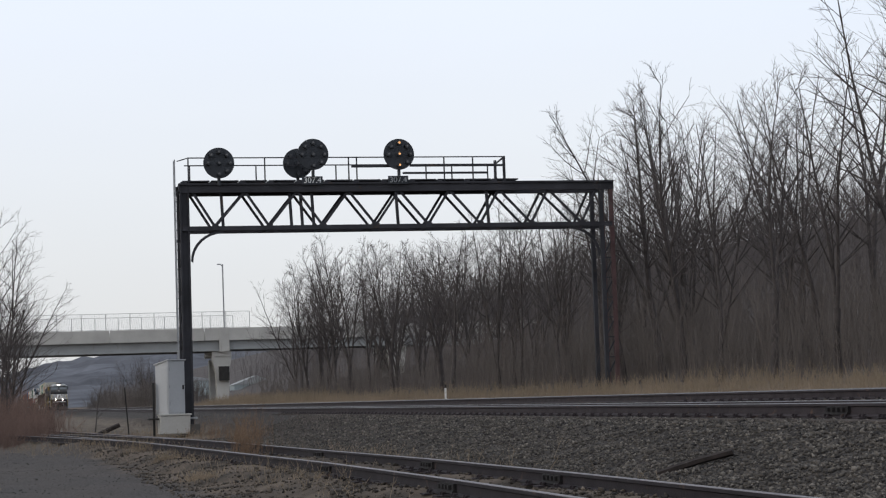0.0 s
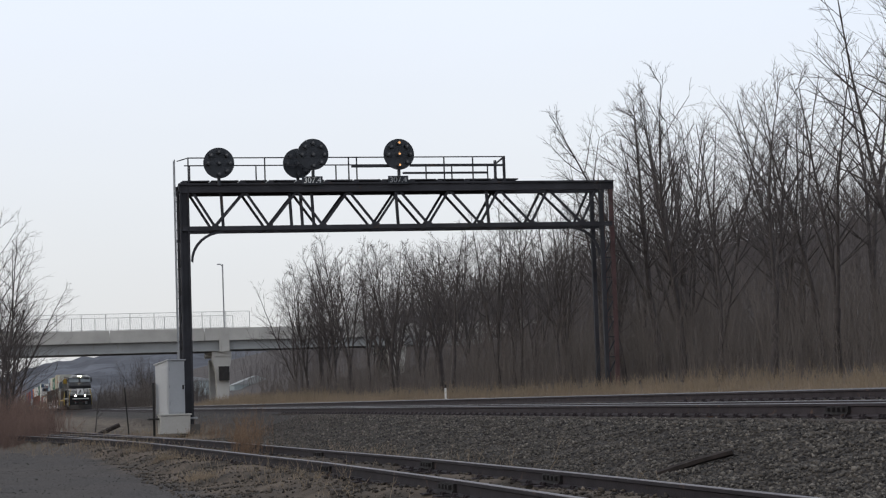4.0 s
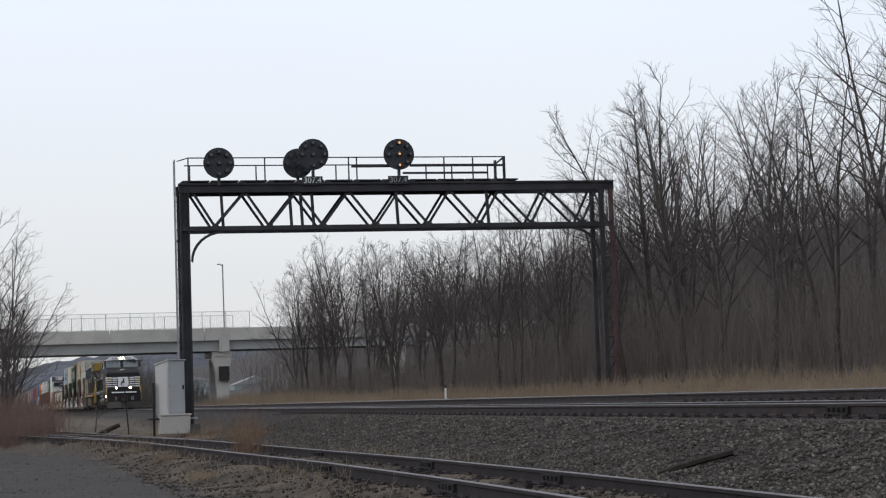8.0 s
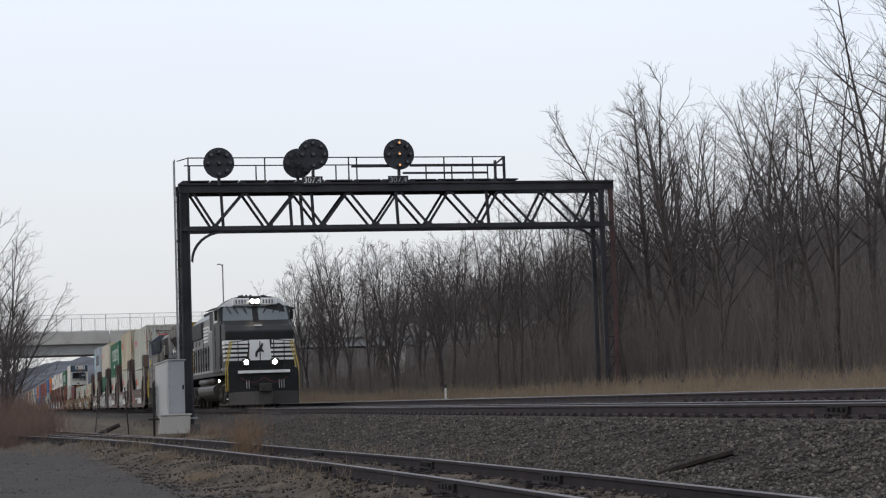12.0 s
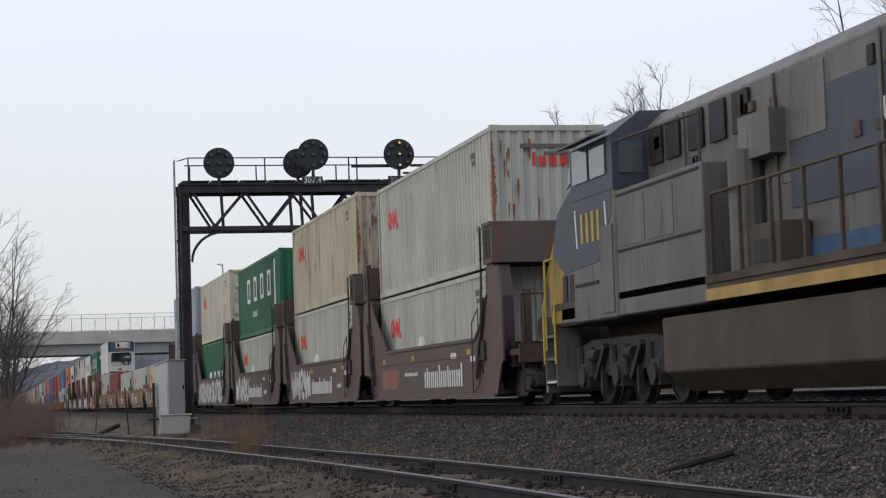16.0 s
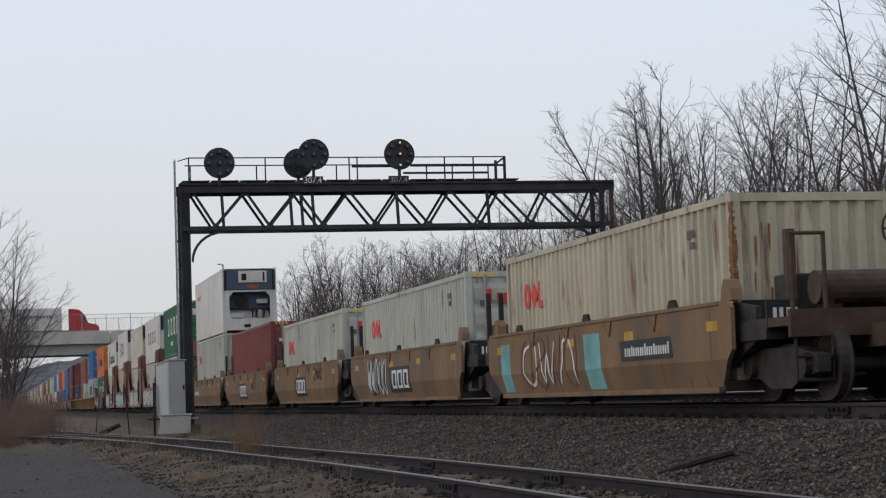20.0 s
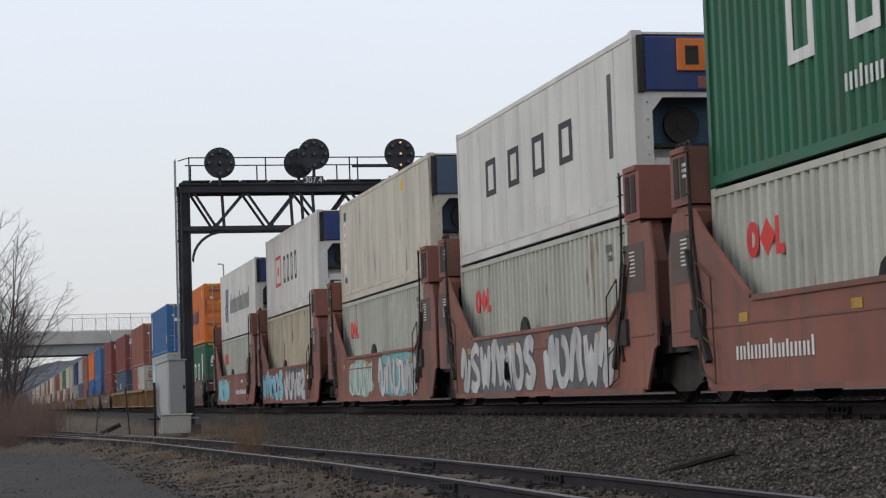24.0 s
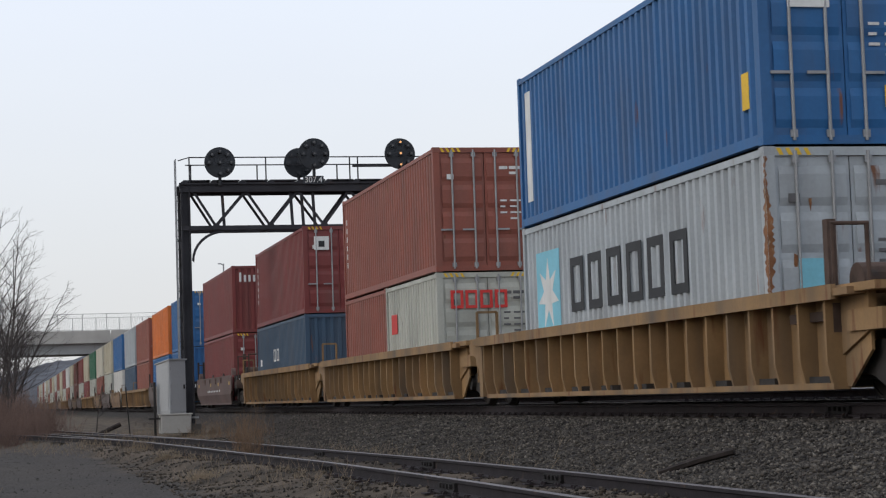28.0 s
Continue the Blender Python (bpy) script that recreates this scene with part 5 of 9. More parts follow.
        stripes = shared("hazard_stripes_" + tag, lambda bm: [prism(bm, [(x, h - 0.115), (x + 0.06, h - 0.115), (x + 0.11, h - 0.02), (x + 0.05, h - 0.02)], -hl - 0.004, -hl + 0.002, "y") for x in (0.55, 0.68, 0.81, 0.94)], MARK_YELLOW)
        for sx in (-1, 1):
            piece("hazard_stripes", stripes, c, MARK_YELLOW, Matrix.Diagonal((sx, 1, 1, 1)), "yellow hazard stripes")
        piece("door_lettering", note, c, MARK_WHITE if colour not in ("pale", "silver", "reefer", "cream") else MARK_GREY)
    else:
        refrigeration_end(c, hl, h, tag, m, P["unit_blue" if end == "blue" else "navy"], end == "blue")
    return c


RUSTY = material("rusty_steel", (0.23, 0.105, 0.05), 0.85, 0, 0.4, 5, 0.3, 30, (0.4, 0.34, 0.24), 0.45, 4)


def lay(bm, shapes, x0, x1):
    """Flat shapes between x0 and x1: rectangles (y0, y1, z0, z1) or outlines of (y, z) pairs."""
    for s in shapes:
        if isinstance(s[0], tuple):
            prism(bm, s, x0, x1, "x")
        else:
            box(bm, x0, x1, s[0], s[1], s[2], s[3])


def emblem(c, shapes, mat, face, name="emblem", label=""):
    """Flat shapes laid on a container's side (face 'side') or on its near end at y = face."""
    bm = B()
    if face == "side":
        lay(bm, shapes, -CW / 2 + (0.002 if name in ("star", "emblem_bars") else 0.006), -CW / 2 + 0.0135)
    else:
        for s in shapes:
            if isinstance(s[0], tuple):
                prism(bm, s, face - 0.008, face + 0.004, "y")
            else:
                box(bm, s[0], s[1], face - 0.008, face + 0.004, s[2], s[3])
    bmesh.ops.remove_doubles(bm, verts=bm.verts, dist=1e-4)
    return part(name, bm, mat, c, label)


def ring(a, b, z0, z1, t, n=10):
    """A ring of n short blocks filling the rectangle."""
    cy, cz, ry, rz = (a + b) / 2, (z0 + z1) / 2, (b - a) / 2, (z1 - z0) / 2
    out = []
    for i in range(n):
        u, w = 2 * math.pi * i / n, 2 * math.pi * (i + 1) / n
        ky, kz = ry - t, rz - t
        out.append(((cy + ry * math.cos(u), cz + rz * math.sin(u)), (cy + ry * math.cos(w), cz + rz * math.sin(w)), (cy + ky * math.cos(w), cz + kz * math.sin(w)), (cy + ky * math.cos(u), cz + kz * math.sin(u))))
    return out


def letters(y0, width, n, z0, h, gap=0.28):
    """Plain shapes in place of a word of n signs: hollow frames for short words, bars of uneven height for long ones."""
    out = []
    w = width / n
    for i in range(n):
        a = y0 + i * w
        b = a + w * (1 - gap)
        large = n <= 6 and h > 0.4
        t = (b - a) * (0.22 if large else 0.32)
        if not large:
            k = (1.0, 0.72, 0.72, 0.9, 0.72)[i % 5]
            out += [(a, a + t, z0, z0 + h * k), (b - t, b, z0, z0 + h * 0.72)]
        else:
            out += [(a, a + t, z0, z0 + h), (b - t, b, z0, z0 + h), (a + t, b - t, z0, z0 + h * 0.16), (a + t, b - t, z0 + h * 0.84, z0 + h)]
    return out


def star(cy, cz, r, n=7):
    """A pointed star as triangles round its centre."""
    out = []
    for i in range(n):
        a = 2 * math.pi * i / n + math.pi / 2
        d = math.pi / n
        out.append(((cy, cz), (cy + 0.42 * r * math.cos(a - d), cz + 0.42 * r * math.sin(a - d)), (cy + r * math.cos(a), cz + r * math.sin(a)), (cy + 0.42 * r * math.cos(a + d), cz + 0.42 * r * math.sin(a + d))))
    return out


def red_emblem(c, h):
    """Small red three-part emblem at the far upper end of the side."""
    z = h * 0.58
    emblem(c, ring(4.41, 4.85, z, z + 0.5, 0.14) + [((4.13, z), (4.39, z + 0.25), (4.13, z + 0.5), (3.87, z + 0.25)), (3.57, 3.85, z, z + 0.13), (3.73, 3.85, z + 0.13, z + 0.5)], MARK_RED, "side")
    emblem(c, [(-4.6, -4.3, h - 0.5, h - 0.38), (-4.6, -4.4, h - 0.66, h - 0.56)], MARK_GREY, "side", "lettering")


def slanted_emblem(c, y, mat):
    """Two leaning bars with notched ends, joined in the middle."""
    shapes = []
    for o in (0.0, 0.62):
        shapes.append(((y + o + 0.22, 0.75), (y + o + 0.6, 0.75), (y + o + 0.72, 1.4), (y + o + 0.34, 1.4)))
        shapes.append(((y + o + 0.12, 1.5), (y + o + 0.5, 1.5), (y + o + 0.42, 2.2), (y + o + 0.04, 2.2)))
    shapes.append(((y + 0.3, 1.4), (y + 1.3, 1.4), (y + 1.2, 1.5), (y + 0.2, 1.5)))
    emblem(c, shapes, mat, "side")


def wide_word(c, mat, n, y0, w, z0, h, name="lettering"):
    emblem(c, letters(y0, w, n, z0, h, 0.55 if n == 4 else 0.28), mat, "side", name)


# ---- running gear ----
def wheel_mesh(bm):
    n = 24
    prof = [(0.0, 0.09), (0.06, 0.12), (0.10, 0.33), (0.11, 0.42), (0.13, 0.42), (0.13, 0.455), (0.02, 0.46), (0.0, 0.49), (-0.03, 0.49), (-0.03, 0.40), (0.0, 0.33), (-0.02, 0.12), (-0.03, 0.09)]
    rings = [[bm.verts.new((-x, r * math.cos(2 * math.pi * i / n), r * math.sin(2 * math.pi * i / n))) for i in range(n)] for x, r in prof]
    for a, b in zip(rings, rings[1:]):
        for i in range(n):
            j = (i + 1) % n
            bm.faces.new((a[i], a[j], b[j], b[i]))
    bm.faces.new(rings[0])
    bm.faces.new(rings[-1])


def freight_truck(parent, y, spread=0.9):
    wm = shared("wheel", wheel_mesh, WHEEL_STEEL)
    t = piece("truck", shared("truck_frame_%d" % (spread * 100), lambda bm: (
        [prism(bm, [(-spread - 0.3, 0.40), (-spread + 0.25, 0.32), (-0.35, 0.2), (0.35, 0.2), (spread - 0.25, 0.32), (spread + 0.3, 0.40), (spread + 0.3, 0.62), (0.5, 0.74), (-0.5, 0.74), (-spread - 0.3, 0.62)], s * 1.02 - 0.09, s * 1.02 + 0.09, "x") for s in (-1, 1)],
        box(bm, -1.0, 1.0, -0.22, 0.22, 0.42, 0.78), [disc(bm, (s * 1.13, k * spread, 0.5), 0.15, 0.14, "x", 12) for s in (-1, 1) for k in (-1, 1)],
        [bar(bm, (s * 1.04, o, 0.28), (s * 1.04, o, 0.66), 0.13, n=8) for s in (-1, 1) for o in (-0.16, 0.0, 0.16)]), TRUCK_IRON), parent, None, pose(0, y, 0))
    for k in (-1, 1):
        for r in (0, 180):
            w = piece("wheel", wm, t, None, pose(-0.72 if r == 0 else 0.72, k * spread, 0.49, 0, 0, r))
        piece("axle", shared("axle", lambda bm: bar(bm, (-0.7, 0, 0), (0.7, 0, 0), 0.16, n=10), TRUCK_IRON), t, None, pose(0, k * spread, 0.49))
    return t


# ---- well cars ----
def ribbon(bm, pts, width, x0, x1, rng):
    """A flat brush stroke of uneven width through (y, z) points."""
    left, right = [], []
    for i, (y, z) in enumerate(pts):
        a, b = pts[max(0, i - 1)], pts[min(len(pts) - 1, i + 1)]
        ty, tz = b[0] - a[0], b[1] - a[1]
        k = math.hypot(ty, tz) or 1.0
        w = width * (0.75 if i in (0, len(pts) - 1) else 1.0) * rng.uniform(0.85, 1.15) / 2
        left.append((y - tz / k * w, z + ty / k * w))
        right.append((y + tz / k * w, z - ty / k * w))
    lo = [[bm.verts.new((x, *p)) for p in left] for x in (x0, x1)]
    hi = [[bm.verts.new((x, *p)) for p in right] for x in (x0, x1)]
    for i in range(len(pts) - 1):
        bm.faces.new((lo[0][i], lo[0][i + 1], hi[0][i + 1], hi[0][i]))
        bm.faces.new((lo[1][i], hi[1][i], hi[1][i + 1], lo[1][i + 1]))
        bm.faces.new((lo[0][i], lo[1][i], lo[1][i + 1], lo[0][i + 1]))
        bm.faces.new((hi[0][i], hi[0][i + 1], hi[1][i + 1], hi[1][i]))
    for i in (0, -1):
        bm.faces.new((lo[0][i], hi[0][i], hi[1][i], lo[1][i]))


STROKES = [
    [(0.0, 0.0), (0.1, 0.6), (0.35, 1.0), (0.65, 0.95), (0.7, 0.5), (0.95, 0.0)],
    [(0.9, 0.85), (0.5, 1.0), (0.1, 0.75), (0.5, 0.5), (0.9, 0.25), (0.5, 0.0), (0.05, 0.12)],
    [(0.1, 1.0), (0.05, 0.3), (0.4, 0.0), (0.85, 0.3), (0.8, 0.8), (0.45, 0.95)],
    [(0.05, 1.0), (0.3, 0.05), (0.5, 0.7), (0.7, 0.05), (0.95, 1.0)],
    [(0.0, 0.3), (0.25, 0.95), (0.5, 0.5), (0.4, 0.05), (0.75, 0.1), (0.95, 0.75)],
]


def smoothed(pts, steps=4):
    """A flowing line through the points."""
    out = []
    for i in range(len(pts) - 1):
        p = [pts[max(0, min(len(pts) - 1, i + k))] for k in (-1, 0, 1, 2)]
        for s in range(steps):
            t = s / steps
            out.append(tuple(0.5 * (2 * p[1][k] + (p[2][k] - p[0][k]) * t + (2 * p[0][k] - 5 * p[1][k] + 4 * p[2][k] - p[3][k]) * t * t + (3 * p[1][k] - p[0][k] - 3 * p[2][k] + p[3][k]) * t ** 3) for k in (0, 1)))
    return out + [pts[-1]]


def spray_piece(c, seed, y0, y1, z0, z1, n, mat, edge):
    """Sprayed shapes that cannot be read: one flowing fat stroke with a contrasting edge for each sign."""
    rng = random.Random(seed * 7 + 3)
    w = (y1 - y0) / n
    last = -1
    for i in range(n):
        k = rng.choice([j for j in range(len(STROKES)) if j != last])
        last = k
        fat = min(0.26, w * 0.3) * rng.uniform(0.85, 1.2)
        rim_w = fat + 0.055
        lean, flip = rng.uniform(-0.15, 0.25), rng.random() < 0.4
        ry, rz = w * rng.uniform(0.95, 1.12) - fat * 0.6, (z1 - z0) - rim_w - 0.03
        base = y0 + (i + 0.5) * w - ry / 2
        drop = rng.uniform(0, 0.06)
        pts = [(base + ry * ((1 - u) if flip else u) + lean * (v - 0.5) * ry, z0 + 0.015 + rim_w / 2 + max(0.0, rz * v - drop)) for u, v in smoothed(STROKES[k])]
        pts = [(min(max(y, y0), y1), min(max(z, z0 + rim_w / 2), z1 - rim_w / 2)) for y, z in pts]
        rim, fill = B(), B()
        lift = 0.0006 * (i % 3)
        ribbon(rim, pts, rim_w, -1.5105 - lift, -1.5072, random.Random(seed + i))
        ribbon(fill, pts, fat, -1.5135 - lift, -1.5108, random.Random(seed + i))
        r = part("graffiti", rim, edge, c, "sprayed outline")
        part("graffiti_fill", fill, mat, r, "sprayed paint stroke")


def spray_lines(c, seed, y0, y1, z0, z1, n, mat):
    """Thin sprayed outlines."""
    rng = random.Random(seed * 5 + 1)
    w = (y1 - y0) / n
    for i in range(n):
        k = rng.randrange(len(STROKES))
        bm = B()
        ribbon(bm, [(y0 + (i + 0.05 + 0.9 * u) * w, z0 + 0.04 + (z1 - z0 - 0.08) * min(1, max(0, v))) for u, v in smoothed(STROKES[k])], 0.06, -1.5105, -1.5072, random.Random(seed + i))
        part("sprayed_line", bm, mat, c, "thin sprayed line")


def splash(c, seed, y0, y1, z0, z1, mat):
    """A ragged field of paint."""
    rng = random.Random(seed)
    cy, cz, ry, rz = (y0 + y1) / 2, (z0 + z1) / 2, (y1 - y0) / 2, (z1 - z0) / 2
    out = []
    for k in range(26):
        a = 2 * math.pi * k / 26
        q = rng.uniform(0.82, 1.04)
        cs, sn = math.cos(a), math.sin(a)
        out.append((cy + ry * q * math.copysign(abs(cs) ** 0.55, cs), cz + rz * q * math.copysign(abs(sn) ** 0.55, sn)))
    bm = B()
    prism(bm, out, -1.506, -1.503, "x")
    part("paint_patch", bm, mat, c)


def sprayed(c, i, seed, kind, y0, y1, z0, z1, n, m, folded=False):
    first = set(o.name for o in c.children_recursive)
    spray_marks(c, i, seed, kind, y0, y1, z0, z1, n, m)
    for o in c.children_recursive if folded else ():
        if o.name not in first:
            bm = B()
            bm.from_mesh(o.data)
            fold(bm)
            bm.to_mesh(o.data)
            bm.free()


def spray_marks(c, i, seed, kind, y0, y1, z0, z1, n, m):
    if kind == "spray":
        spray_piece(c, seed + i, y0, y1, z0, z1, n, SPRAY_WHITE if m is MARK_WHITE else m, MARK_BLACK if m is MARK_GREY else MARK_GREY if m is MARK_WHITE else MARK_WHITE)
    elif kind == "lines":
        spray_lines(c, seed + i, y0, y1, z0, z1, n, m)
    elif kind == "panel":
        bm = B()
        prism(bm, [(y0, z0), (y1, z0), (y1 + 0.08, z1), (y0 + 0.08, z1)], -1.506, -1.503, "x")
        part("panel", bm, m, c)
    elif kind == "patch":
        splash(c, seed + 11 * i, y0, y1, z0, z1, m)
    else:
        bm = B()
        lay(bm, letters(y0, y1 - y0, n, z0, z1 - z0, 0.22), -1.513, -1.506)
        part("lettering", bm, m, c)


def bulkhead_well(colour, key, label, seed, sprays, ends=(False, False)):
    """Articulated well unit with tall bulkheads at both ends of its well, 15.5 m over its pivots."""
    c = thing("well_car", label, "rail car", group="well cars of the train")

    def side(bm):
        o = [(-7.0, 0.24), (5.75, 0.24), (6.15, 0.85), (7.2, 0.85), (7.2, 2.2), (6.95, 2.78), (6.1, 2.78), (5.7, 2.45), (4.05, 1.42), (-5.4, 1.42), (-6.0, 1.75), (-6.45, 2.25), (-6.5, 2.78), (-7.35, 2.78), (-7.55, 2.2), (-7.55, 0.9), (-7.4, 0.85)]
        prism(bm, o, -1.5, -1.46, "x")
    sm = shared("well_side_" + key, side, colour)
    trim = shared("well_trim_" + key, lambda bm: (box(bm, -1.535, -1.5, -6.9, 5.6, 0.19, 0.27), box(bm, -1.53, -1.5, -5.35, 4.0, 1.36, 1.43),
                  box(bm, -1.512, -1.5, -7.4, 7.0, 1.06, 1.09),
                  [bar(bm, (-1.51, a, b), (-1.51, c2, d), 0.05) for a, b, c2, d in ((4.05, 1.42, 5.7, 2.45), (-5.4, 1.42, -6.0, 1.75), (-6.0, 1.75, -6.45, 2.25))]), colour)
    for r in (0, 180):
        s = piece("side", sm, c, colour, pose(0, 0, 0, 0, 0, r))
        piece("side_trim", trim, s, colour)
        piece("guide_hook", shared("guide_hook", lambda bm: prism(bm, [(-0.3, 1.4), (0.3, 1.4), (0.2, 1.58), (0, 1.68), (-0.2, 1.58)], -1.5, -1.44, "x"), MARK_GREY), s, MARK_WHITE if key == "b" else DARK_IRON)

    def pillar(bm):
        prism(bm, [(6.2, 0.9), (7.1, 0.9), (7.1, 2.2), (6.85, 2.85), (6.28, 2.85), (6.2, 2.75)], -1.455, -1.12, "x")
    def cap(bm):
        box(bm, -1.5, 1.5, 6.22, 6.98, 2.87, 3.62)
        box(bm, -1.53, 1.53, 6.3, 6.9, 3.62, 3.7)

    def slots(bm):
        for y in (6.34, 6.62):
            box(bm, -1.512, -1.4, y, y + 0.2, 2.98, 3.56)
        box(bm, -1.45, 1.45, 6.4, 6.8, 2.84, 2.88)

    def under(bm):
        box(bm, -1.3, 1.3, 5.9, 7.6, 0.78, 1.05)
        prism(bm, [(5.6, 0.35), (7.2, 0.8), (7.2, 1.2), (6.2, 2.6), (6.2, 1.0)], -1.25, -1.15, "x")
        prism(bm, [(5.6, 0.35), (7.2, 0.8), (7.2, 1.2), (6.2, 2.6), (6.2, 1.0)], 1.15, 1.25, "x")
        box(bm, -1.12, 1.12, 6.4, 6.5, 1.05, 1.3)
    pm, cm, um = shared("bulkhead_" + key, pillar, colour), shared("bulkhead_cap_" + key, cap, colour), shared("end_frame", under, TRUCK_IRON)
    lm = shared("ladder", lambda bm: (bar(bm, (-1.54, 6.14, 1.9), (-1.54, 6.14, 3.66), 0.03, n=6), [bar(bm, (-1.54, 6.06, z), (-1.54, 6.3, z), 0.024, n=6) for z in np.arange(2.1, 3.7, 0.3)]), DARK_IRON)
    cable = shared("brake_hose", lambda bm: (bar(bm, (-1.53, 6.15, 3.6), (-1.53, 6.1, 2.4), 0.04, n=6), bar(bm, (-1.53, 6.1, 2.4), (-1.53, 5.8, 1.2), 0.04, n=6), bar(bm, (-1.53, 5.8, 1.2), (-1.53, 6.0, 0.7), 0.04, n=6)), DARK_IRON)
    for r in (0, 180):
        piece("bulkhead", pm, c, colour, pose(0, 0, 0, 0, 0, r))
        piece("bulkhead", pm, c, colour, pose(0, 0, 0, 0, 0, r) @ Matrix.Diagonal((-1, 1, 1, 1)))
        k = piece("bulkhead_cap", cm, c, colour, pose(0, 0, 0, 0, 0, r))
        piece("cap_recess", shared("cap_recess", slots, TRUCK_IRON), k, None, None if r == 0 else Matrix.Diagonal((-1, 1, 1, 1)))
        piece("locking_arm", shared("locking_arm", lambda bm: (box(bm, -1.56, -1.48, 5.75, 6.25, 0.95, 1.35), bar(bm, (-1.54, 5.6, 0.6), (-1.54, 6.05, 1.5), 0.1), bar(bm, (-1.54, 6.05, 1.5), (-1.54, 6.3, 2.2), 0.07)), TRUCK_IRON), c, None, pose(0, 0, 0, 0, 0, r) @ Matrix.Diagonal((-1 if r else 1, 1, 1, 1)))
        piece("cap_panel", shared("cap_panel", lambda bm: box(bm, -1.507, -1.5, 6.24, 6.52, 2.92, 3.6), CAP_RED), k, CAP_RED, None, "faded red panel")
        piece("cap_marks", shared("cap_marks", lambda bm: [box(bm, -1.512, -1.507, 6.3, 6.46, z, z + 0.05) for z in (3.25, 3.33, 3.41)], MARK_GREY), k, MARK_WHITE)
        loop = shared("lifting_loop", lambda bm: [bar(bm, (0, 0.09 * math.cos(a), 0.09 * math.sin(a)), (0, 0.09 * math.cos(a + 0.63), 0.09 * math.sin(a + 0.63)), 0.035, n=5) for a in np.arange(0, 3.1, 0.63)], DARK_IRON)
        for y in (6.4, 6.6, 6.8):
            piece("lifting_loop", loop, k, None, pose(-1.42, y, 3.7))
        cage = shared("step_frame", lambda bm: ([bar(bm, p, q, 0.026, n=5) for p, q in (((-1.57, 5.35, 1.75), (-1.57, 5.3, 0.3)), ((-1.57, 5.9, 2.0), (-1.57, 5.85, 0.45)), ((-1.57, 5.35, 1.75), (-1.57, 5.9, 2.0)), ((-1.57, 5.3, 0.3), (-1.57, 5.85, 0.45)), ((-1.57, 5.33, 1.3), (-1.57, 5.88, 1.5)), ((-1.57, 5.32, 0.8), (-1.57, 5.87, 1.0)))]), DARK_IRON)
        piece("step_frame", cage, c, GEAR_BROWN, pose(0, 0, 0, 0, 0, r) @ Matrix.Diagonal((-1 if r else 1, 1, 1, 1)))
        piece("worn_patch", shared("worn_patch_" + key, lambda bm: prism(bm, [(5.75, 1.12), (6.05, 1.1), (6.2, 1.45), (6.1, 1.7), (5.9, 1.75), (5.8, 1.5)], -1.508, -1.5, "x"), WELL_RED), c, WELL_RED if key == "b" else WELL_BROWN, pose(0, 0, 0, 0, 0, r) @ Matrix.Diagonal((-1 if r else 1, 1, 1, 1)))
        piece("end_frame", um, c, None, pose(0, 0, 0, 0, 0, r))
        if key == "r":
            side_on = pose(0, 0, 0, 0, 0, r) @ Matrix.Diagonal((-1 if r else 1, 1, 1, 1))
            band = piece("dark_band", shared("dark_band", lambda bm: box(bm, -1.506, -1.5, 6.12, 7.1, 1.75, 2.5), WELL_BROWN), c, WELL_BROWN, side_on, "dark brown painted band")
            piece("band_marks", shared("band_marks", lambda bm: [box(bm, -1.511, -1.506, 6.4, 6.66, z, z + 0.022) for z in np.arange(2.0, 2.4, 0.06)], MARK_WHITE), band, MARK_WHITE)
        piece("ladder", lm, c, DARK_IRON, pose(0, 0, 0, 0, 0, r))
        piece("ladder", lm, c, DARK_IRON, pose(0, 0, 0, 0, 0, r) @ Matrix.Diagonal((-1, 1, 1, 1)))
        piece("cable", cable, c, DARK_IRON, pose(0, 0, 0, 0, 0, r) @ Matrix.Diagonal((-1 if r else 1, 1, 1, 1)))
    for y in np.arange(-5.6, 5.7, 1.6):
        piece("floor_beam", shared("floor_beam", lambda bm: box(bm, -1.46, 1.46, -0.3, 0.3, 0.22, 0.34), TRUCK_IRON), c, None, pose(0, y, 0))
    # safety marks along the side
    bm = B()
    for y, z, w in ((-3.6, 1.05, 0.5), (-5.3, 0.95, 0.4)):
        box(bm, -1.512, -1.505, y, y + w, z, z + 0.12)
    part("lettering", bm, MARK_WHITE, c)
    bm = B()
    for y in (-4.9, 0.7, 4.2):
        box(bm, -1.512, -1.505, y, y + 0.3, 1.1, 1.22)
    part("reflector", bm, REFLECTOR, c)
    for i, row in enumerate(sprays):
        sprayed(c, i, seed, *row)
    # shared truck under the far joint, and a full one at the head of the set
    freight_truck(c, 7.75 if not ends[1] else 7.4)
    if ends[0]:
        freight_truck(c, -7.4)
        coupler_end(c, -1, colour)
    if ends[1]:
        coupler_end(c, 1, colour)
    return c


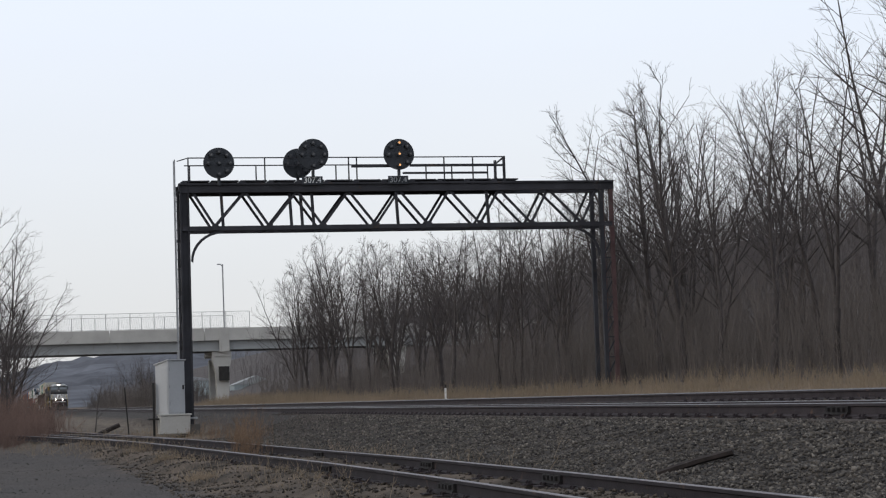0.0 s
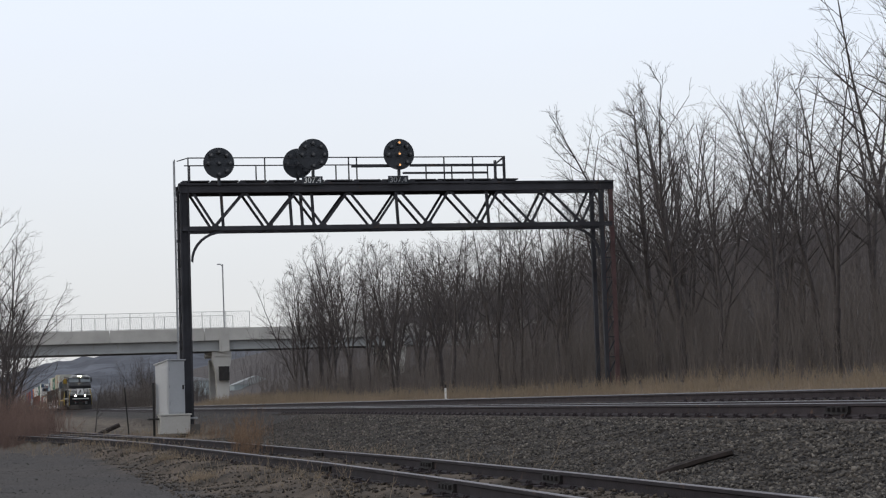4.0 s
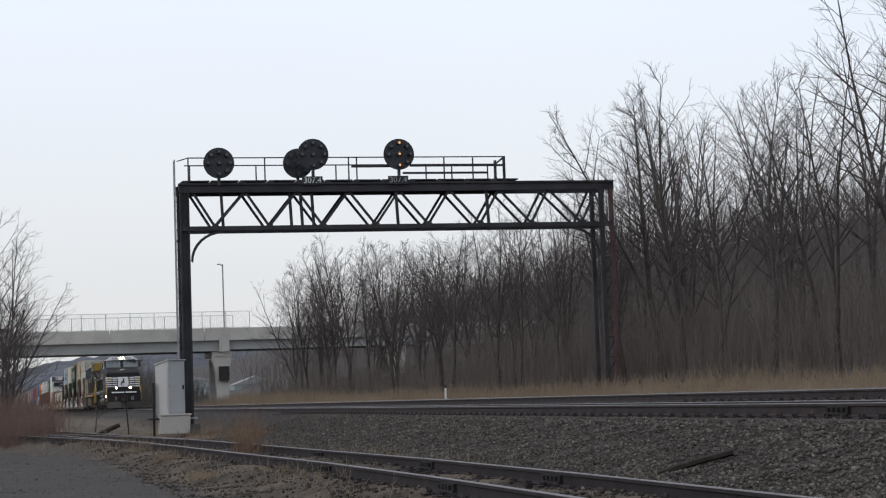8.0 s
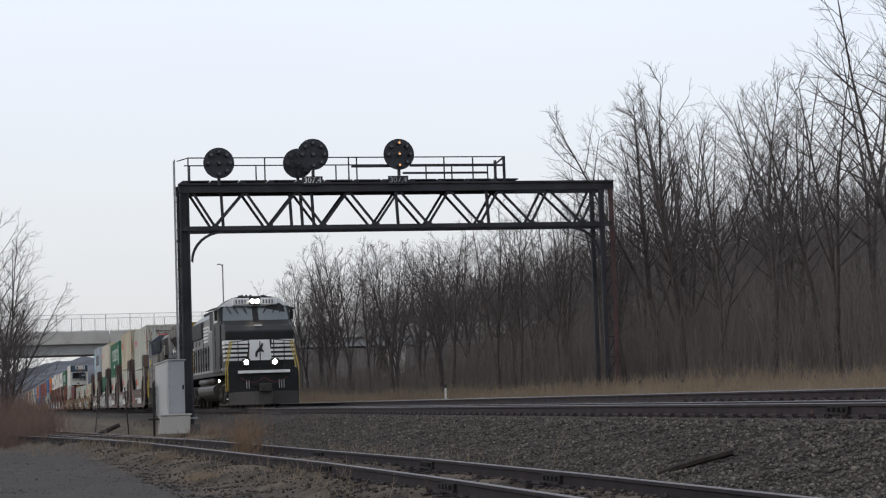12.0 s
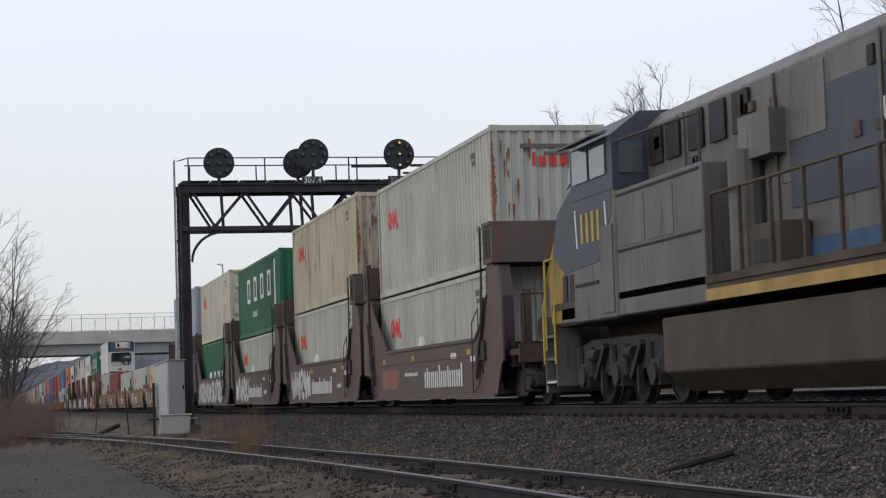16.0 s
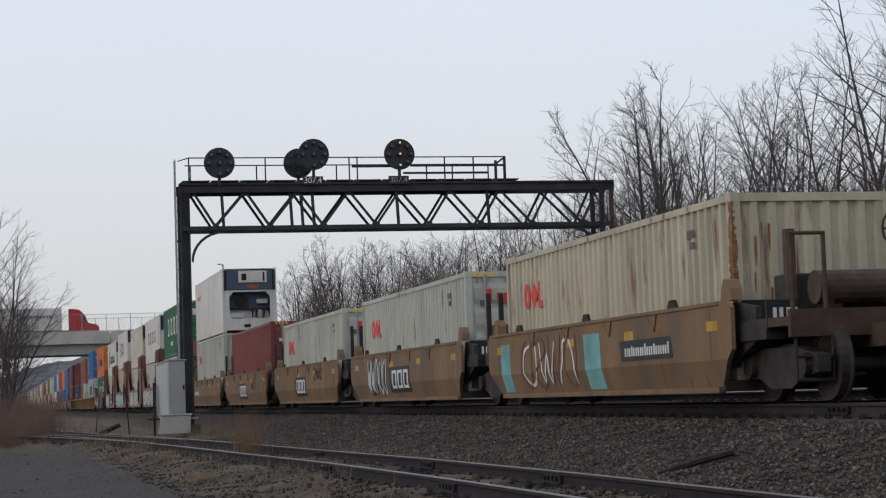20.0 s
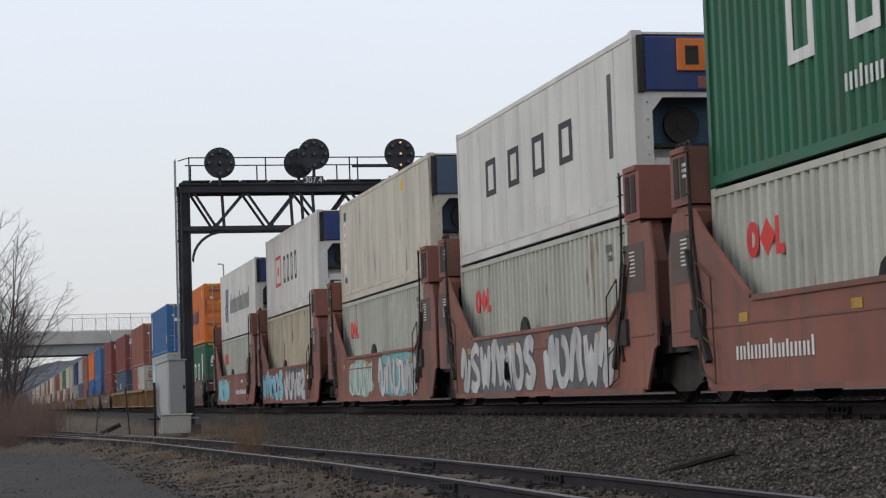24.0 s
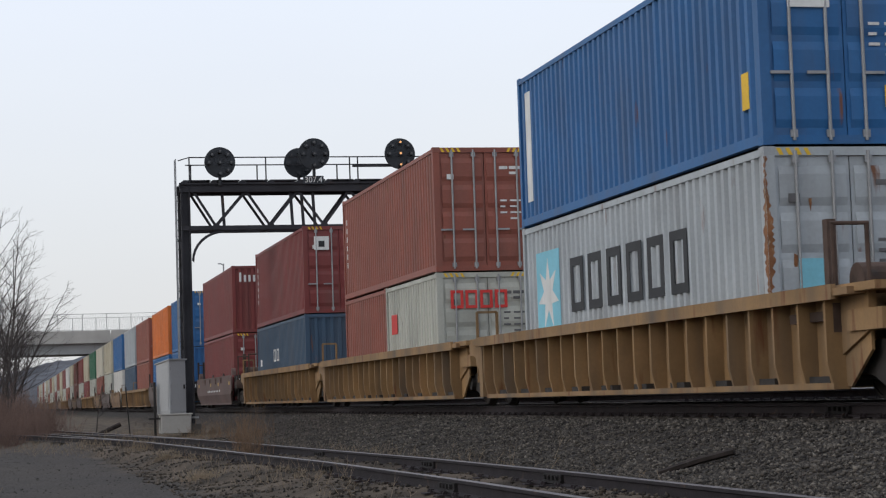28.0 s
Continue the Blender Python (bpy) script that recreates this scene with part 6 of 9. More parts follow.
def coupler_end(c, s, colour, wheel=True):
    """Platform, brake wheel and coupler at an outer end of a car."""
    turn = pose(0, 0, 0, 0, 0, 0 if s > 0 else 180)

    def plat(bm):
        box(bm, -1.35, 1.35, 7.0, 8.35, 1.0, 1.12)

    piece("platform", shared("platform", plat, GEAR_BROWN), c, None, turn)
    piece("centre_sill", shared("centre_sill", lambda bm: box(bm, -0.3, 0.3, 6.9, 9.0, 0.70, 0.995), GEAR_BROWN), c, None, turn)
    k = piece("coupler", shared("coupler", lambda bm: prism(bm, [(-0.16, 9.0), (0.16, 9.0), (0.16, 9.25), (0.28, 9.42), (0.1, 9.5), (-0.02, 9.36), (-0.2, 9.42), (-0.16, 9.25)], 0.72, 0.99, "z"), TRUCK_IRON), c, None, turn)
    piece("end_sill", shared("car_end_sill", lambda bm: box(bm, -1.4, 1.4, 8.352, 8.44, 0.85, 1.2), GEAR_BROWN), c, None, turn)
    for x in (-1.3, -0.85, 0.85, 1.3):
        piece("grab_post", shared("grab_post", lambda bm: bar(bm, (0, 8.3, 1.121), (0, 8.3, 2.15), 0.06, n=6), GEAR_BROWN), c, None, turn @ pose(x, 0, 0))
    for x in (-1.075, 1.075):
        piece("grab_rail", shared("grab_rail", lambda bm: bar(bm, (-0.25, 8.3, 2.17), (0.25, 8.3, 2.17), 0.05, n=6), GEAR_BROWN), c, None, turn @ pose(x, 0, 0))
        for z in (0.3, 0.6):
            piece("step", shared("car_step", lambda bm: (bar(bm, (-0.25, 8.4, 0), (0.25, 8.4, 0), 0.05, n=6)), TRUCK_IRON), c, None, turn @ pose(x, 0, z))
        for o in (-0.25, 0.25):
            piece("step_hanger", shared("step_hanger", lambda bm: bar(bm, (0, 8.4, 0.28), (0, 8.4, 0.86), 0.04, n=6), TRUCK_IRON), c, None, turn @ pose(x + o, 0, 0))
    piece("valve_box", shared("valve_box", lambda bm: box(bm, -0.35, 0.3, 7.15, 7.6, 1.12, 1.5), TRUCK_IRON, 0.02), c, None, turn)
    piece("air_tank", shared("air_tank", lambda bm: disc(bm, (0.15, 7.85, 1.5), 0.22, 1.3, "x", 16), GEAR_BROWN), c, None, turn)
    for x in (-0.35, 0.65):
        piece("tank_bracket", shared("tank_bracket", lambda bm: box(bm, -0.05, 0.05, 7.7, 8.0, 1.12, 1.34), TRUCK_IRON), c, None, turn @ pose(x, 0, 0))
    for x in (-0.62, 0.92):
        piece("stanchion", shared("stanchion", lambda bm: box(bm, -0.06, 0.06, 7.3, 7.44, 1.12, 2.3), GEAR_BROWN), c, None, turn @ pose(x, 0, 0))
    def handwheel(bm):
        for i in range(16):
            a, b = 2 * math.pi * i / 16, 2 * math.pi * (i + 1) / 16
            bar(bm, (-0.2 + 0.28 * math.cos(a), 8.42, 2.2 + 0.28 * math.sin(a)), (-0.2 + 0.28 * math.cos(b), 8.42, 2.2 + 0.28 * math.sin(b)), 0.035, n=5)
        bar(bm, (-0.48, 8.42, 2.2), (0.08, 8.42, 2.2), 0.03)
        bar(bm, (-0.2, 8.42, 1.1), (-0.2, 8.42, 2.48), 0.035)
    if wheel:
        piece("brake_wheel", shared("brake_wheel", handwheel, GEAR_BROWN), c, None, turn)


CREASE = 0.62


def fold(bm):
    """Bends the lower part of a tan well's side inwards below its crease."""
    bmesh.ops.bisect_plane(bm, geom=bm.verts[:] + bm.edges[:] + bm.faces[:], plane_co=(0, 0, CREASE), plane_no=(0, 0, 1))
    for v in bm.verts:
        if v.co.z < CREASE:
            v.co.x += (CREASE - v.co.z) * 0.27


def low_well(colour, key, label, sprays, half=7.75, ribs=False, ends=(False, False), seed=1):
    """Well unit without bulkheads: plain tapered sides, or sides with upright ribs and a top flange."""
    c = thing("well_car", label, "rail car", group="well cars of the train")
    e = half - 1.35
    top = 1.42 if not ribs else 1.36

    def side(bm):
        if ribs:
            prism(bm, [(-e - 0.6, 0.62), (-e, 0.2), (e, 0.2), (e + 0.6, 0.62), (e + 0.6, top), (-e - 0.6, top)], -1.26, -1.22, "x")
        else:
            prism(bm, [(-e - 0.25, 0.75), (-e + 0.45, 0.2), (e - 0.45, 0.2), (e + 0.25, 0.75), (e + 0.25, top - 0.1), (e + 0.1, top), (-e - 0.1, top), (-e - 0.25, top - 0.1)], -1.5, -1.44, "x")
            fold(bm)
    sm = shared("low_side_" + key, side, colour)

    def trim(bm):
        if ribs:
            box(bm, -1.54, -1.22, -e - 0.6, e + 0.6, top - 0.09, top)
            box(bm, -1.56, -1.5, -e - 0.2, e + 0.2, top - 0.13, top + 0.05)
            box(bm, -1.44, -1.22, -e + 0.1, e - 0.1, 0.17, 0.25)
            n = int(2 * e / 0.78)
            for i in range(n + 1):
                y = -e + 0.15 + i * (2 * e - 0.3) / n
                prism(bm, [(-1.26, 0.25), (-1.44, 0.25), (-1.5, 0.5), (-1.5, top - 0.09), (-1.26, top - 0.09)], y - 0.03, y + 0.03, "y")
        else:
            box(bm, -1.42, -1.32, -e + 0.5, e - 0.5, 0.17, 0.25)
            for sy in (-1, 1):
                box(bm, -1.506, -1.5, sy * (e - 0.55) - 0.02, sy * (e - 0.55) + 0.02, 0.64, top - 0.05)
            box(bm, -1.52, -1.44, -e + 0.2, e - 0.2, top - 0.05, top)
            for y in (-3.4, -1.2, 1.2, 3.4):
                bar(bm, (-1.512, y - 0.25, top - 0.06), (-1.512, y - 0.12, top - 0.3), 0.025)
                bar(bm, (-1.512, y - 0.12, top - 0.3), (-1.512, y + 0.25, top - 0.06), 0.025)
    tm = shared("low_trim_" + key, trim, colour)
    for r in (0, 180):
        s = piece("side", sm, c, colour, pose(0, 0, 0, 0, 0, r))
        piece("side_ribs" if ribs else "side_trim", tm, s, colour)
        if not ribs:
            for y in (-4.3, 0.0, 4.3):
                piece("guide_hook", shared("low_hook", lambda bm: prism(bm, [(-0.22, top - 0.03), (0.22, top - 0.03), (0.1, top + 0.12), (-0.1, top + 0.12)], -1.5, -1.45, "x"), DARK_IRON), s, None, pose(0, y, 0))

    def ends_mesh(bm):
        box(bm, -1.35, 1.35, half - 1.2, half - 0.25, 0.85, 1.1)
        prism(bm, [(half - 1.7, 0.5), (half - 0.7, 0.85), (half - 0.7, 1.3), (half - 1.5, 1.4)], -1.3, -1.2, "x")
        prism(bm, [(half - 1.7, 0.5), (half - 0.7, 0.85), (half - 0.7, 1.3), (half - 1.5, 1.4)], 1.2, 1.3, "x")
        box(bm, -1.2, 1.2, half - 1.45, half - 1.35, 0.4, 1.42)
        if not ribs:
            for x in (-1.38, -1.12):
                bar(bm, (x, half - 0.75, 0.9), (x, half - 0.75, 2.3), 0.09)
        else:
            for x in (-1.42, -1.0):
                bar(bm, (x, half - 0.75, 0.5), (x, half - 0.75, 1.95), 0.05)
            bar(bm, (-1.42, half - 0.75, 1.95), (-1.0, half - 0.75, 1.95), 0.05)
            box(bm, -1.45, 1.45, half - 1.3, half - 0.2, 1.3, 1.4)
            prism(bm, [(half - 1.25, 0.2), (half - 1.0, 0.2), (half - 0.97, 0.72), (half - 0.8, 0.98), (half - 0.5, 1.06), (half - 0.2, 1.06), (half - 0.2, 1.3), (half - 1.25, 1.3)], -1.47, -1.3, "x")
    if not ribs:
        wedge = shared("corner_guide_" + key, lambda bm: prism(bm, [(e - 0.3, top), (e + 0.1, top), (e + 0.06, top + 0.16), (e - 0.02, top + 0.28), (e - 0.16, top + 0.3), (e - 0.26, top + 0.18)], -1.42, -1.25, "x"), colour)
        gear = shared("end_box", lambda bm: box(bm, -0.9, -0.3, -0.25, 0.25, 1.1, 1.72), TRUCK_IRON, 0.02)
        sign = shared("end_sign", lambda bm: box(bm, -1.36, -0.84, -0.02, 0.02, 0.98, 1.36), MARK_BLACK)
        signs = shared("end_sign_marks", lambda bm: [box(bm, x, x + 0.05, -0.03, -0.02, 1.1, 1.26) for x in (-1.27, -1.18, -1.08, -0.98)], MARK_WHITE)
        for r in (0, 180):
            turn = pose(0, 0, 0, 0, 0, r)
            piece("corner_guide", wedge, c, colour, turn)
            piece("corner_guide", wedge, c, colour, turn @ Matrix.Diagonal((-1, 1, 1, 1)))
        for sy in (-1, 1):
            piece("end_box", gear, c, None, pose(0, sy * (half - 0.75), 0))
        p = piece("end_sign", sign, c, None, pose(0, -half + 0.2, 0), "black panel with white marks")
        piece("sign_marks", signs, p, None)
        refl = shared("low_reflector", lambda bm: box(bm, -1.507, -1.501, -0.22, 0.22, 1.02, 1.16), REFLECTOR)
        for y in (-e + 0.45, -2.3, 0.9, e - 0.7):
            if key in ("t", "f3", "p"):
                piece("reflector", refl, c, None, pose(0, y, 0))
    em = shared("low_end_" + key, ends_mesh, TRUCK_IRON if not ribs else colour)
    for r in (0, 180):
        piece("end_frame", em, c, TRUCK_IRON if not ribs else colour, pose(0, 0, 0, 0, 0, r))
    for y in np.arange(-e + 0.6, e - 0.5, 1.7):
        piece("floor_beam", shared("low_floor_beam", lambda bm: box(bm, -1.4, 1.4, -0.3, 0.3, 0.2, 0.33), TRUCK_IRON), c, None, pose(0, y, 0))
    for i, row in enumerate(sprays):
        sprayed(c, i, seed, *row, folded=not ribs)
    freight_truck(c, half if not ends[1] else half - 0.4)
    if ends[0]:
        freight_truck(c, -half + 0.4)
        coupler_end(c, -1, colour, key == "t")
    if ends[1]:
        coupler_end(c, 1, colour, key == "t")
    return c


# ---- consist: first the brown five-unit set, then tan, salmon, a single, yellow ribbed units, and the far cars ----
FLOOR = 0.34


def stack(u, top, bottom, z=FLOOR):
    """Puts a lower and an upper container at u (near end of the upper one), the lower one z above the rails."""
    if bottom is not None:
        ob, h = bottom
        rides(ob, u + CL / 2, z)
        z += h + 0.02
    if top is not None:
        rides(top[0], u + CL / 2, z)


def dry(colour, h, end, label, rust=False):
    return container(colour, h, CL, end, "dry", label, rust), h


HC, STD = 2.896, 2.591


def pale_low(h=STD):
    c = dry("pale", h, "front", "pale grey-green ribbed container low in a well car")
    red_emblem(c[0], h)
    return c


def build_consist():
    W, K, T, S, Y, R, G, N = MARK_WHITE, MARK_BLACK, MARK_TEAL, MARK_SKY, MARK_YELLOW, MARK_RED, MARK_GREY, MARK_NAVY
    # brown five-unit set
    us = (418.2, 433.5, 449.0, 464.4, 479.4)
    sprays = [
        [("letters", -4.1, -0.3, 0.45, 0.95, 9, W), ("patch", 2.4, 4.8, 0.45, 0.95, 0, WELL_RED), ("letters", 0.4, 1.9, 0.75, 0.85, 6, W)],
        [("letters", -2.8, 1.0, 0.45, 0.95, 9, W), ("spray", 1.1, 5.2, 0.25, 1.35, 6, W), ("letters", -4.4, -3.7, 0.6, 0.75, 3, W)],
        [("letters", -2.6, 1.15, 0.45, 0.95, 9, W), ("spray", 1.2, 5.3, 0.25, 1.35, 5, W), ("letters", -3.9, -3.2, 0.55, 0.75, 3, W)],
        [("patch", -5.5, 5.4, 0.24, 1.4, 0, G), ("spray", -5.3, -0.6, 0.25, 1.4, 5, W), ("spray", -0.4, 5.2, 0.25, 1.38, 6, W)],
        [("letters", -0.2, 3.6, 0.45, 0.95, 9, W), ("lines", -1.6, -0.4, 0.5, 1.2, 2, W), ("letters", -4.2, -2.3, 0.55, 0.8, 5, W)],
    ]
    for i, u in enumerate(us):
        rides(bulkhead_well(WELL_BROWN, "b", "dirty brown bulkhead well car with white sprayed lettering", 30 + i, sprays[i], (i == 0, i == 4)), u + CL / 2)
    a = dry("pale", HC, "front", "pale container with a rust-streaked corrugated end", True)
    red_emblem(a[0], HC)
    emblem(a[0], letters(-0.35, 0.9, 4, 2.05, 0.28, 0.1), MARK_RED, -CL / 2)
    emblem(a[0], [(-0.6, 0.6, 2.42, 2.5), (-0.1, 0.5, 2.28, 2.34)], MARK_GREY, -CL / 2, "lettering")
    stack(us[0], a, pale_low(), 0.25)
    a = dry("cream", HC, "front", "stained cream container with a rusty corner", True)
    red_emblem(a[0], HC)
    stack(us[1], a, pale_low(HC), 0.25)
    a = dry("green", HC, "front", "green ribbed container with white lettering shapes on its side")
    wide_word(a[0], W, 4, -3.6, 7.9, 1.35, 0.95)
    wide_word(a[0], W, 5, 0.3, 1.4, 0.75, 0.3)
    emblem(a[0], [(-4.9, -4.6, 0.9, 2.6)], W, "side", "code_strip")
    stack(us[2], a, pale_low(), 0.25)
    a = dry("ivory", HC, "doors", "stained off-white ribbed container with a red emblem and door hardware")
    red_emblem(a[0], HC)
    emblem(a[0], letters(-0.75, 1.5, 4, 2.2, 0.26, 0.1), MARK_RED, -CL / 2 - 0.02)
    emblem(a[0], [(-0.7, -0.15, 0.75, 1.25)], MARK_BLACK, -CL / 2 - 0.02, "panel")
    emblem(a[0], [(-4.4, -3.4, 0.3, 1.5), (-2.2, -1.2, 0.25, 1.2)], P["cream"], "side", "repair_patch")
    b = dry("green", HC, "front", "green ribbed container with white lettering shapes low in a well car")
    wide_word(b[0], W, 4, -3.0, 6.5, 0.55, 0.95)
    emblem(b[0], [(-4.9, -4.6, 0.9, 2.4)], W, "side", "code_strip")
    stack(us[3], a, b, 0.25)
    a = dry("grey", HC, "front", "blue-grey container with dark lettering shapes and a pale blue emblem")
    wide_word(a[0], K, 6, -3.4, 6.3, 1.15, 0.95)
    emblem(a[0], [(3.75, 5.2, 0.75, 2.35)], MARK_SKY, "side")
    emblem(a[0], star(4.45, 1.55, 0.68), W, "side", "star")
    emblem(a[0], [(-6.0, -5.86, 0.9, 2.4)], MARK_YELLOW, "side", "warning_strip")
    stack(us[4], a, pale_low(HC), 0.45)
    # tan five-unit set, single level but for the last
    us = (499.0, 514.7, 530.2, 545.7, 561.1)
    sprays = [
        [("panel", -4.3, -1.9, 0.7, 1.02, 0, K), ("letters", -4.15, -2.05, 0.77, 0.95, 10, W), ("panel", -0.85, 0.05, 0.28, 1.2, 0, T), ("panel", 4.9, 5.6, 0.28, 1.2, 0, T), ("lines", 0.5, 4.3, 0.3, 1.3, 4, CAP_RED), ("lines", 0.6, 4.2, 0.35, 1.2, 3, W)],
        [("patch", 1.5, 4.2, 0.3, 1.3, 0, K), ("lines", 1.6, 4.1, 0.32, 1.28, 5, W), ("panel", -1.3, 1.2, 0.38, 1.02, 0, K), ("letters", -1.1, 1.0, 0.48, 0.93, 3, W)],
        [("panel", -0.6, 1.65, 0.4, 1.02, 0, K), ("letters", -0.4, 1.45, 0.5, 0.93, 3, W), ("lines", -3.8, -2.2, 0.85, 1.3, 3, K)],
        [("panel", -0.8, 1.7, 0.4, 1.02, 0, K), ("letters", -0.6, 1.5, 0.5, 0.93, 3, W), ("lines", -3.6, -2.2, 0.7, 1.2, 2, K)],
        [("letters", 2.6, 4.6, 0.7, 0.9, 8, W)],
    ]
    for i, u in enumerate(us):
        rides(low_well(WELL_TAN, "t", "worn tan well car with plain sides and sprayed marks", sprays[i], ends=(i == 0, i == 4), seed=60 + i), u + CL / 2)
    a = dry("cream", STD, "front", "weathered cream container with a rusty ribbed end", True)
    red_emblem(a[0], STD)
    stack(us[0], None, a)
    for i in (1, 2):
        a = dry("pale", STD, "doors", "pale grey-green container with a red emblem on its doors")
        red_emblem(a[0], STD)
        emblem(a[0], letters(-0.75, 1.5, 4, 1.9, 0.3, 0.1), MARK_RED, -CL / 2 - 0.02)
        stack(us[i], None, a)
    a = dry("maroon", HC, "doors", "maroon ribbed container with a square emblem on its doors")
    emblem(a[0], [(-0.85, -0.35, 1.5, 2.1)], N, -CL / 2 - 0.02)
    emblem(a[0], [(-0.8, -0.4, 1.56, 1.62), (-0.72, -0.45, 1.7, 1.9)], W, -CL / 2 - 0.03, "emblem_bars")
    emblem(a[0], [(-0.1, 0.15, 0.4, 0.7)], MARK_YELLOW, -CL / 2 - 0.02, "notice")
    stack(us[3], None, a)
    a = container("reefer", HC, CL, "navy", "reefer", "white refrigerated container with a dark machinery end"), HC
    emblem(a[0], letters(3.6, 1.6, 3, 2.0, 0.28, 0.2), MARK_RED, "side")
    stack(us[4], a, pale_low(HC), 0.5)
    # salmon five-unit set with refrigerated containers
    us = (580.9, 596.3, 611.4, 627.7, 643.2)
    sprays = [
        [("letters", 2.1, 4.7, 0.6, 0.85, 10, W), ("patch", -5.7, -1.4, 0.26, 1.4, 0, G), ("spray", -5.5, -1.6, 0.28, 1.38, 3, K)],
        [("patch", -5.6, -1.2, 0.25, 1.4, 0, G), ("spray", -5.5, -1.3, 0.25, 1.4, 5, W), ("patch", -0.9, 5.2, 0.25, 1.4, 0, G), ("spray", -0.8, 5.1, 0.25, 1.4, 7, W)],
        [("patch", -5.6, -0.6, 0.25, 1.4, 0, T), ("spray", -5.5, -0.7, 0.25, 1.4, 5, W), ("patch", 0.0, 3.8, 0.3, 1.3, 0, PALE_TEAL), ("lines", 0.1, 3.7, 0.32, 1.28, 4, W)],
        [("patch", 1.6, 3.0, 0.25, 1.38, 0, WINE), ("spray", 0.4, 5.8, 0.25, 1.4, 5, MARK_SKY), ("patch", -4.7, 0.2, 0.25, 1.38, 0, G), ("spray", -4.6, 0.1, 0.25, 1.38, 5, W)],
        [("patch", 1.0, 5.3, 0.28, 1.3, 0, T), ("spray", 1.1, 5.2, 0.3, 1.3, 5, MARK_SKY), ("letters", -4.6, -1.2, 0.6, 0.82, 10, W)],
    ]
    for i, u in enumerate(us):
        rides(bulkhead_well(WELL_RED, "r", "faded salmon-red bulkhead well car covered in sprayed strokes", 90 + i, sprays[i], (i == 0, i == 4)), u + CL / 2)
    a = dry("green", HC, "doors", "green ribbed container with door rods and white lettering shapes")
    wide_word(a[0], W, 4, -3.2, 7.4, 1.25, 1.0)
    wide_word(a[0], W, 5, 0.2, 1.4, 0.65, 0.3)
    emblem(a[0], [(-4.75, -4.4, 0.8, 2.45)], W, "side", "code_strip")
    emblem(a[0], [(-0.95, -0.45, 2.1, 2.45)], W, -CL / 2 - 0.02, "notice")
    emblem(a[0], [(-0.85, -0.55, 2.16, 2.2), (-0.85, -0.6, 2.28, 2.32)], R, -CL / 2 - 0.03, "notice_bars")
    stack(us[0], a, pale_low(), 0.45)
    a = container("reefer", HC, CL, "blue", "reefer", "white refrigerated container with blue and orange machinery end"), HC
    wide_word(a[0], K, 4, -2.6, 7.2, 1.25, 0.75)
    emblem(a[0], [(-4.9, -4.7, 1.0, 2.4)], G, "side", "code_strip")
    stack(us[1], a, pale_low(), 0.45)
    a = container("ivory", HC, CL, "navy", "reefer", "ivory refrigerated container with a red and blue upright strip"), HC
    emblem(a[0], [(5.1, 5.5, 0.7, 2.3)], W, "side", "panel")
    emblem(a[0], [(5.16, 5.44, 1.1 + 0.3 * i, 1.32 + 0.3 * i) for i in range(4)], R, "side")
    emblem(a[0], [(5.14, 5.46, 0.55, 0.8), (5.14, 5.46, 2.35, 2.6)], N, "side", "blue_band")
    emblem(a[0], [(-3.1, -2.8, 2.35, 2.6)], MARK_YELLOW, "side", "notice")
    stack(us[2], a, pale_low(), 0.45)
    a = container("reefer", HC, CL, "blue", "reefer", "white refrigerated container with a red emblem and dark lettering shapes"), HC
    emblem(a[0], [(2.3, 3.6, 1.0, 1.12), (2.3, 3.6, 1.98, 2.1), (2.3, 2.42, 1.12, 1.98), (3.48, 3.6, 1.12, 1.98), (2.8, 3.1, 1.4, 1.7)], R, "side")
    wide_word(a[0], K, 4, -1.4, 3.5, 1.05, 0.95)
    stack(us[3], a, (dry("cream", HC, "front", "cream ribbed container low in a well car")[0], HC), 0.45)
    a = container("reefer", HC, CL, "blue", "reefer", "white refrigerated container with dark lettering shapes and emblem"), HC
    wide_word(a[0], K, 11, -3.9, 6.6, 1.05, 0.85)
    slanted_emblem(a[0], 3.1, N)
    stack(us[4], a, pale_low(), 0.45)
    # plum single
    rides(low_well(WELL_PLUM, "p", "dark plum-brown well car with faint white sprayed strokes", [("lines", 1.2, 3.7, 0.35, 1.0, 4, W), ("letters", 5.1, 6.1, 0.45, 0.9, 2, MARK_WHITE), ("letters", 0.0, 0.6, 0.95, 1.05, 3, G)], half=8.3, ends=(True, True), seed=120), 662.8 + CL / 2)
    a = dry("orange", HC, "doors", "orange ribbed container with navy lettering shapes and door rods")
    wide_word(a[0], N, 11, -3.4, 5.6, 1.05, 0.85)
    slanted_emblem(a[0], 2.9, N)
    emblem(a[0], [(-5.2, -4.9, 2.3, 2.6)], MARK_YELLOW, "side", "notice")
    emblem(a[0], letters(-0.95, 0.9, 8, 2.5, 0.14), MARK_NAVY, -CL / 2 - 0.02, "lettering")
    for x, z in ((0.32, 1.98), (0.32, 1.45), (0.68, 1.98), (0.68, 1.45)):
        emblem(a[0], [(x, x + 0.26, z, z + 0.34)], AMBER, -CL / 2 - 0.02, "data_panel")
    emblem(a[0], [((-0.5, 1.95), (-0.2, 1.95), (-0.35, 2.22))], MARK_YELLOW, -CL / 2 - 0.02, "warning_triangle")
    b = dry("green", HC, "doors", "green ribbed container with a white notice on its doors")
    wide_word(b[0], W, 4, -3.2, 6.8, 1.0, 0.95)
    emblem(b[0], [(-4.75, -4.4, 0.7, 2.4)], W, "side", "code_strip")
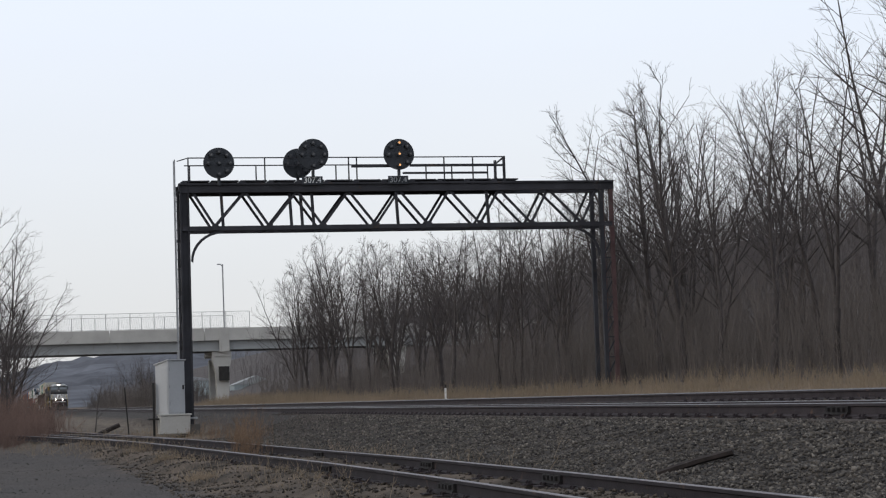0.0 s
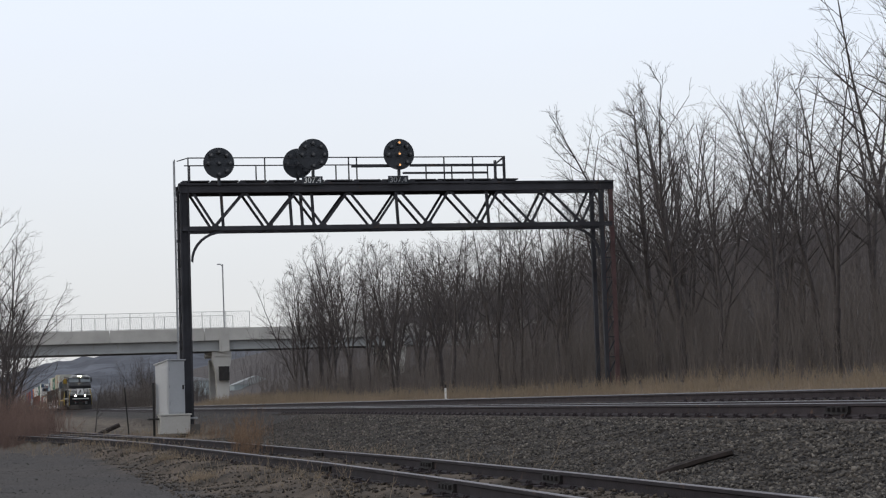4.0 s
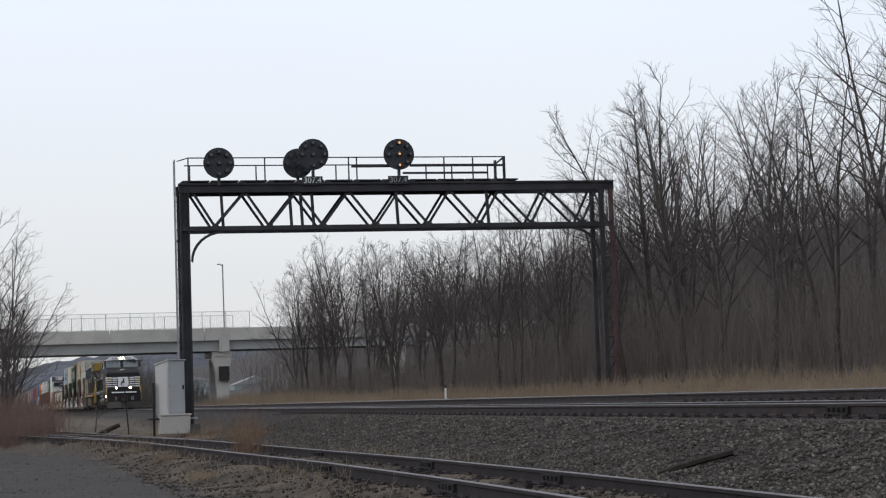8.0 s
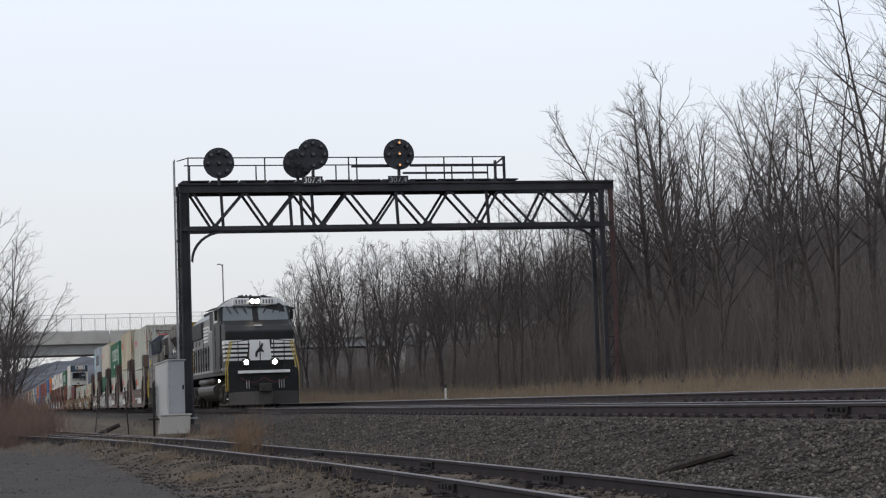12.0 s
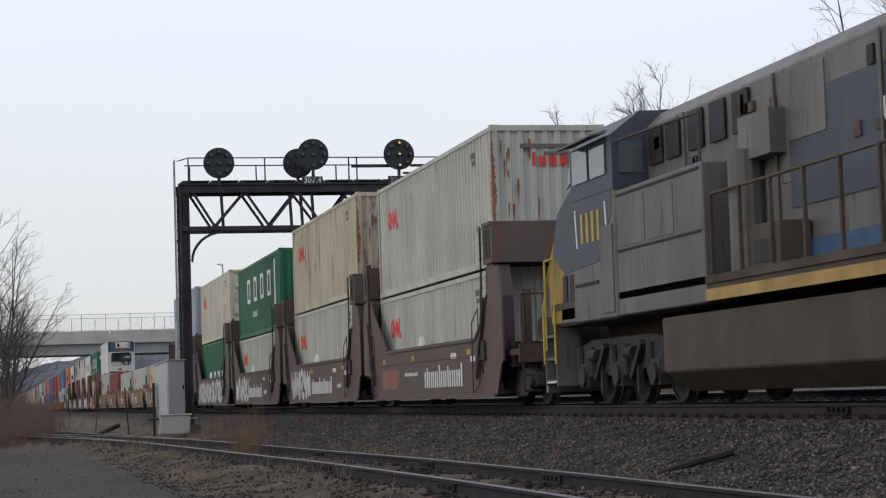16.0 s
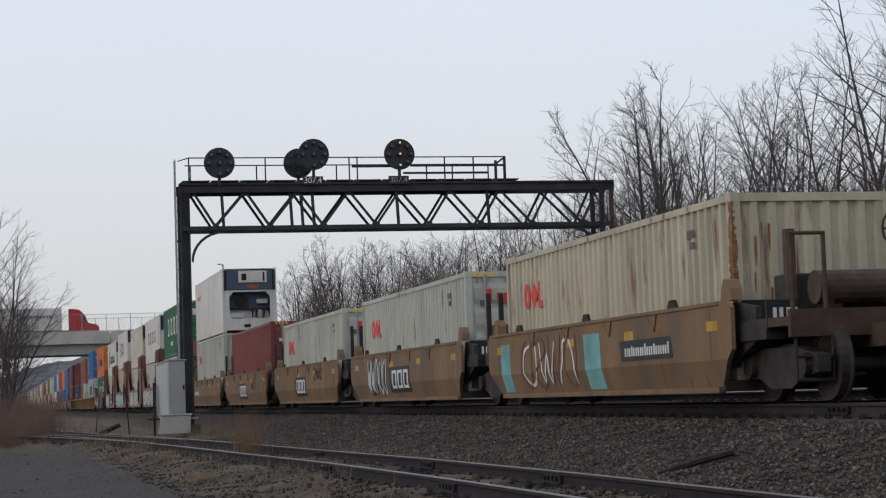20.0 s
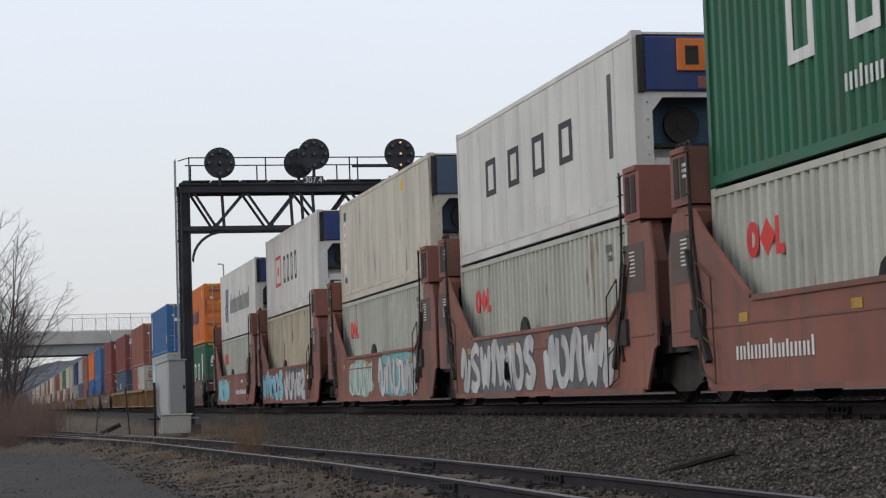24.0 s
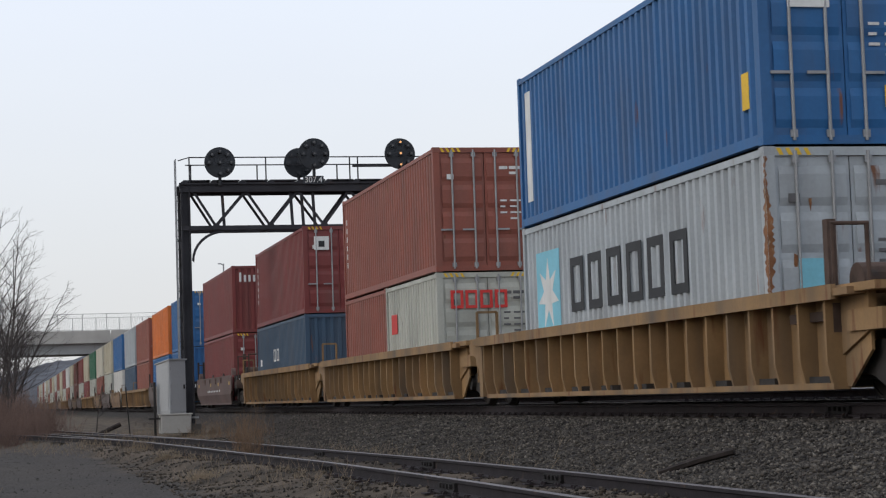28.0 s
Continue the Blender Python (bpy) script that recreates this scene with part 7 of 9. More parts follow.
    emblem(b[0], [(-0.95, -0.45, 1.75, 2.15)], W, -CL / 2 - 0.02, "notice")
    emblem(b[0], [(-0.9, -0.5, 1.82, 1.87), (-0.9, -0.5, 2.02, 2.07)], R, -CL / 2 - 0.03, "notice_bars")
    stack(662.8, a, b)
    # yellow ribbed three-unit set
    us = (684.5, 704.3, 724.2)
    for i, u in enumerate(us):
        rides(low_well(WELL_YELLOW, "y", "worn yellow-tan well car with upright ribs and rust", [], half=9.9, ribs=True, ends=(i == 0, i == 2), seed=130 + i), u + CL / 2)
    a = dry("blue", HC, "doors", "blue ribbed container with a white upright strip and door rods")
    emblem(a[0], [(5.25, 5.6, 0.45, 2.55)], W, "side", "code_strip")
    emblem(a[0], [(-5.65, -5.4, 0.55, 1.05)], MARK_YELLOW, "side", "notice")
    emblem(a[0], [(0.55, 0.85, 0.5, 0.8)], MARK_YELLOW, -CL / 2 - 0.02, "notice")
    emblem(a[0], [(-0.8, -0.2, 1.85, 2.05)], W, -CL / 2 - 0.02, "lettering_panel")
    b = dry("silver", HC, "doors", "pale grey container with dark lettering shapes and a sky-blue emblem", True)
    wide_word(b[0], K, 6, -3.0, 6.3, 1.15, 0.95)
    emblem(b[0], [(3.7, 5.2, 0.75, 2.35)], MARK_SKY, "side")
    emblem(b[0], star(4.45, 1.55, 0.68), W, "side", "star")
    emblem(b[0], [(-0.8, -0.35, 1.0, 1.4)], MARK_SKY, -CL / 2 - 0.02)
    stack(us[0], a, b, 0.5)
    a = dry("brown", HC, "doors", "red-brown ribbed container with rusty door rods")
    emblem(a[0], [(5.45, 5.55, 0.9 + 0.25 * i, 1.05 + 0.25 * i) for i in range(6)], W, "side", "code_marks")
    rides(a[0], us[1] + CL / 2, 0.5 + STD + 0.02)
    L20 = 6.058
    b = container("brown", STD, L20, "front", "dry", "short red-brown container in a ribbed well car")
    rides(b, us[1] + 9.15, 0.5)
    b = container("pale", STD, L20, "doors", "dry", "short pale container with a red emblem on its doors")
    emblem(b, [(1.7, 2.4, 1.35, 1.85)], MARK_RED, "side")
    emblem(b, letters(-0.9, 1.4, 4, 1.75, 0.42, 0.15), MARK_RED, -L20 / 2 - 0.02)
    rides(b, us[1] + 3.05, 0.5)
    a = dry("maroon", HC, "doors", "maroon ribbed container with a white notice on its doors")
    emblem(a[0], [(5.45, 5.55, 0.9 + 0.25 * i, 1.05 + 0.25 * i) for i in range(6)], W, "side", "code_marks")
    emblem(a[0], [(-0.85, -0.35, 2.1, 2.55)], W, -CL / 2 - 0.02, "notice")
    emblem(a[0], [(-0.7, -0.5, 2.2, 2.4)], MARK_BLACK, -CL / 2 - 0.03, "notice_emblem")
    b = dry("navy", STD, "front", "dark blue container with small white marks")
    emblem(b[0], letters(0.3, 1.6, 2, 1.2, 0.45, 0.3), W, "side")
    emblem(b[0], [(4.9, 5.3, 1.1, 1.35)], W, "side", "mark")
    stack(us[2], a, b, 0.5)
    # the far cars: looks follow one another as they come under the overpass
    rides(low_well(WELL_PLUM, "p", "grey-brown well car with plain sides", [("letters", -3.0, 2.5, 0.75, 0.85, 4, MARK_WHITE)], half=8.3, ends=(True, True), seed=140), 744.4 + CL / 2)
    a = dry("maroon", HC, "front", "maroon container with white letter shapes on its plain end")
    emblem(a[0], letters(-0.9, 1.2, 3, 2.2, 0.4, 0.25), W, -CL / 2)
    b = dry("maroon", HC, "doors", "maroon container with doors low in a well car")
    stack(744.4, a, b)
    far = [(762.6, "blue", "blue"), (777.2, "orange", "blue"), (792.6, "brown", "brown"), (806.5, "silver", "navy"), (822.2, "blue", "reefer"), (837.8, "cream", "pale"), (853.2, "ivory", "brown"), (868.8, "green", "pale"),
           (884.4, "cream", "maroon"), (900.0, "maroon", "pale"), (915.6, "brown", "brown"), (931.2, "cream", "pale"), (948.0, "reefer", "brown"), (963.6, "maroon", "pale"), (979.2, "cream", "cream"), (994.8, "brown", "pale"), (1010.4, "pale", "maroon"), (1028.0, "cream", "pale"), (1043.6, "brown", "pale"),
           (1059.2, "pale", "brown"), (1074.8, "cream", "pale"), (1090.4, "reefer", "pale"), (1108.0, "brown", "maroon"), (1123.6, "pale", "pale"), (1139.2, "cream", "brown"), (1154.8, "pale", "pale"), (1170.4, "maroon", "pale")]
    for i, (u, up, low) in enumerate(far):
        well = (WELL_YELLOW, "f1", True) if i % 5 in (2, 3) else (WELL_BROWN, "f2", False) if i % 2 else (WELL_TAN, "f3", False)
        rides(low_well(well[0], well[1], "dusty well car far down the train", [], half=7.75, ribs=well[2], seed=150 + i), u + CL / 2)
        ends = ("doors", "front")
        stack(u, dry(up, HC, ends[i % 2], "%s ribbed container far down the train" % {"pale": "pale grey", "silver": "silver grey", "reefer": "white", "ivory": "ivory", "navy": "dark blue"}.get(up, up)),
              dry(low, HC, ends[(i + 1) % 2], "%s container low in a well car far down the train" % {"pale": "pale grey", "silver": "silver grey", "reefer": "white", "navy": "dark blue"}.get(low, low)))


build_consist()


# ---- locomotives ----
LOCO_BLACK = material("loco_black_paint", (0.019, 0.0195, 0.021), 0.45, 0, 0.25, 1.2, 0.06, 25, (0.045, 0.042, 0.04), 0.12, 6, 0.2)
# Loco black lightened: weathering stains, plus sky reflection put into the base colour.
HOOD_SKYLIT = material("weathered_hood_sky_sheen", (0.088, 0.091, 0.095), 0.36, 0, 0.3, 1.2, 0.06, 25, (0.16, 0.155, 0.15), 0.28, 6, 0.6)
TANK_DUST = material("dusty_tank", (0.05, 0.046, 0.044), 0.45, 0, 0.3, 0.8, 0.06, 20, (0.09, 0.078, 0.066), 0.35, 5, 0.5)
LOCO_GREY = material("loco_grey_paint", (0.14, 0.136, 0.126), 0.55, 0, 0.25, 0.9, 0.06, 22, (0.065, 0.055, 0.045), 0.45, 7, 0.3, 0, 0.75)
LOCO_SLATE = material("loco_slate_paint", (0.05, 0.06, 0.078), 0.5, 0, 0.15, 0.8, 0.06, 22, (0.08, 0.07, 0.06), 0.25, 7)
LOCO_YELLOW = material("loco_yellow_paint", (0.29, 0.185, 0.02), 0.6, 0, 0.2, 1.0, 0.06, 22, (0.11, 0.08, 0.045), 0.4, 6, 0.3, 0, 0.5)
LOCO_SAND = material("dusty_underframe", (0.08, 0.065, 0.052), 0.9, 0, 0.3, 1.0, 0.1, 22, (0.06, 0.05, 0.04), 0.3, 4)
RAIL_YELLOW = material("handrail_yellow", (0.42, 0.31, 0.06), 0.55, 0, 0.15, 2, 0.03, 30)
STRIPE = material("stripe_white", (0.78, 0.79, 0.80), 0.5, 0, 0.06, 1.5, 0.03, 25, grime=0.2)
HEADLIGHT = material("headlight_glow", (1.0, 0.84, 0.62), glow=22.0)
DITCH = material("ditch_light_glow", (1.0, 0.84, 0.62), glow=22.0)
WINDOW = material("cab_window", (0.10, 0.12, 0.13), 0.06, 0, 0.1, 1, 0, 20, spec=0.8)
GRILLE = material("radiator_grille", (0.02, 0.02, 0.022), 0.6, 0, 0.3, 2, 0.5, 60)


def six_wheel_truck(parent, y, colour):
    wm = shared("loco_wheel", wheel_mesh, WHEEL_STEEL)

    def frame_mesh(bm):
        for s in (-1, 1):
            prism(bm, [(-2.5, 0.62), (-2.2, 0.5), (-1.3, 0.62), (-0.6, 0.5), (0.6, 0.5), (1.3, 0.62), (2.2, 0.5), (2.5, 0.62), (2.5, 0.98), (1.6, 1.12), (-1.6, 1.12), (-2.5, 0.98)], s * 1.1 - 0.08, s * 1.1 + 0.08, "x")
            for k in (-1.85, 0, 1.85):
                box(bm, s * 1.16 - 0.1, s * 1.16 + 0.1, k - 0.22, k + 0.22, 0.32, 0.72)
                disc(bm, (s * 1.27, k, 0.5), 0.17, 0.1, "x", 14)
                for o in (-0.34, 0.34):
                    bar(bm, (s * 1.2, k + o, 0.5), (s * 1.2, k + o, 1.0), 0.16, n=10)
            for k in (-0.95, 0.95):
                bar(bm, (s * 1.24, k - 0.3, 1.0), (s * 1.24, k + 0.25, 0.45), 0.1)
                bar(bm, (s * 1.26, k + 0.05, 0.85), (s * 1.26, k + 0.45, 0.85), 0.2, n=10)
                bar(bm, (s * 1.2, k, 0.2), (s * 1.2, k, 0.8), 0.09)
        box(bm, -1.0, 1.0, -1.4, 1.4, 0.5, 0.95)
    t = piece("truck", shared("six_wheel_frame", frame_mesh, TRUCK_IRON), parent, colour, pose(0, y, 0))
    for k in (-1.85, 0, 1.85):
        for r in (0, 180):
            piece("wheel", wm, t, None, pose(-0.72 if r == 0 else 0.72, k, 0.52, 0, 0, r) @ Matrix.Diagonal((1, 1.06, 1.06, 1)))
        piece("axle", shared("axle", lambda bm: bar(bm, (-0.7, 0, 0), (0.7, 0, 0), 0.16, n=10), TRUCK_IRON), t, None, pose(0, k, 0.52))


def stair_well(loco, y, s, mat, rail_mat):
    """Corner steps with two bent grab rails, both sides of one end; s points outward along y."""
    for sx in (-1, 1):
        for z in (0.42, 0.82, 1.22):
            bm = B()
            box(bm, min(sx * 1.5, sx * 1.12), max(sx * 1.5, sx * 1.12), y - 0.318, y + 0.318, z, z + 0.05)
            part("step", bm, mat, loco)
        bm = B()
        box(bm, min(sx * 1.12, sx * 1.08), max(sx * 1.12, sx * 1.08), y - 0.318, y + 0.318, 0.38, 1.6)
        part("step_back", bm, mat, loco)
        for o in (-0.34, 0.34):
            bm = B()
            box(bm, min(sx * 1.52, sx * 1.08), max(sx * 1.52, sx * 1.08), y + o - 0.02, y + o + 0.02, 0.36, 1.6)
            part("step_side", bm, mat, loco)
        bm = B()
        box(bm, min(sx * 1.53, sx * 1.46), max(sx * 1.53, sx * 1.46), y - 0.28, y + 0.28, 0.415, 0.445)
        part("step_edge", bm, STRIPE, loco)
        for o in (-0.36, 0.36):
            bm = B()
            pts = [(sx * 1.53, y + o, 0.75), (sx * 1.53, y + o, 1.75), (sx * 1.38, y + o - s * 0.05, 2.55), (sx * 1.3, y + o - s * 0.1, 2.92)]
            for p, q in zip(pts, pts[1:]):
                bar(bm, p, q, 0.05, n=8)
            part("grab_rail", bm, rail_mat, loco)


def side_rails(loco, y0, y1, mat, tip):
    for sx in (-1, 1):
        bm = B()
        bar(bm, (sx * 1.45, y0, 2.92), (sx * 1.45, y1, 2.92), 0.045, n=8)
        part("handrail", bm, mat, loco)
        n = int((y1 - y0) / 1.05)
        for i in range(n + 1):
            y = y0 + (y1 - y0) * i / n
            bm = B()
            bar(bm, (sx * 1.45, y, 1.6), (sx * 1.45, y, 2.94), 0.05)
            part("stanchion", bm, mat, loco)


def underframe(loco, y0, y1, mat, edge, tank, tank_mat, tank_round):
    bm = B()
    box(bm, -1.5, 1.5, y0 + 0.9, y1 - 0.9, 1.5, 1.72)
    box(bm, -0.5, 0.5, y0 + 0.3, y1 - 0.3, 0.95, 1.42)
    part("frame", bm, mat, loco)
    for sx in (-1, 1):
        bm = B()
        box(bm, min(sx * 1.5, sx * 1.53), max(sx * 1.5, sx * 1.53), y0 + 1.0, y1 - 1.0, 1.68, 1.79)
        part("walkway_edge", bm, edge, loco)
    bm = B()
    a, b = tank
    if tank_round:
        o = [(1.42 * math.cos(t), 0.82 + 0.55 * math.sin(t)) for t in np.linspace(math.pi, 2 * math.pi, 12)]
        o += [(1.42, 1.0), (1.1, 1.25), (-1.1, 1.25), (-1.42, 1.0)]
    else:
        o = [(-1.0, 0.2), (1.0, 0.2), (1.45, 0.5), (1.45, 1.3), (-1.45, 1.3), (-1.45, 0.5)]
    prism(bm, o, a, b, "y")
    part("fuel_tank", bm, tank_mat, loco, bevel=0.02)
    for s, y in ((-1, y0), (1, y1)):
        bm = B()
        box(bm, -0.18, 0.18, min(y, y - s * 0.5), max(y, y - s * 0.5), 0.72, 1.02)
        box(bm, -0.26, 0.26, min(y, y + s * 0.3), max(y, y + s * 0.3), 0.7, 1.04)
        part("coupler", bm, TRUCK_IRON, loco, bevel=0.03)


def hood_doors(loco, x, y0, y1, z0, z1, n, mat):
    for sx in (-1, 1):
        for i in range(n):
            w = (y1 - y0) / n
            a = y0 + i * w + 0.03
            bm = B()
            box(bm, min(sx * x, sx * (x + 0.025)), max(sx * x, sx * (x + 0.025)), a, a + w - 0.06, z0, z1)
            d = part("hood_door", bm, mat, loco)
            bm = B()
            bar(bm, (sx * (x + 0.04), a + w * 0.8, (z0 + z1) / 2 - 0.1), (sx * (x + 0.04), a + w * 0.8, (z0 + z1) / 2 + 0.1), 0.03)
            part("latch", bm, GALV, d)


def black_locomotive():
    """Wide-nosed freight locomotive, front towards -y, centre at y = 0."""
    L = thing("locomotive", "black freight locomotive with white nose stripes and lit headlights", "locomotive")
    F, R = -10.35, 11.1
    underframe(L, F, R, LOCO_BLACK, material("scuffed_white_edge", (0.34, 0.34, 0.34), 0.7, 0, 0.2, 2, 0.05, 25, (0.05, 0.05, 0.05), 0.45, 2, grime=0.6), (-3.0, 4.2), TANK_DUST, True)
    six_wheel_truck(L, -6.55, TRUCK_IRON)
    six_wheel_truck(L, 7.2, TRUCK_IRON)
    # air reservoirs
    for sx in (-1, 1):
        bm = B()
        bar(bm, (sx * 1.25, -2.6, 1.3), (sx * 1.25, 3.6, 1.3), 0.34, n=12)
        part("air_reservoir", bm, TANK_DUST, L, smooth=True)
    # cab: body with sloped upper corners
    bm = B()
    prism(bm, [(-1.55, 1.6), (1.55, 1.6), (1.55, 4.42), (1.0, 4.88), (0.5, 4.95), (-0.5, 4.95), (-1.0, 4.88), (-1.55, 4.42)], -7.35, -4.15, "y")
    part("cab", bm, LOCO_BLACK, L, bevel=0.03)
    # windshield part leans back from the nose
    bm = B()
    v = [(-1.55, -7.75, 3.7), (1.55, -7.75, 3.7), (1.55, -7.35, 4.42), (1.0, -7.35, 4.88), (-1.0, -7.35, 4.88), (-1.55, -7.35, 4.42)]
    w = [(x, -7.2, z) for x, y, z in v]
    a, b = [bm.verts.new(p) for p in v], [bm.verts.new(p) for p in w]
    bm.faces.new(a)
    bm.faces.new(list(reversed(b)))
    for i in range(6):
        j = (i + 1) % 6
        bm.faces.new((a[i], b[i], b[j], a[j]))
    part("cab_front", bm, LOCO_BLACK, L)
    for sx in (-1, 1):
        bm = B()
        q = [(sx * 0.13, -7.76, 3.86), (sx * 1.46, -7.76, 3.86), (sx * 1.4, -7.44, 4.46), (sx * 0.13, -7.42, 4.48)]
        a = [bm.verts.new(p) for p in q]
        b = [bm.verts.new((p[0], p[1] + 0.05, p[2])) for p in q]
        bm.faces.new(a)
        bm.faces.new(list(reversed(b)))
        for i in range(4):
            j = (i + 1) % 4
            bm.faces.new((a[i], b[i], b[j], a[j]))
        part("windshield", bm, WINDOW, L, "grey-tinted windshield pane")
        for x in (0.55, 0.95, 1.25):
            bm = B()
            bar(bm, (sx * x, -7.5, 4.52), (sx * (x - 0.18), -7.62, 4.2), 0.03)
            part("wiper", bm, DARK_IRON, L)
    # white brow with lamps and number boards
    bm = B()
    prism(bm, [(-1.53, 4.5), (1.53, 4.5), (1.0, 4.86), (-1.0, 4.86)], -7.44, -7.34, "y")
    part("brow", bm, STRIPE, L, "white brow above the windshield")
    for sx in (-1, 1):
        bm = B()
        box(bm, min(sx * 0.24, sx * 0.98), max(sx * 0.24, sx * 0.98), -7.56, -7.42, 4.55, 4.84)
        nb = part("number_board", bm, STRIPE, L, bevel=0.02)
        bm = B()
        for i in range(4):
            x = sx * 0.6 - 0.24 + 0.13 * i
            box(bm, x, x + 0.045, -7.572, -7.56, 4.61, 4.78)
        part("numerals", bm, MARK_BLACK, nb)
    bm = B()
    box(bm, -0.24, 0.24, -7.6, -7.42, 4.54, 4.86)
    h = part("headlight_housing", bm, LOCO_BLACK, L, bevel=0.02)
    for x in (-0.11, 0.11):
        bm = B()
        disc(bm, (x, -7.615, 4.7), 0.1, 0.03, "y", 18)
        part("headlight", bm, HEADLIGHT, h, "lit round headlight")
    # nose: full width, dark top, white stripes below
    bm = B()
    prism(bm, [(-8.9, 1.6), (-7.3, 1.6), (-7.3, 3.9), (-7.75, 3.86), (-8.55, 3.6), (-8.9, 3.35)], -1.5, 1.5, "x")
    part("nose", bm, LOCO_BLACK, L, bevel=0.05)
    for i, z in enumerate((2.96, 2.74, 2.55, 2.36, 2.17)):
        bm = B()
        h = 0.1 if i else 0.16
        box(bm, -1.5, -0.42 - 0.05 * i, -8.925, -8.895, z - h, z)
        box(bm, 0.42 - 0.03 * i + 0.1, 1.5, -8.925, -8.895, z - h, z)
        part("nose_stripe", bm, STRIPE, L)
        for sx in (-1, 1):
            bm = B()
            box(bm, min(sx * 1.495, sx * 1.52), max(sx * 1.495, sx * 1.52), -8.85, -8.25 + 0.1 * (4 - i), z - h, z)
            part("nose_stripe", bm, STRIPE, L)
    bm = B()
    prism(bm, [(-0.5, 2.07), (0.5, 2.07), (0.42, 2.96), (-0.42, 2.96)], -8.922, -8.895, "y")
    e = part("nose_panel", bm, STRIPE, L)
    bm = B()
    prism(bm, [(-0.2, 2.2), (-0.14, 2.2), (-0.09, 2.4), (0.02, 2.46), (0.14, 2.4), (0.18, 2.46), (0.09, 2.56), (0.15, 2.78), (0.09, 2.82), (0.0, 2.66), (-0.09, 2.56), (-0.18, 2.46), (-0.22, 2.34)], -8.935, -8.921, "y")
    part("emblem", bm, MARK_BLACK, e)
    # nose door seam, class lights, handrails across the front
    bm = B()
    box(bm, -0.02, 0.02, -8.94, -8.89, 1.7, 2.9)
    part("door_post", bm, LOCO_BLACK, L)
    bm = B()
    box(bm, -0.16, 0.16, -8.62, -8.57, 3.57, 3.63)
    part("nose_plate", bm, STRIPE, L)
    for sx in (-1, 1):
        bm = B()
        box(bm, sx * 0.62 - 0.17, sx * 0.62 + 0.17, -9.05, -8.9, 1.84, 2.14)
        d = part("ditch_light_box", bm, LOCO_BLACK, L)
        bm = B()
        disc(bm, (sx * 0.62, -9.065, 1.99), 0.105, 0.03, "y", 18)
        part("ditch_light", bm, DITCH, d, "lit round ditch light")
        bm = B()
        bar(bm, (sx * 0.55, -9.3, 1.6), (sx * 0.55, -9.3, 2.95), 0.04)
        bar(bm, (sx * 0.55, -9.3, 2.95), (sx * 1.4, -9.3, 2.85), 0.035)
        bar(bm, (sx * 1.0, -9.3, 1.6), (sx * 1.0, -9.3, 2.9), 0.035)
        part("front_rail", bm, LOCO_BLACK, L)
    # platform, anticlimber, pilot and plow
    bm = B()
    box(bm, -1.5, 1.5, -9.9, -8.75, 1.45, 1.6)
    part("front_platform", bm, LOCO_BLACK, L)
    bm = B()
    box(bm, -1.1, 1.1, -10.2, -9.85, 1.5, 1.62)
    part("anticlimber", bm, STRIPE, L)
    bm = B()
    box(bm, -1.5, 1.5, -9.97, -9.85, 0.7, 1.5)
    part("pilot", bm, LOCO_BLACK, L)
    bm = B()
    prism(bm, [(-1.5, -9.9), (-0.3, -10.3), (0.3, -10.3), (1.5, -9.9), (1.5, -9.8), (-1.5, -9.8)], 0.16, 0.72, "z")
    part("plow", bm, TANK_DUST, L, "scuffed grey snow plow")
    bm = B()
    pts = [(-1.0 + 0.125 * i, -10.05, 1.32 - 0.22 * math.sin(math.pi * ((i % 8) / 8))) for i in range(17)]
    for p, q in zip(pts, pts[1:]):
        bar(bm, p, q, 0.025, n=6)
    part("red_hose", bm, P["maroon"], L, "sagging red hose across the pilot")
    for x in (-0.75, -0.65, 0.65, 0.75, 0.85):
        bm = B()
        bar(bm, (x, -10.01, 1.2), (x, -10.05, 0.85), 0.04, n=6)
        part("air_hose", bm, GALV, L)
    stair_well(L, -9.45, -1, LOCO_BLACK, RAIL_YELLOW)
    stair_well(L, 10.3, 1, LOCO_BLACK, RAIL_YELLOW)
    # cab side: windows, sunshade, mirror, doors, number
    for sx in (-1, 1):
        bm = B()
        box(bm, min(sx * 1.54, sx * 1.57), max(sx * 1.54, sx * 1.57), -6.85, -5.0, 3.8, 4.42)
        f = part("window_frame", bm, LOCO_GREY, L)
        for a, b in ((-6.8, -6.35), (-6.28, -5.75), (-5.68, -5.25)):
            bm = B()
            box(bm, min(sx * 1.56, sx * 1.58), max(sx * 1.56, sx * 1.58), a, b, 3.84, 4.38)
            part("pane", bm, WINDOW, f)
        bm = B()
        prism(bm, [(sx * 1.56, 4.52), (sx * 1.9, 4.42), (sx * 1.9, 4.39), (sx * 1.56, 4.46)], -6.9, -4.8, "y")
        part("sunshade", bm, LOCO_GREY, L)
        bm = B()
        box(bm, sx * 1.68 - 0.06, sx * 1.68 + 0.06, -7.1, -7.0, 3.9, 4.35)
        part("mirror", bm, DARK_IRON, L)
        bm = B()
        box(bm, min(sx * 1.55, sx * 1.57), max(sx * 1.55, sx * 1.57), -5.5, -4.5, 1.85, 3.7)
        part("cab_panel", bm, LOCO_BLACK, L)
        bm = B()
        for i in range(4):
            y = -5.5 + 0.26 * i
            box(bm, min(sx * 1.553, sx * 1.565), max(sx * 1.553, sx * 1.582), y, y + 0.08, 3.05, 3.42)
        part("cab_numerals", bm, STRIPE, L)
        bm = B()
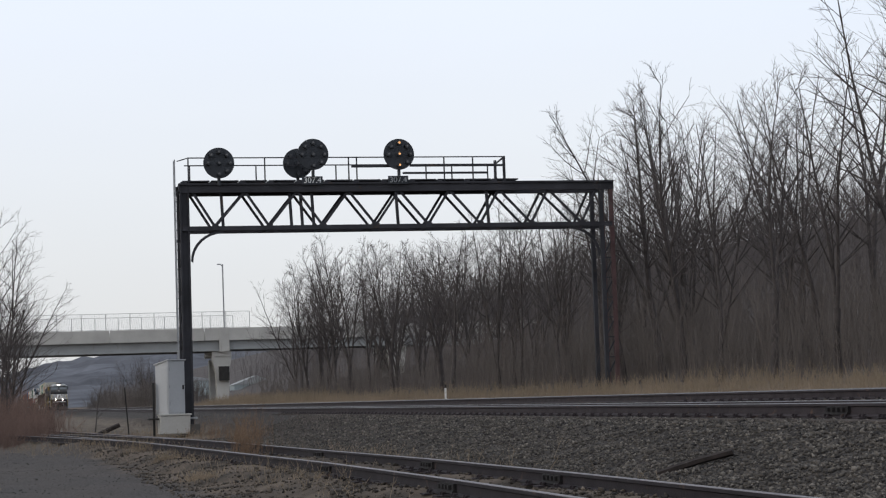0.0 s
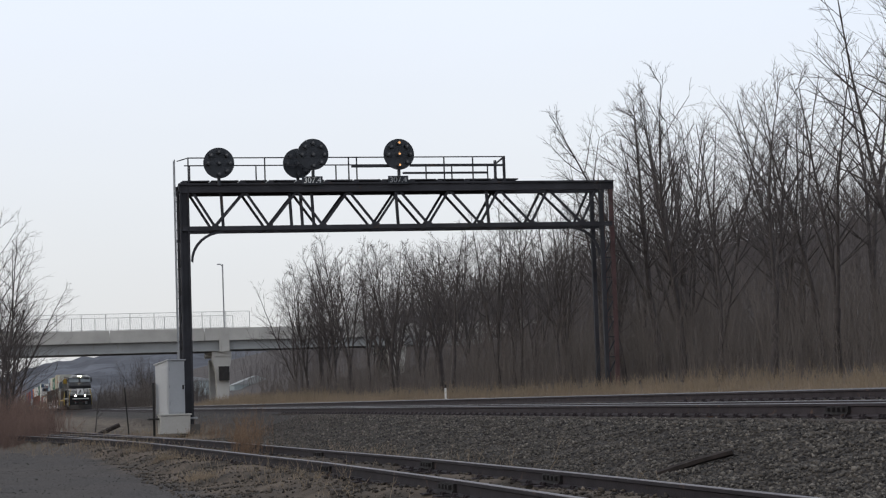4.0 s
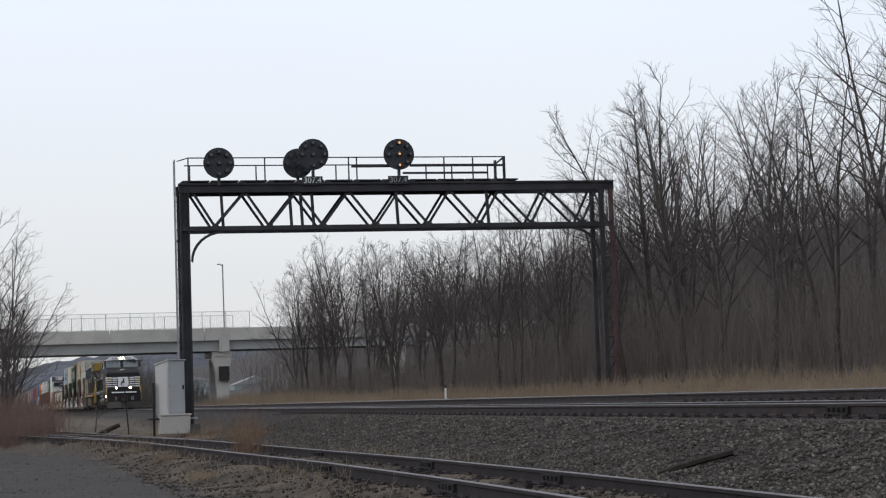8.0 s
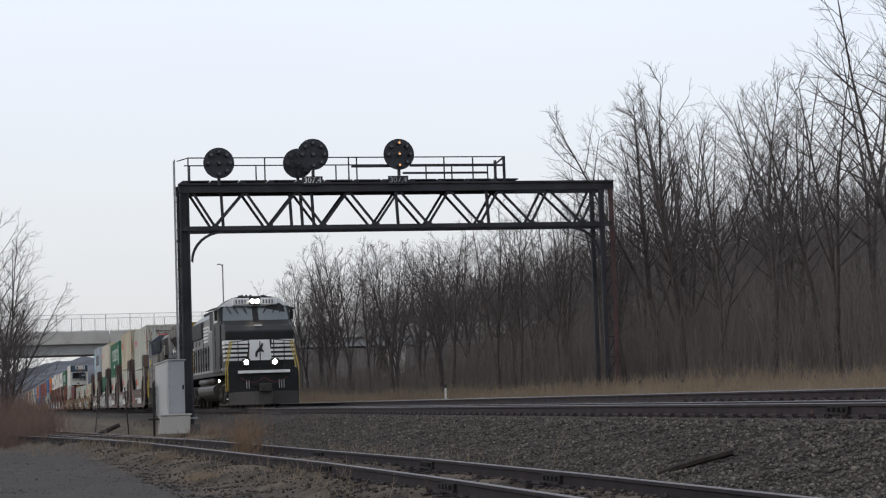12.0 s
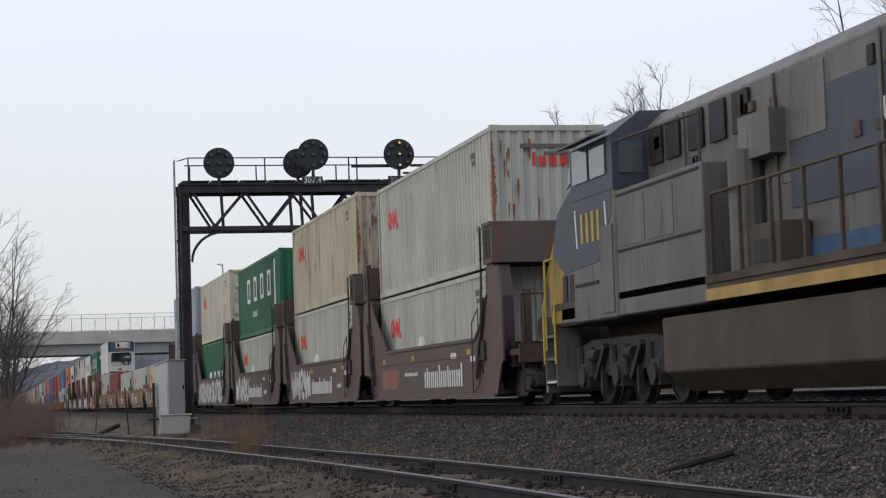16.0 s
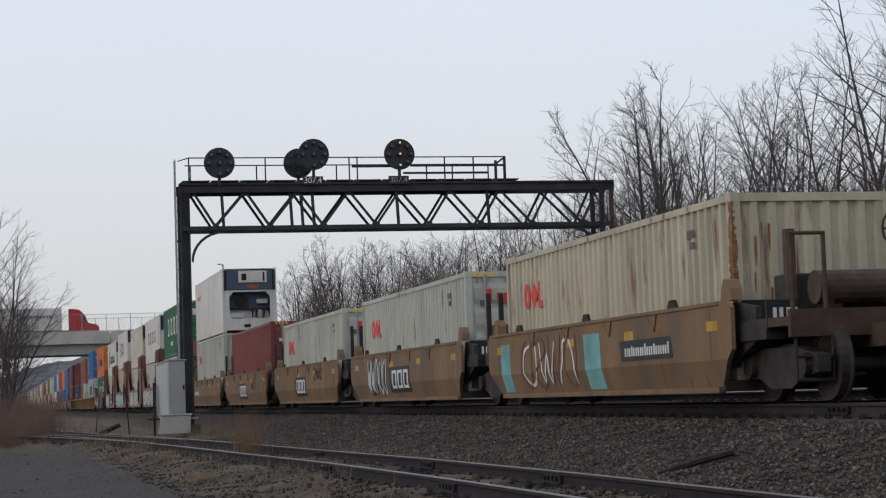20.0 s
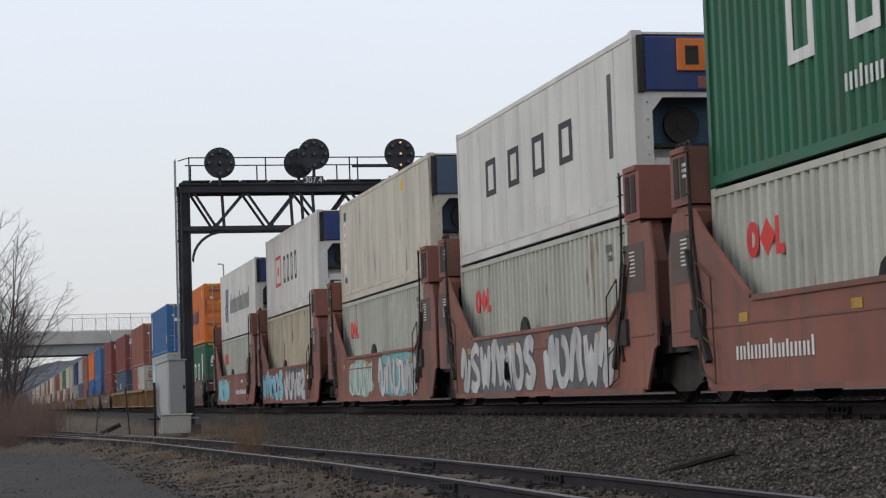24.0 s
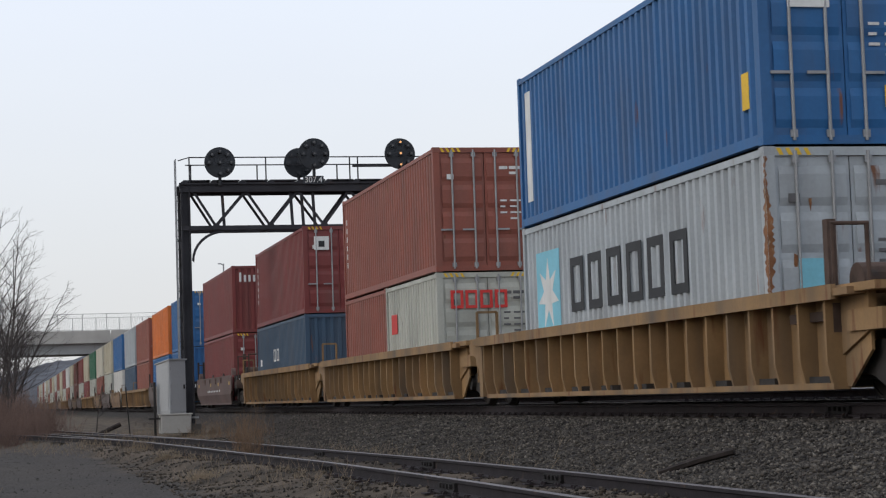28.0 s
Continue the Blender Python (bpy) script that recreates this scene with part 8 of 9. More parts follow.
        box(bm, min(sx * 1.55, sx * 1.57), max(sx * 1.55, sx * 1.57), -7.25, -5.75, 1.75, 2.35)
        part("battery_door", bm, LOCO_BLACK, L)
    # hood
    bm = B()
    prism(bm, [(-1.0, 1.6), (1.0, 1.6), (1.0, 4.4), (0.65, 4.72), (-0.65, 4.72), (-1.0, 4.4)], -4.15, 10.0, "y")
    part("hood", bm, HOOD_SKYLIT, L, bevel=0.02)
    hood_doors(L, 1.0, -1.6, 9.7, 1.85, 3.4, 16, HOOD_SKYLIT)
    # inverter cabinet and blower boxes behind the cab, radiator grilles at the back
    for sx in (-1, 1):
        bm = B()
        box(bm, min(sx * 0.9, sx * 1.42), max(sx * 0.9, sx * 1.42), -4.1, -1.6, 1.7, 3.6)
        part("inverter_cabinet", bm, HOOD_SKYLIT, L, bevel=0.02)
        bm = B()
        prism(bm, [(sx * 0.9, 3.65), (sx * 1.3, 3.7), (sx * 1.3, 4.5), (sx * 0.9, 4.62)], -3.6, -0.9, "y")
        part("dynamic_brake_grille", bm, GRILLE, L)
        bm = B()
        prism(bm, [(sx * 0.9, 3.5), (sx * 1.09, 3.55), (sx * 1.09, 4.32), (sx * 0.9, 4.42)], 5.0, 10.05, "y")
        part("radiator_grille", bm, GRILLE, L)
        # side lettering and emblem as plain bars
        bm = B()
        for i in range(5):
            z = 3.95 - 0.17 * i
            prism(bm, [(2.3 + 0.09 * i, z), (4.8, z), (4.8, z + 0.1), (2.25 + 0.09 * i, z + 0.1)], min(sx * 1.026, sx * 1.04), max(sx * 1.026, sx * 1.04), "x")
        part("side_stripes", bm, STRIPE, L)
        bm = B()
        for y in (1.3, 0.2):
            box(bm, min(sx * 1.026, sx * 1.04), max(sx * 1.026, sx * 1.04), y, y + 0.3, 3.25, 4.0)
            box(bm, min(sx * 1.026, sx * 1.04), max(sx * 1.026, sx * 1.04), y + 0.5, y + 0.8, 3.25, 4.0)
        part("side_emblem", bm, STRIPE, L)
        bm = B()
        for y0, y1, z in ((-0.05, 1.75, 2.86), (-0.05, 1.75, 2.5)):
            lay(bm, letters(y0, y1 - y0, 7, z, 0.22, 0.25), min(sx * 1.026, sx * 1.04), max(sx * 1.026, sx * 1.04))
        part("side_lettering", bm, STRIPE, L)
        bm = B()
        for i in range(5):
            box(bm, min(sx * 1.0, sx * 1.03), max(sx * 1.0, sx * 1.03), 9.72, 10.02, 3.05 - 0.2 * i, 3.15 - 0.2 * i)
        part("rear_stripes", bm, STRIPE, L)
    slot = shared("hood_latch", lambda bm: box(bm, -1.045, -1.024, -0.025, 0.025, 0, 0.2), GRILLE)
    for i in range(17):
        y = -1.6 + 11.3 * i / 16
        for z in (2.05, 2.75):
            piece("hood_latch", slot, L, None, pose(0, y + 0.1 * math.sin(i * 2.1 + z), z))
    rng = random.Random(8)
    for i in range(30):
        y, z = rng.uniform(-1.4, 9.5), rng.choice((2.3, 2.75, 3.2, 3.55, 4.1))
        if (z > 3.5 and y > 4.8) or (z > 2.4 and -0.6 < y < 5.0):
            continue
        bm = B()
        box(bm, -1.05, -1.024, y, y + rng.uniform(0.08, 0.2), z, z + rng.uniform(0.12, 0.3))
        part("access_cover", bm, rng.choice((GRILLE, LOCO_GREY, GRILLE)), L)
    for y in (-1.2, 0.4, 4.6):
        bm = B()
        bar(bm, (-1.04, y, 1.8), (-1.04, y, 4.35), 0.05, n=6)
        part("conduit", bm, HOOD_SKYLIT, L)
    side_rails(L, -1.5, 9.9, LOCO_BLACK, STRIPE)
    # roof: fans, exhaust stack, horn, aerials
    for y in (5.9, 7.2, 8.5, -2.9):
        bm = B()
        disc(bm, (0, y, 4.8), 0.6, 0.2, "z", 24)
        f = part("roof_fan", bm, LOCO_BLACK, L)
        bm = B()
        disc(bm, (0, y, 4.91), 0.5, 0.04, "z", 24)
        part("fan_guard", bm, GRILLE, f)
    bm = B()
    box(bm, -0.3, 0.3, 1.0, 1.9, 4.7, 4.9)
    part("exhaust_stack", bm, DARK_IRON, L)
    bm = B()
    for i in range(3):
        bar(bm, (-0.3 + 0.2 * i, -4.9, 5.05), (-0.3 + 0.2 * i, -5.5, 5.07), 0.09, n=8)
    bar(bm, (-0.3, -5.0, 4.97), (0.1, -5.0, 4.97), 0.08)
    part("horn", bm, DARK_IRON, L)
    for x, y in ((-0.5, -6.6), (0.5, -6.6), (0.0, -5.9)):
        bm = B()
        disc(bm, (x, y, 4.98), 0.12, 0.08, "z", 12)
        part("aerial", bm, DARK_IRON, L)
    # small white lamp under the walkway
    bm = B()
    disc(bm, (-1.36, -5.0, 1.25), 0.06, 0.05, "x", 12)
    part("step_lamp", bm, DITCH, L)
    bm = B()
    box(bm, -1.4, 1.4, 10.55, 10.7, 0.6, 1.55)
    part("rear_pilot", bm, LOCO_BLACK, L)
    return L


def grey_locomotive():
    """Leased locomotive running hood first: radiator wings and yellow end towards -y, cab at the back."""
    L = thing("locomotive", "weathered grey and yellow locomotive running with its hood first", "locomotive")
    F, R = -11.7, 11.8
    underframe(L, F, R, LOCO_SAND, LOCO_SAND, (-2.6, 5.2), LOCO_SAND, False)
    six_wheel_truck(L, -6.9, LOCO_SAND)
    six_wheel_truck(L, 8.0, TRUCK_IRON)
    stair_well(L, -11.0, -1, LOCO_SAND, RAIL_YELLOW)
    stair_well(L, 11.0, 1, LOCO_GREY, RAIL_YELLOW)
    bm = B()
    box(bm, -1.5, 1.5, -11.6, -10.6, 1.42, 1.6)
    box(bm, -1.45, 1.45, -11.72, -11.58, 0.5, 1.55)
    part("rear_platform", bm, LOCO_SAND, L)
    # hood
    bm = B()
    prism(bm, [(-0.95, 1.6), (0.95, 1.6), (0.95, 4.42), (0.7, 4.66), (-0.7, 4.66), (-0.95, 4.42)], -10.3, 7.0, "y")
    part("hood", bm, LOCO_GREY, L, bevel=0.02)
    bm = B()
    prism(bm, [(-0.97, 1.72), (0.97, 1.72), (0.97, 3.97), (-0.97, 3.97)], -10.5, -10.05, "y")
    part("hood_end", bm, LOCO_YELLOW, L, "bright yellow hood end", bevel=0.03)
    # radiator wings
    bm = B()
    prism(bm, [(-1.5, 4.0), (1.5, 4.0), (1.5, 4.45), (1.3, 4.72), (-1.3, 4.72), (-1.5, 4.45)], -10.55, -5.4, "y")
    w = part("radiator_wing", bm, LOCO_GREY, L)
    bm = B()
    prism(bm, [(-1.51, 3.98), (1.51, 3.98), (1.51, 4.46), (1.31, 4.74), (-1.31, 4.74), (-1.51, 4.46)], -10.75, -10.55, "y")
    part("wing_end", bm, LOCO_YELLOW, w, "yellow end plate")
    bm = B()
    for i in range(4):
        x = 0.2 + 0.17 * i
        box(bm, -x - 0.05, -x, -10.765, -10.75, 4.15, 4.4)
    part("wing_numerals", bm, MARK_BLACK, w)
    for sx in (-1, 1):
        bm = B()
        prism(bm, [(sx * 0.95, 3.25), (sx * 1.0, 3.2), (sx * 1.48, 3.98), (sx * 0.95, 3.98)], -10.2, -5.6, "y")
        part("radiator_grille", bm, GRILLE, L)
        bm = B()
        prism(bm, [(sx * 0.95, 3.2), (sx * 1.02, 3.2), (sx * 1.5, 4.0), (sx * 0.95, 4.0)], -10.55, -10.2, "y")
        part("wing_bracket", bm, LOCO_GREY, L)
        # dark upper panel, pale lettering, blue lower band
        bm = B()
        box(bm, min(sx * 0.95, sx * 0.965), max(sx * 0.95, sx * 0.965), -5.0, 1.6, 2.9, 4.35)
        part("upper_panel", bm, LOCO_GREY, L)
        bm = B()
        box(bm, min(sx * 0.965, sx * 0.972), max(sx * 0.965, sx * 0.972), -4.3, 1.3, 2.55, 4.0)
        pn = part("dark_panel", bm, LOCO_SLATE, L)
        bm = B()
        lay(bm, letters(-3.4, 2.1, 4, 3.3, 0.39, 0.25), min(sx * 0.972, sx * 0.98), max(sx * 0.972, sx * 0.98))
        part("side_lettering", bm, STRIPE, pn)
        bm = B()
        box(bm, min(sx * 0.965, sx * 0.978), max(sx * 0.965, sx * 0.978), -3.5, 3.5, 1.75, 2.1)
        part("blue_band", bm, material("band_blue", (0.05, 0.10, 0.18), 0.6) if sx < 0 else bpy.data.materials["band_blue"], L)
        bm = B()
        box(bm, min(sx * 1.5, sx * 1.54), max(sx * 1.5, sx * 1.54), -7.5, 3.08, 1.44, 1.6)
        part("sill_stripe", bm, material("sill_yellow", (0.36, 0.24, 0.09), 0.8, 0, 0.3, 1.5) if sx < 0 else bpy.data.materials["sill_yellow"], L)
        # equipment cabinets beside the walkway
        bm = B()
        box(bm, min(sx * 0.95, sx * 1.53), max(sx * 0.95, sx * 1.53), 3.1, 6.97, 1.42, 3.4)
        part("blower_cabinet", bm, LOCO_GREY, L, bevel=0.02)
        bm = B()
        box(bm, min(sx * 0.95, sx * 1.2), max(sx * 0.95, sx * 1.2), 1.4, 2.5, 3.3, 3.9)
        part("filter_box", bm, LOCO_GREY, L)
        for y in (2.6, 3.5, 4.4, 5.4, 6.2):
            bm = B()
            box(bm, min(sx * 0.97, sx * 1.0), max(sx * 0.97, sx * 1.0), y, y + 0.6, 3.78, 4.36)
            part("vent", bm, GRILLE, L)
        for z in (2.42, 3.3):
            bm = B()
            box(bm, min(sx * 1.53, sx * 1.545), max(sx * 1.53, sx * 1.545), 3.2, 6.9, z, z + 0.035)
            part("cabinet_seam", bm, DARK_IRON, L)
        for y in (4.3, 5.6):
            bm = B()
            box(bm, min(sx * 1.53, sx * 1.54), max(sx * 1.53, sx * 1.54), y, y + 1.1, 2.5, 3.24)
            part("cabinet_door", bm, LOCO_GREY, L)
        bm = B()
        bar(bm, (sx * 1.15, 2.4, 1.72), (sx * 1.15, 2.4, 3.45), 0.5, n=14)
        part("filter_tank", bm, LOCO_GREY, L, smooth=False)
        bm = B()
        box(bm, min(sx * 0.98, sx * 1.42), max(sx * 0.98, sx * 1.42), 0.7, 1.7, 1.72, 2.35)
        part("tool_box", bm, LOCO_SAND, L, bevel=0.01)
        bm = B()
        box(bm, min(sx * 1.42, sx * 1.43), max(sx * 1.42, sx * 1.43), 0.85, 1.55, 1.85, 2.15)
        part("vent", bm, GRILLE, L)
        bm = B()
        box(bm, min(sx * 1.05, sx * 1.45), max(sx * 1.05, sx * 1.45), 6.955, 6.978, 3.7, 4.2)
        part("rear_pane", bm, WINDOW, L)
        bm = B()
        bar(bm, (sx * 1.5, 3.2, 4.1), (sx * 1.5, 6.95, 4.2), 0.045, n=6)
        bar(bm, (sx * 1.5, 3.2, 4.1), (sx * 1.5, 3.2, 3.4), 0.045, n=6)
        part("cabinet_rail", bm, LOCO_SAND, L)
    hood_doors(L, 0.95, -9.8, -3.2, 1.75, 3.1, 8, LOCO_GREY)
    for i in range(6):
        for sx in (-1, 1):
            bm = B()
            box(bm, min(sx * 0.975, sx * 0.985), max(sx * 0.975, sx * 0.985), -9.6 + 0.85 * i, -9.2 + 0.85 * i, 1.85, 3.0)
            part("door_louvre", bm, GRILLE, L)
    rng = random.Random(9)
    for i in range(30):
        y, z = rng.uniform(-9.5, 6.5), rng.choice((2.4, 3.2, 3.5, 3.8, 4.0))
        if z > 3.1 and y < -5.2:
            continue
        bm = B()
        box(bm, -1.0, -0.962, y, y + rng.uniform(0.1, 0.3), z, z + rng.uniform(0.12, 0.3))
        part("access_cover", bm, rng.choice((GRILLE, LOCO_SLATE, LOCO_SAND)), L)
    for y in (-4.6, -1.5, 1.7, 5.2):
        bm = B()
        bar(bm, (-0.99, y, 1.7), (-0.99, y, 4.4), 0.05, n=6)
        part("conduit", bm, LOCO_GREY, L)
    for y in (-9.6, -8.0, -6.4):
        bm = B()
        box(bm, -1.52, -1.5, y, y + 1.3, 4.08, 4.4)
        part("wing_panel", bm, LOCO_GREY, L)
    side_rails(L, -9.8, 3.0, LOCO_SAND, LOCO_SAND)
    # cab and nose
    bm = B()
    prism(bm, [(-1.55, 1.4), (1.55, 1.4), (1.55, 4.3), (1.05, 4.68), (-1.05, 4.68), (-1.55, 4.3)], 7.0, 9.35, "y")
    part("cab", bm, LOCO_GREY, L, bevel=0.03)
    bm = B()
    prism(bm, [(-1.56, 3.45), (1.56, 3.45), (1.56, 4.32), (1.06, 4.7), (-1.06, 4.7), (-1.56, 4.32)], 6.98, 9.3, "y")
    part("cab_band", bm, LOCO_SLATE, L, "dark blue-grey upper cab")
    bm = B()
    prism(bm, [(9.3, 1.4), (10.9, 1.4), (11.05, 2.25), (10.35, 3.4), (9.3, 3.85)], -1.5, 1.5, "x")
    part("nose", bm, LOCO_GREY, L, bevel=0.05)
    # slate flank, pale bars and yellow front edge of the nose
    for sx in (-1, 1):
        x0, x1 = min(sx * 1.5, sx * 1.508), max(sx * 1.5, sx * 1.508)
        bm = B()
        prism(bm, [(9.36, 2.3), (10.0, 2.3), (10.72, 2.66), (10.33, 3.36), (9.36, 3.75)], x0, x1, "x")
        part("nose_flank", bm, LOCO_SLATE, L, "slate-blue flank of the nose")
        bm = B()
        prism(bm, [(10.3, 1.45), (10.87, 1.45), (11.02, 2.22), (10.72, 2.66), (10.02, 2.3)], x0, x1, "x")
        part("nose_edge", bm, LOCO_YELLOW, L, "dirty yellow edge of the nose")
        bm = B()
        prism(bm, [(7.9, 2.35), (9.34, 2.3), (9.34, 3.44), (7.1, 3.44), (7.1, 3.1)], min(sx * 1.55, sx * 1.558), max(sx * 1.55, sx * 1.558), "x")
        part("cab_flank", bm, LOCO_SLATE, L, "slate-blue flank below the cab windows")
        for y in (7.35, 9.0):
            bm = B()
            prism(bm, [(y, 2.65), (y + 0.05, 2.65), (y + 0.12, 3.3), (y + 0.07, 3.3)], min(sx * 1.558, sx * 1.566), max(sx * 1.558, sx * 1.566), "x")
            part("cab_bar", bm, STRIPE, L)
        # upper hood doors and a lower cab locker
        for i in range(5):
            y = -4.9 + 1.25 * i
            if -3.0 < y + 0.6 < 0.0:
                continue
            bm = B()
            box(bm, min(sx * 0.966, sx * 0.985), max(sx * 0.966, sx * 0.985), y, y + 1.15, 3.42, 4.32)
            part("upper_door", bm, LOCO_GREY, L)
        bm = B()
        box(bm, min(sx * 1.55, sx * 1.572), max(sx * 1.55, sx * 1.572), 7.1, 7.75, 1.5, 2.9)
        part("cab_locker", bm, LOCO_GREY, L)
        bm = B()
        box(bm, min(sx * 1.55, sx * 1.568), max(sx * 1.55, sx * 1.568), 7.9, 9.2, 2.0, 2.05)
        part("cab_seam", bm, DARK_IRON, L)
    for sx in (-1, 1):
        for a, b in ((7.3, 8.1), (8.25, 9.1)):
            bm = B()
            box(bm, min(sx * 1.565, sx * 1.585), max(sx * 1.565, sx * 1.585), a, b, 3.72, 4.28)
            part("cab_pane", bm, WINDOW, L)
        bm = B()
        prism(bm, [(sx * 1.56, 4.42), (sx * 1.85, 4.34), (sx * 1.85, 4.31), (sx * 1.56, 4.37)], 7.2, 9.2, "y")
        part("sunshade", bm, LOCO_GREY, L)
        bm = B()
        prism(bm, [(9.3, 3.86), (9.62, 3.72), (9.3, 4.3)], min(sx * 1.5, sx * 1.53), max(sx * 1.5, sx * 1.53), "x")
        part("side_glass", bm, WINDOW, L)
        bm = B()
        for i in range(4):
            box(bm, min(sx * 1.558, sx * 1.57), max(sx * 1.558, sx * 1.57), 7.75 + 0.3 * i, 7.87 + 0.3 * i, 2.7, 3.2)
        part("cab_numerals", bm, RAIL_YELLOW, L)
        bm = B()
        for y in (9.45, 9.85):
            box(bm, min(sx * 1.505, sx * 1.52), max(sx * 1.505, sx * 1.52), y, y + 0.25, 1.75, 2.25)
        part("nose_vent", bm, GRILLE, L)
    bm = B()
    box(bm, -1.45, 1.45, 11.3, 11.6, 1.0, 1.6)
    box(bm, -1.45, 1.45, 11.45, 11.62, 0.25, 1.1)
    part("pilot", bm, LOCO_GREY, L)
    for sx in (-1, 1):
        bm = B()
        bar(bm, (sx * 1.5, 11.3, 1.0), (sx * 1.5, 11.3, 2.6), 0.045, n=6)
        bar(bm, (sx * 1.5, 11.3, 2.6), (sx * 1.2, 11.0, 2.7), 0.05, n=6)
        part("nose_rail", bm, RAIL_YELLOW, L)
    bm = B()
    box(bm, -0.4, 0.4, 0.3, 1.6, 4.6, 4.78)
    part("exhaust_stack", bm, DARK_IRON, L)
    for x, y in ((-0.4, 7.6), (0.3, 8.4)):
        bm = B()
        disc(bm, (x, y, 4.74), 0.14, 0.1, "z", 12)
        part("aerial", bm, DARK_IRON, L)
    # fittings of the yellow end: dark grilles, unlit twin lamps, a door and grab irons
    for x0, x1, z0, z1, m, nm in ((-0.9, -0.5, 3.3, 3.9, GRILLE, "end_grille"), (0.5, 0.9, 3.3, 3.9, GRILLE, "end_grille"), (-0.4, 0.1, 3.3, 3.62, DARK_IRON, "lamp_recess"), (-0.55, 0.55, 2.35, 2.95, LOCO_SLATE, "end_panel"), (-0.3, 0.28, 1.8, 2.2, GRILLE, "end_vent")):
        bm = B()
        box(bm, x0, x1, -10.53, -10.49, z0, z1)
        part(nm, bm, m, L, bevel=0.01)
    for z in (3.72, 3.52):
        bm = B()
        disc(bm, (0.32, -10.54, z), 0.09, 0.1, "y", 16)
        part("headlight", bm, LENS_DIM, L, "unlit round headlight")
    bm = B()
    bar(bm, (-1.3, -11.4, 2.75), (1.3, -11.4, 2.75), 0.045, n=8)
    part("end_rail", bm, LOCO_SAND, L)
    for x in (-1.3, -0.45, 0.45, 1.3):
        bm = B()
        bar(bm, (x, -11.4, 1.6), (x, -11.4, 2.75), 0.05, n=6)
        part("end_post", bm, LOCO_SAND, L)
    # roof ribs over the wings and rows of rivet straps
    for i in range(7):
        bm = B()
        y = -10.2 + 0.72 * i
        prism(bm, [(-1.515, 4.02), (-1.5, 4.02), (-1.5, 4.44), (-1.3, 4.715), (1.3, 4.715), (1.3, 4.735), (-1.31, 4.735), (-1.515, 4.46)], y, y + 0.05, "y")
        part("wing_strap", bm, LOCO_SAND, L)
    return L


rides(black_locomotive(), 377.95)
rides(grey_locomotive(), 402.3)


# ---- vehicles on the overpass ----
def road_car(name, label, mat, pickup):
    c = thing(name, label, "car", group="vehicles on the overpass")
    bm = B()
    prism(bm, [(-2.35, 0.35), (2.35, 0.35), (2.4, 0.75), (2.2, 0.95), (1.0, 1.0), (-2.3, 1.0), (-2.4, 0.7)], -0.9, 0.9, "y")
    part("body", bm, mat, c, bevel=0.05)
    bm = B()
    o = [(-0.6, 0.98), (1.1, 0.98), (0.55, 1.62), (-0.5, 1.65)] if pickup else [(-1.9, 0.98), (1.2, 0.98), (0.5, 1.45), (-1.2, 1.47)]
    prism(bm, o, -0.8, 0.8, "y")
    part("cabin", bm, GLASS_DARK, c, bevel=0.04)
    for x in (-1.5, 1.5):
        for y in (-0.82, 0.82):
            bm = B()
            disc(bm, (x, y, 0.34), 0.34, 0.2, "y", 16)
            w = part("wheel", bm, TRUCK_IRON, c)
            bm = B()
            disc(bm, (x, y + math.copysign(0.105, y), 0.34), 0.2, 0.02, "y", 12)
            part("rim", bm, GALV, w)
    return c


def road_truck():
    c = thing("semi_truck", "red tractor unit pulling a long white box trailer", "truck", group="vehicles on the overpass")
    red = paint("truck_red", (0.38, 0.03, 0.035), 0.0)
    bm = B()
    box(bm, -14.2, 0.0, -1.3, 1.3, 1.2, 4.05)
    t = part("trailer", bm, P["reefer"], c, bevel=0.03)
    bm = B()
    for i in range(9):
        box(bm, -4.8 + 0.4 * i, -4.5 + 0.4 * i, -1.31, -1.3, 2.75, 3.1)
    part("lettering", bm, MARK_GREY, t)
    bm = B()
    box(bm, -12.5, -5.0, -1.305, -1.3, 2.6, 2.68)
    part("stripe", bm, MARK_GREY, t)
    bm = B()
    box(bm, -14.0, 2.0, -0.5, 0.5, 0.85, 1.2)
    part("chassis", bm, TRUCK_IRON, c)
    bm = B()
    prism(bm, [(0.9, 0.7), (4.6, 0.7), (4.7, 1.5), (4.4, 1.85), (3.3, 2.1), (2.9, 3.1), (2.2, 3.8), (0.9, 3.95)], -1.2, 1.2, "y")
    part("cab", bm, red, c, bevel=0.05)
    bm = B()
    prism(bm, [(2.35, 2.15), (3.2, 2.15), (2.9, 2.9), (2.4, 2.9)], -1.215, 1.215, "y")
    part("window", bm, GLASS_DARK, c)
    for x in (-12.8, -11.5, 0.9, 2.0, 4.0):
        for y in (-1.05, 1.05):
            bm = B()
            disc(bm, (x, y, 0.5), 0.5, 0.3, "y", 18)
            part("wheel", bm, TRUCK_IRON, c)
    return c


DECK = 9.0
ROAD_RUNS = [
    (road_car("sedan", "dark grey sedan driving over the overpass", paint("car_grey", (0.10, 0.11, 0.12), 0.0), False), 25.4, 2.0, -12.3, OVER_Y + 7.6, 180),
    (road_car("pickup", "dark blue pickup driving over the overpass", paint("car_blue", (0.035, 0.05, 0.075), 0.0), True), 13.2, 9.0, 12.3, OVER_Y + 3.0, 0),
    (road_truck(), 5.9, 19.8, 10.7, OVER_Y + 3.0, 0),
]


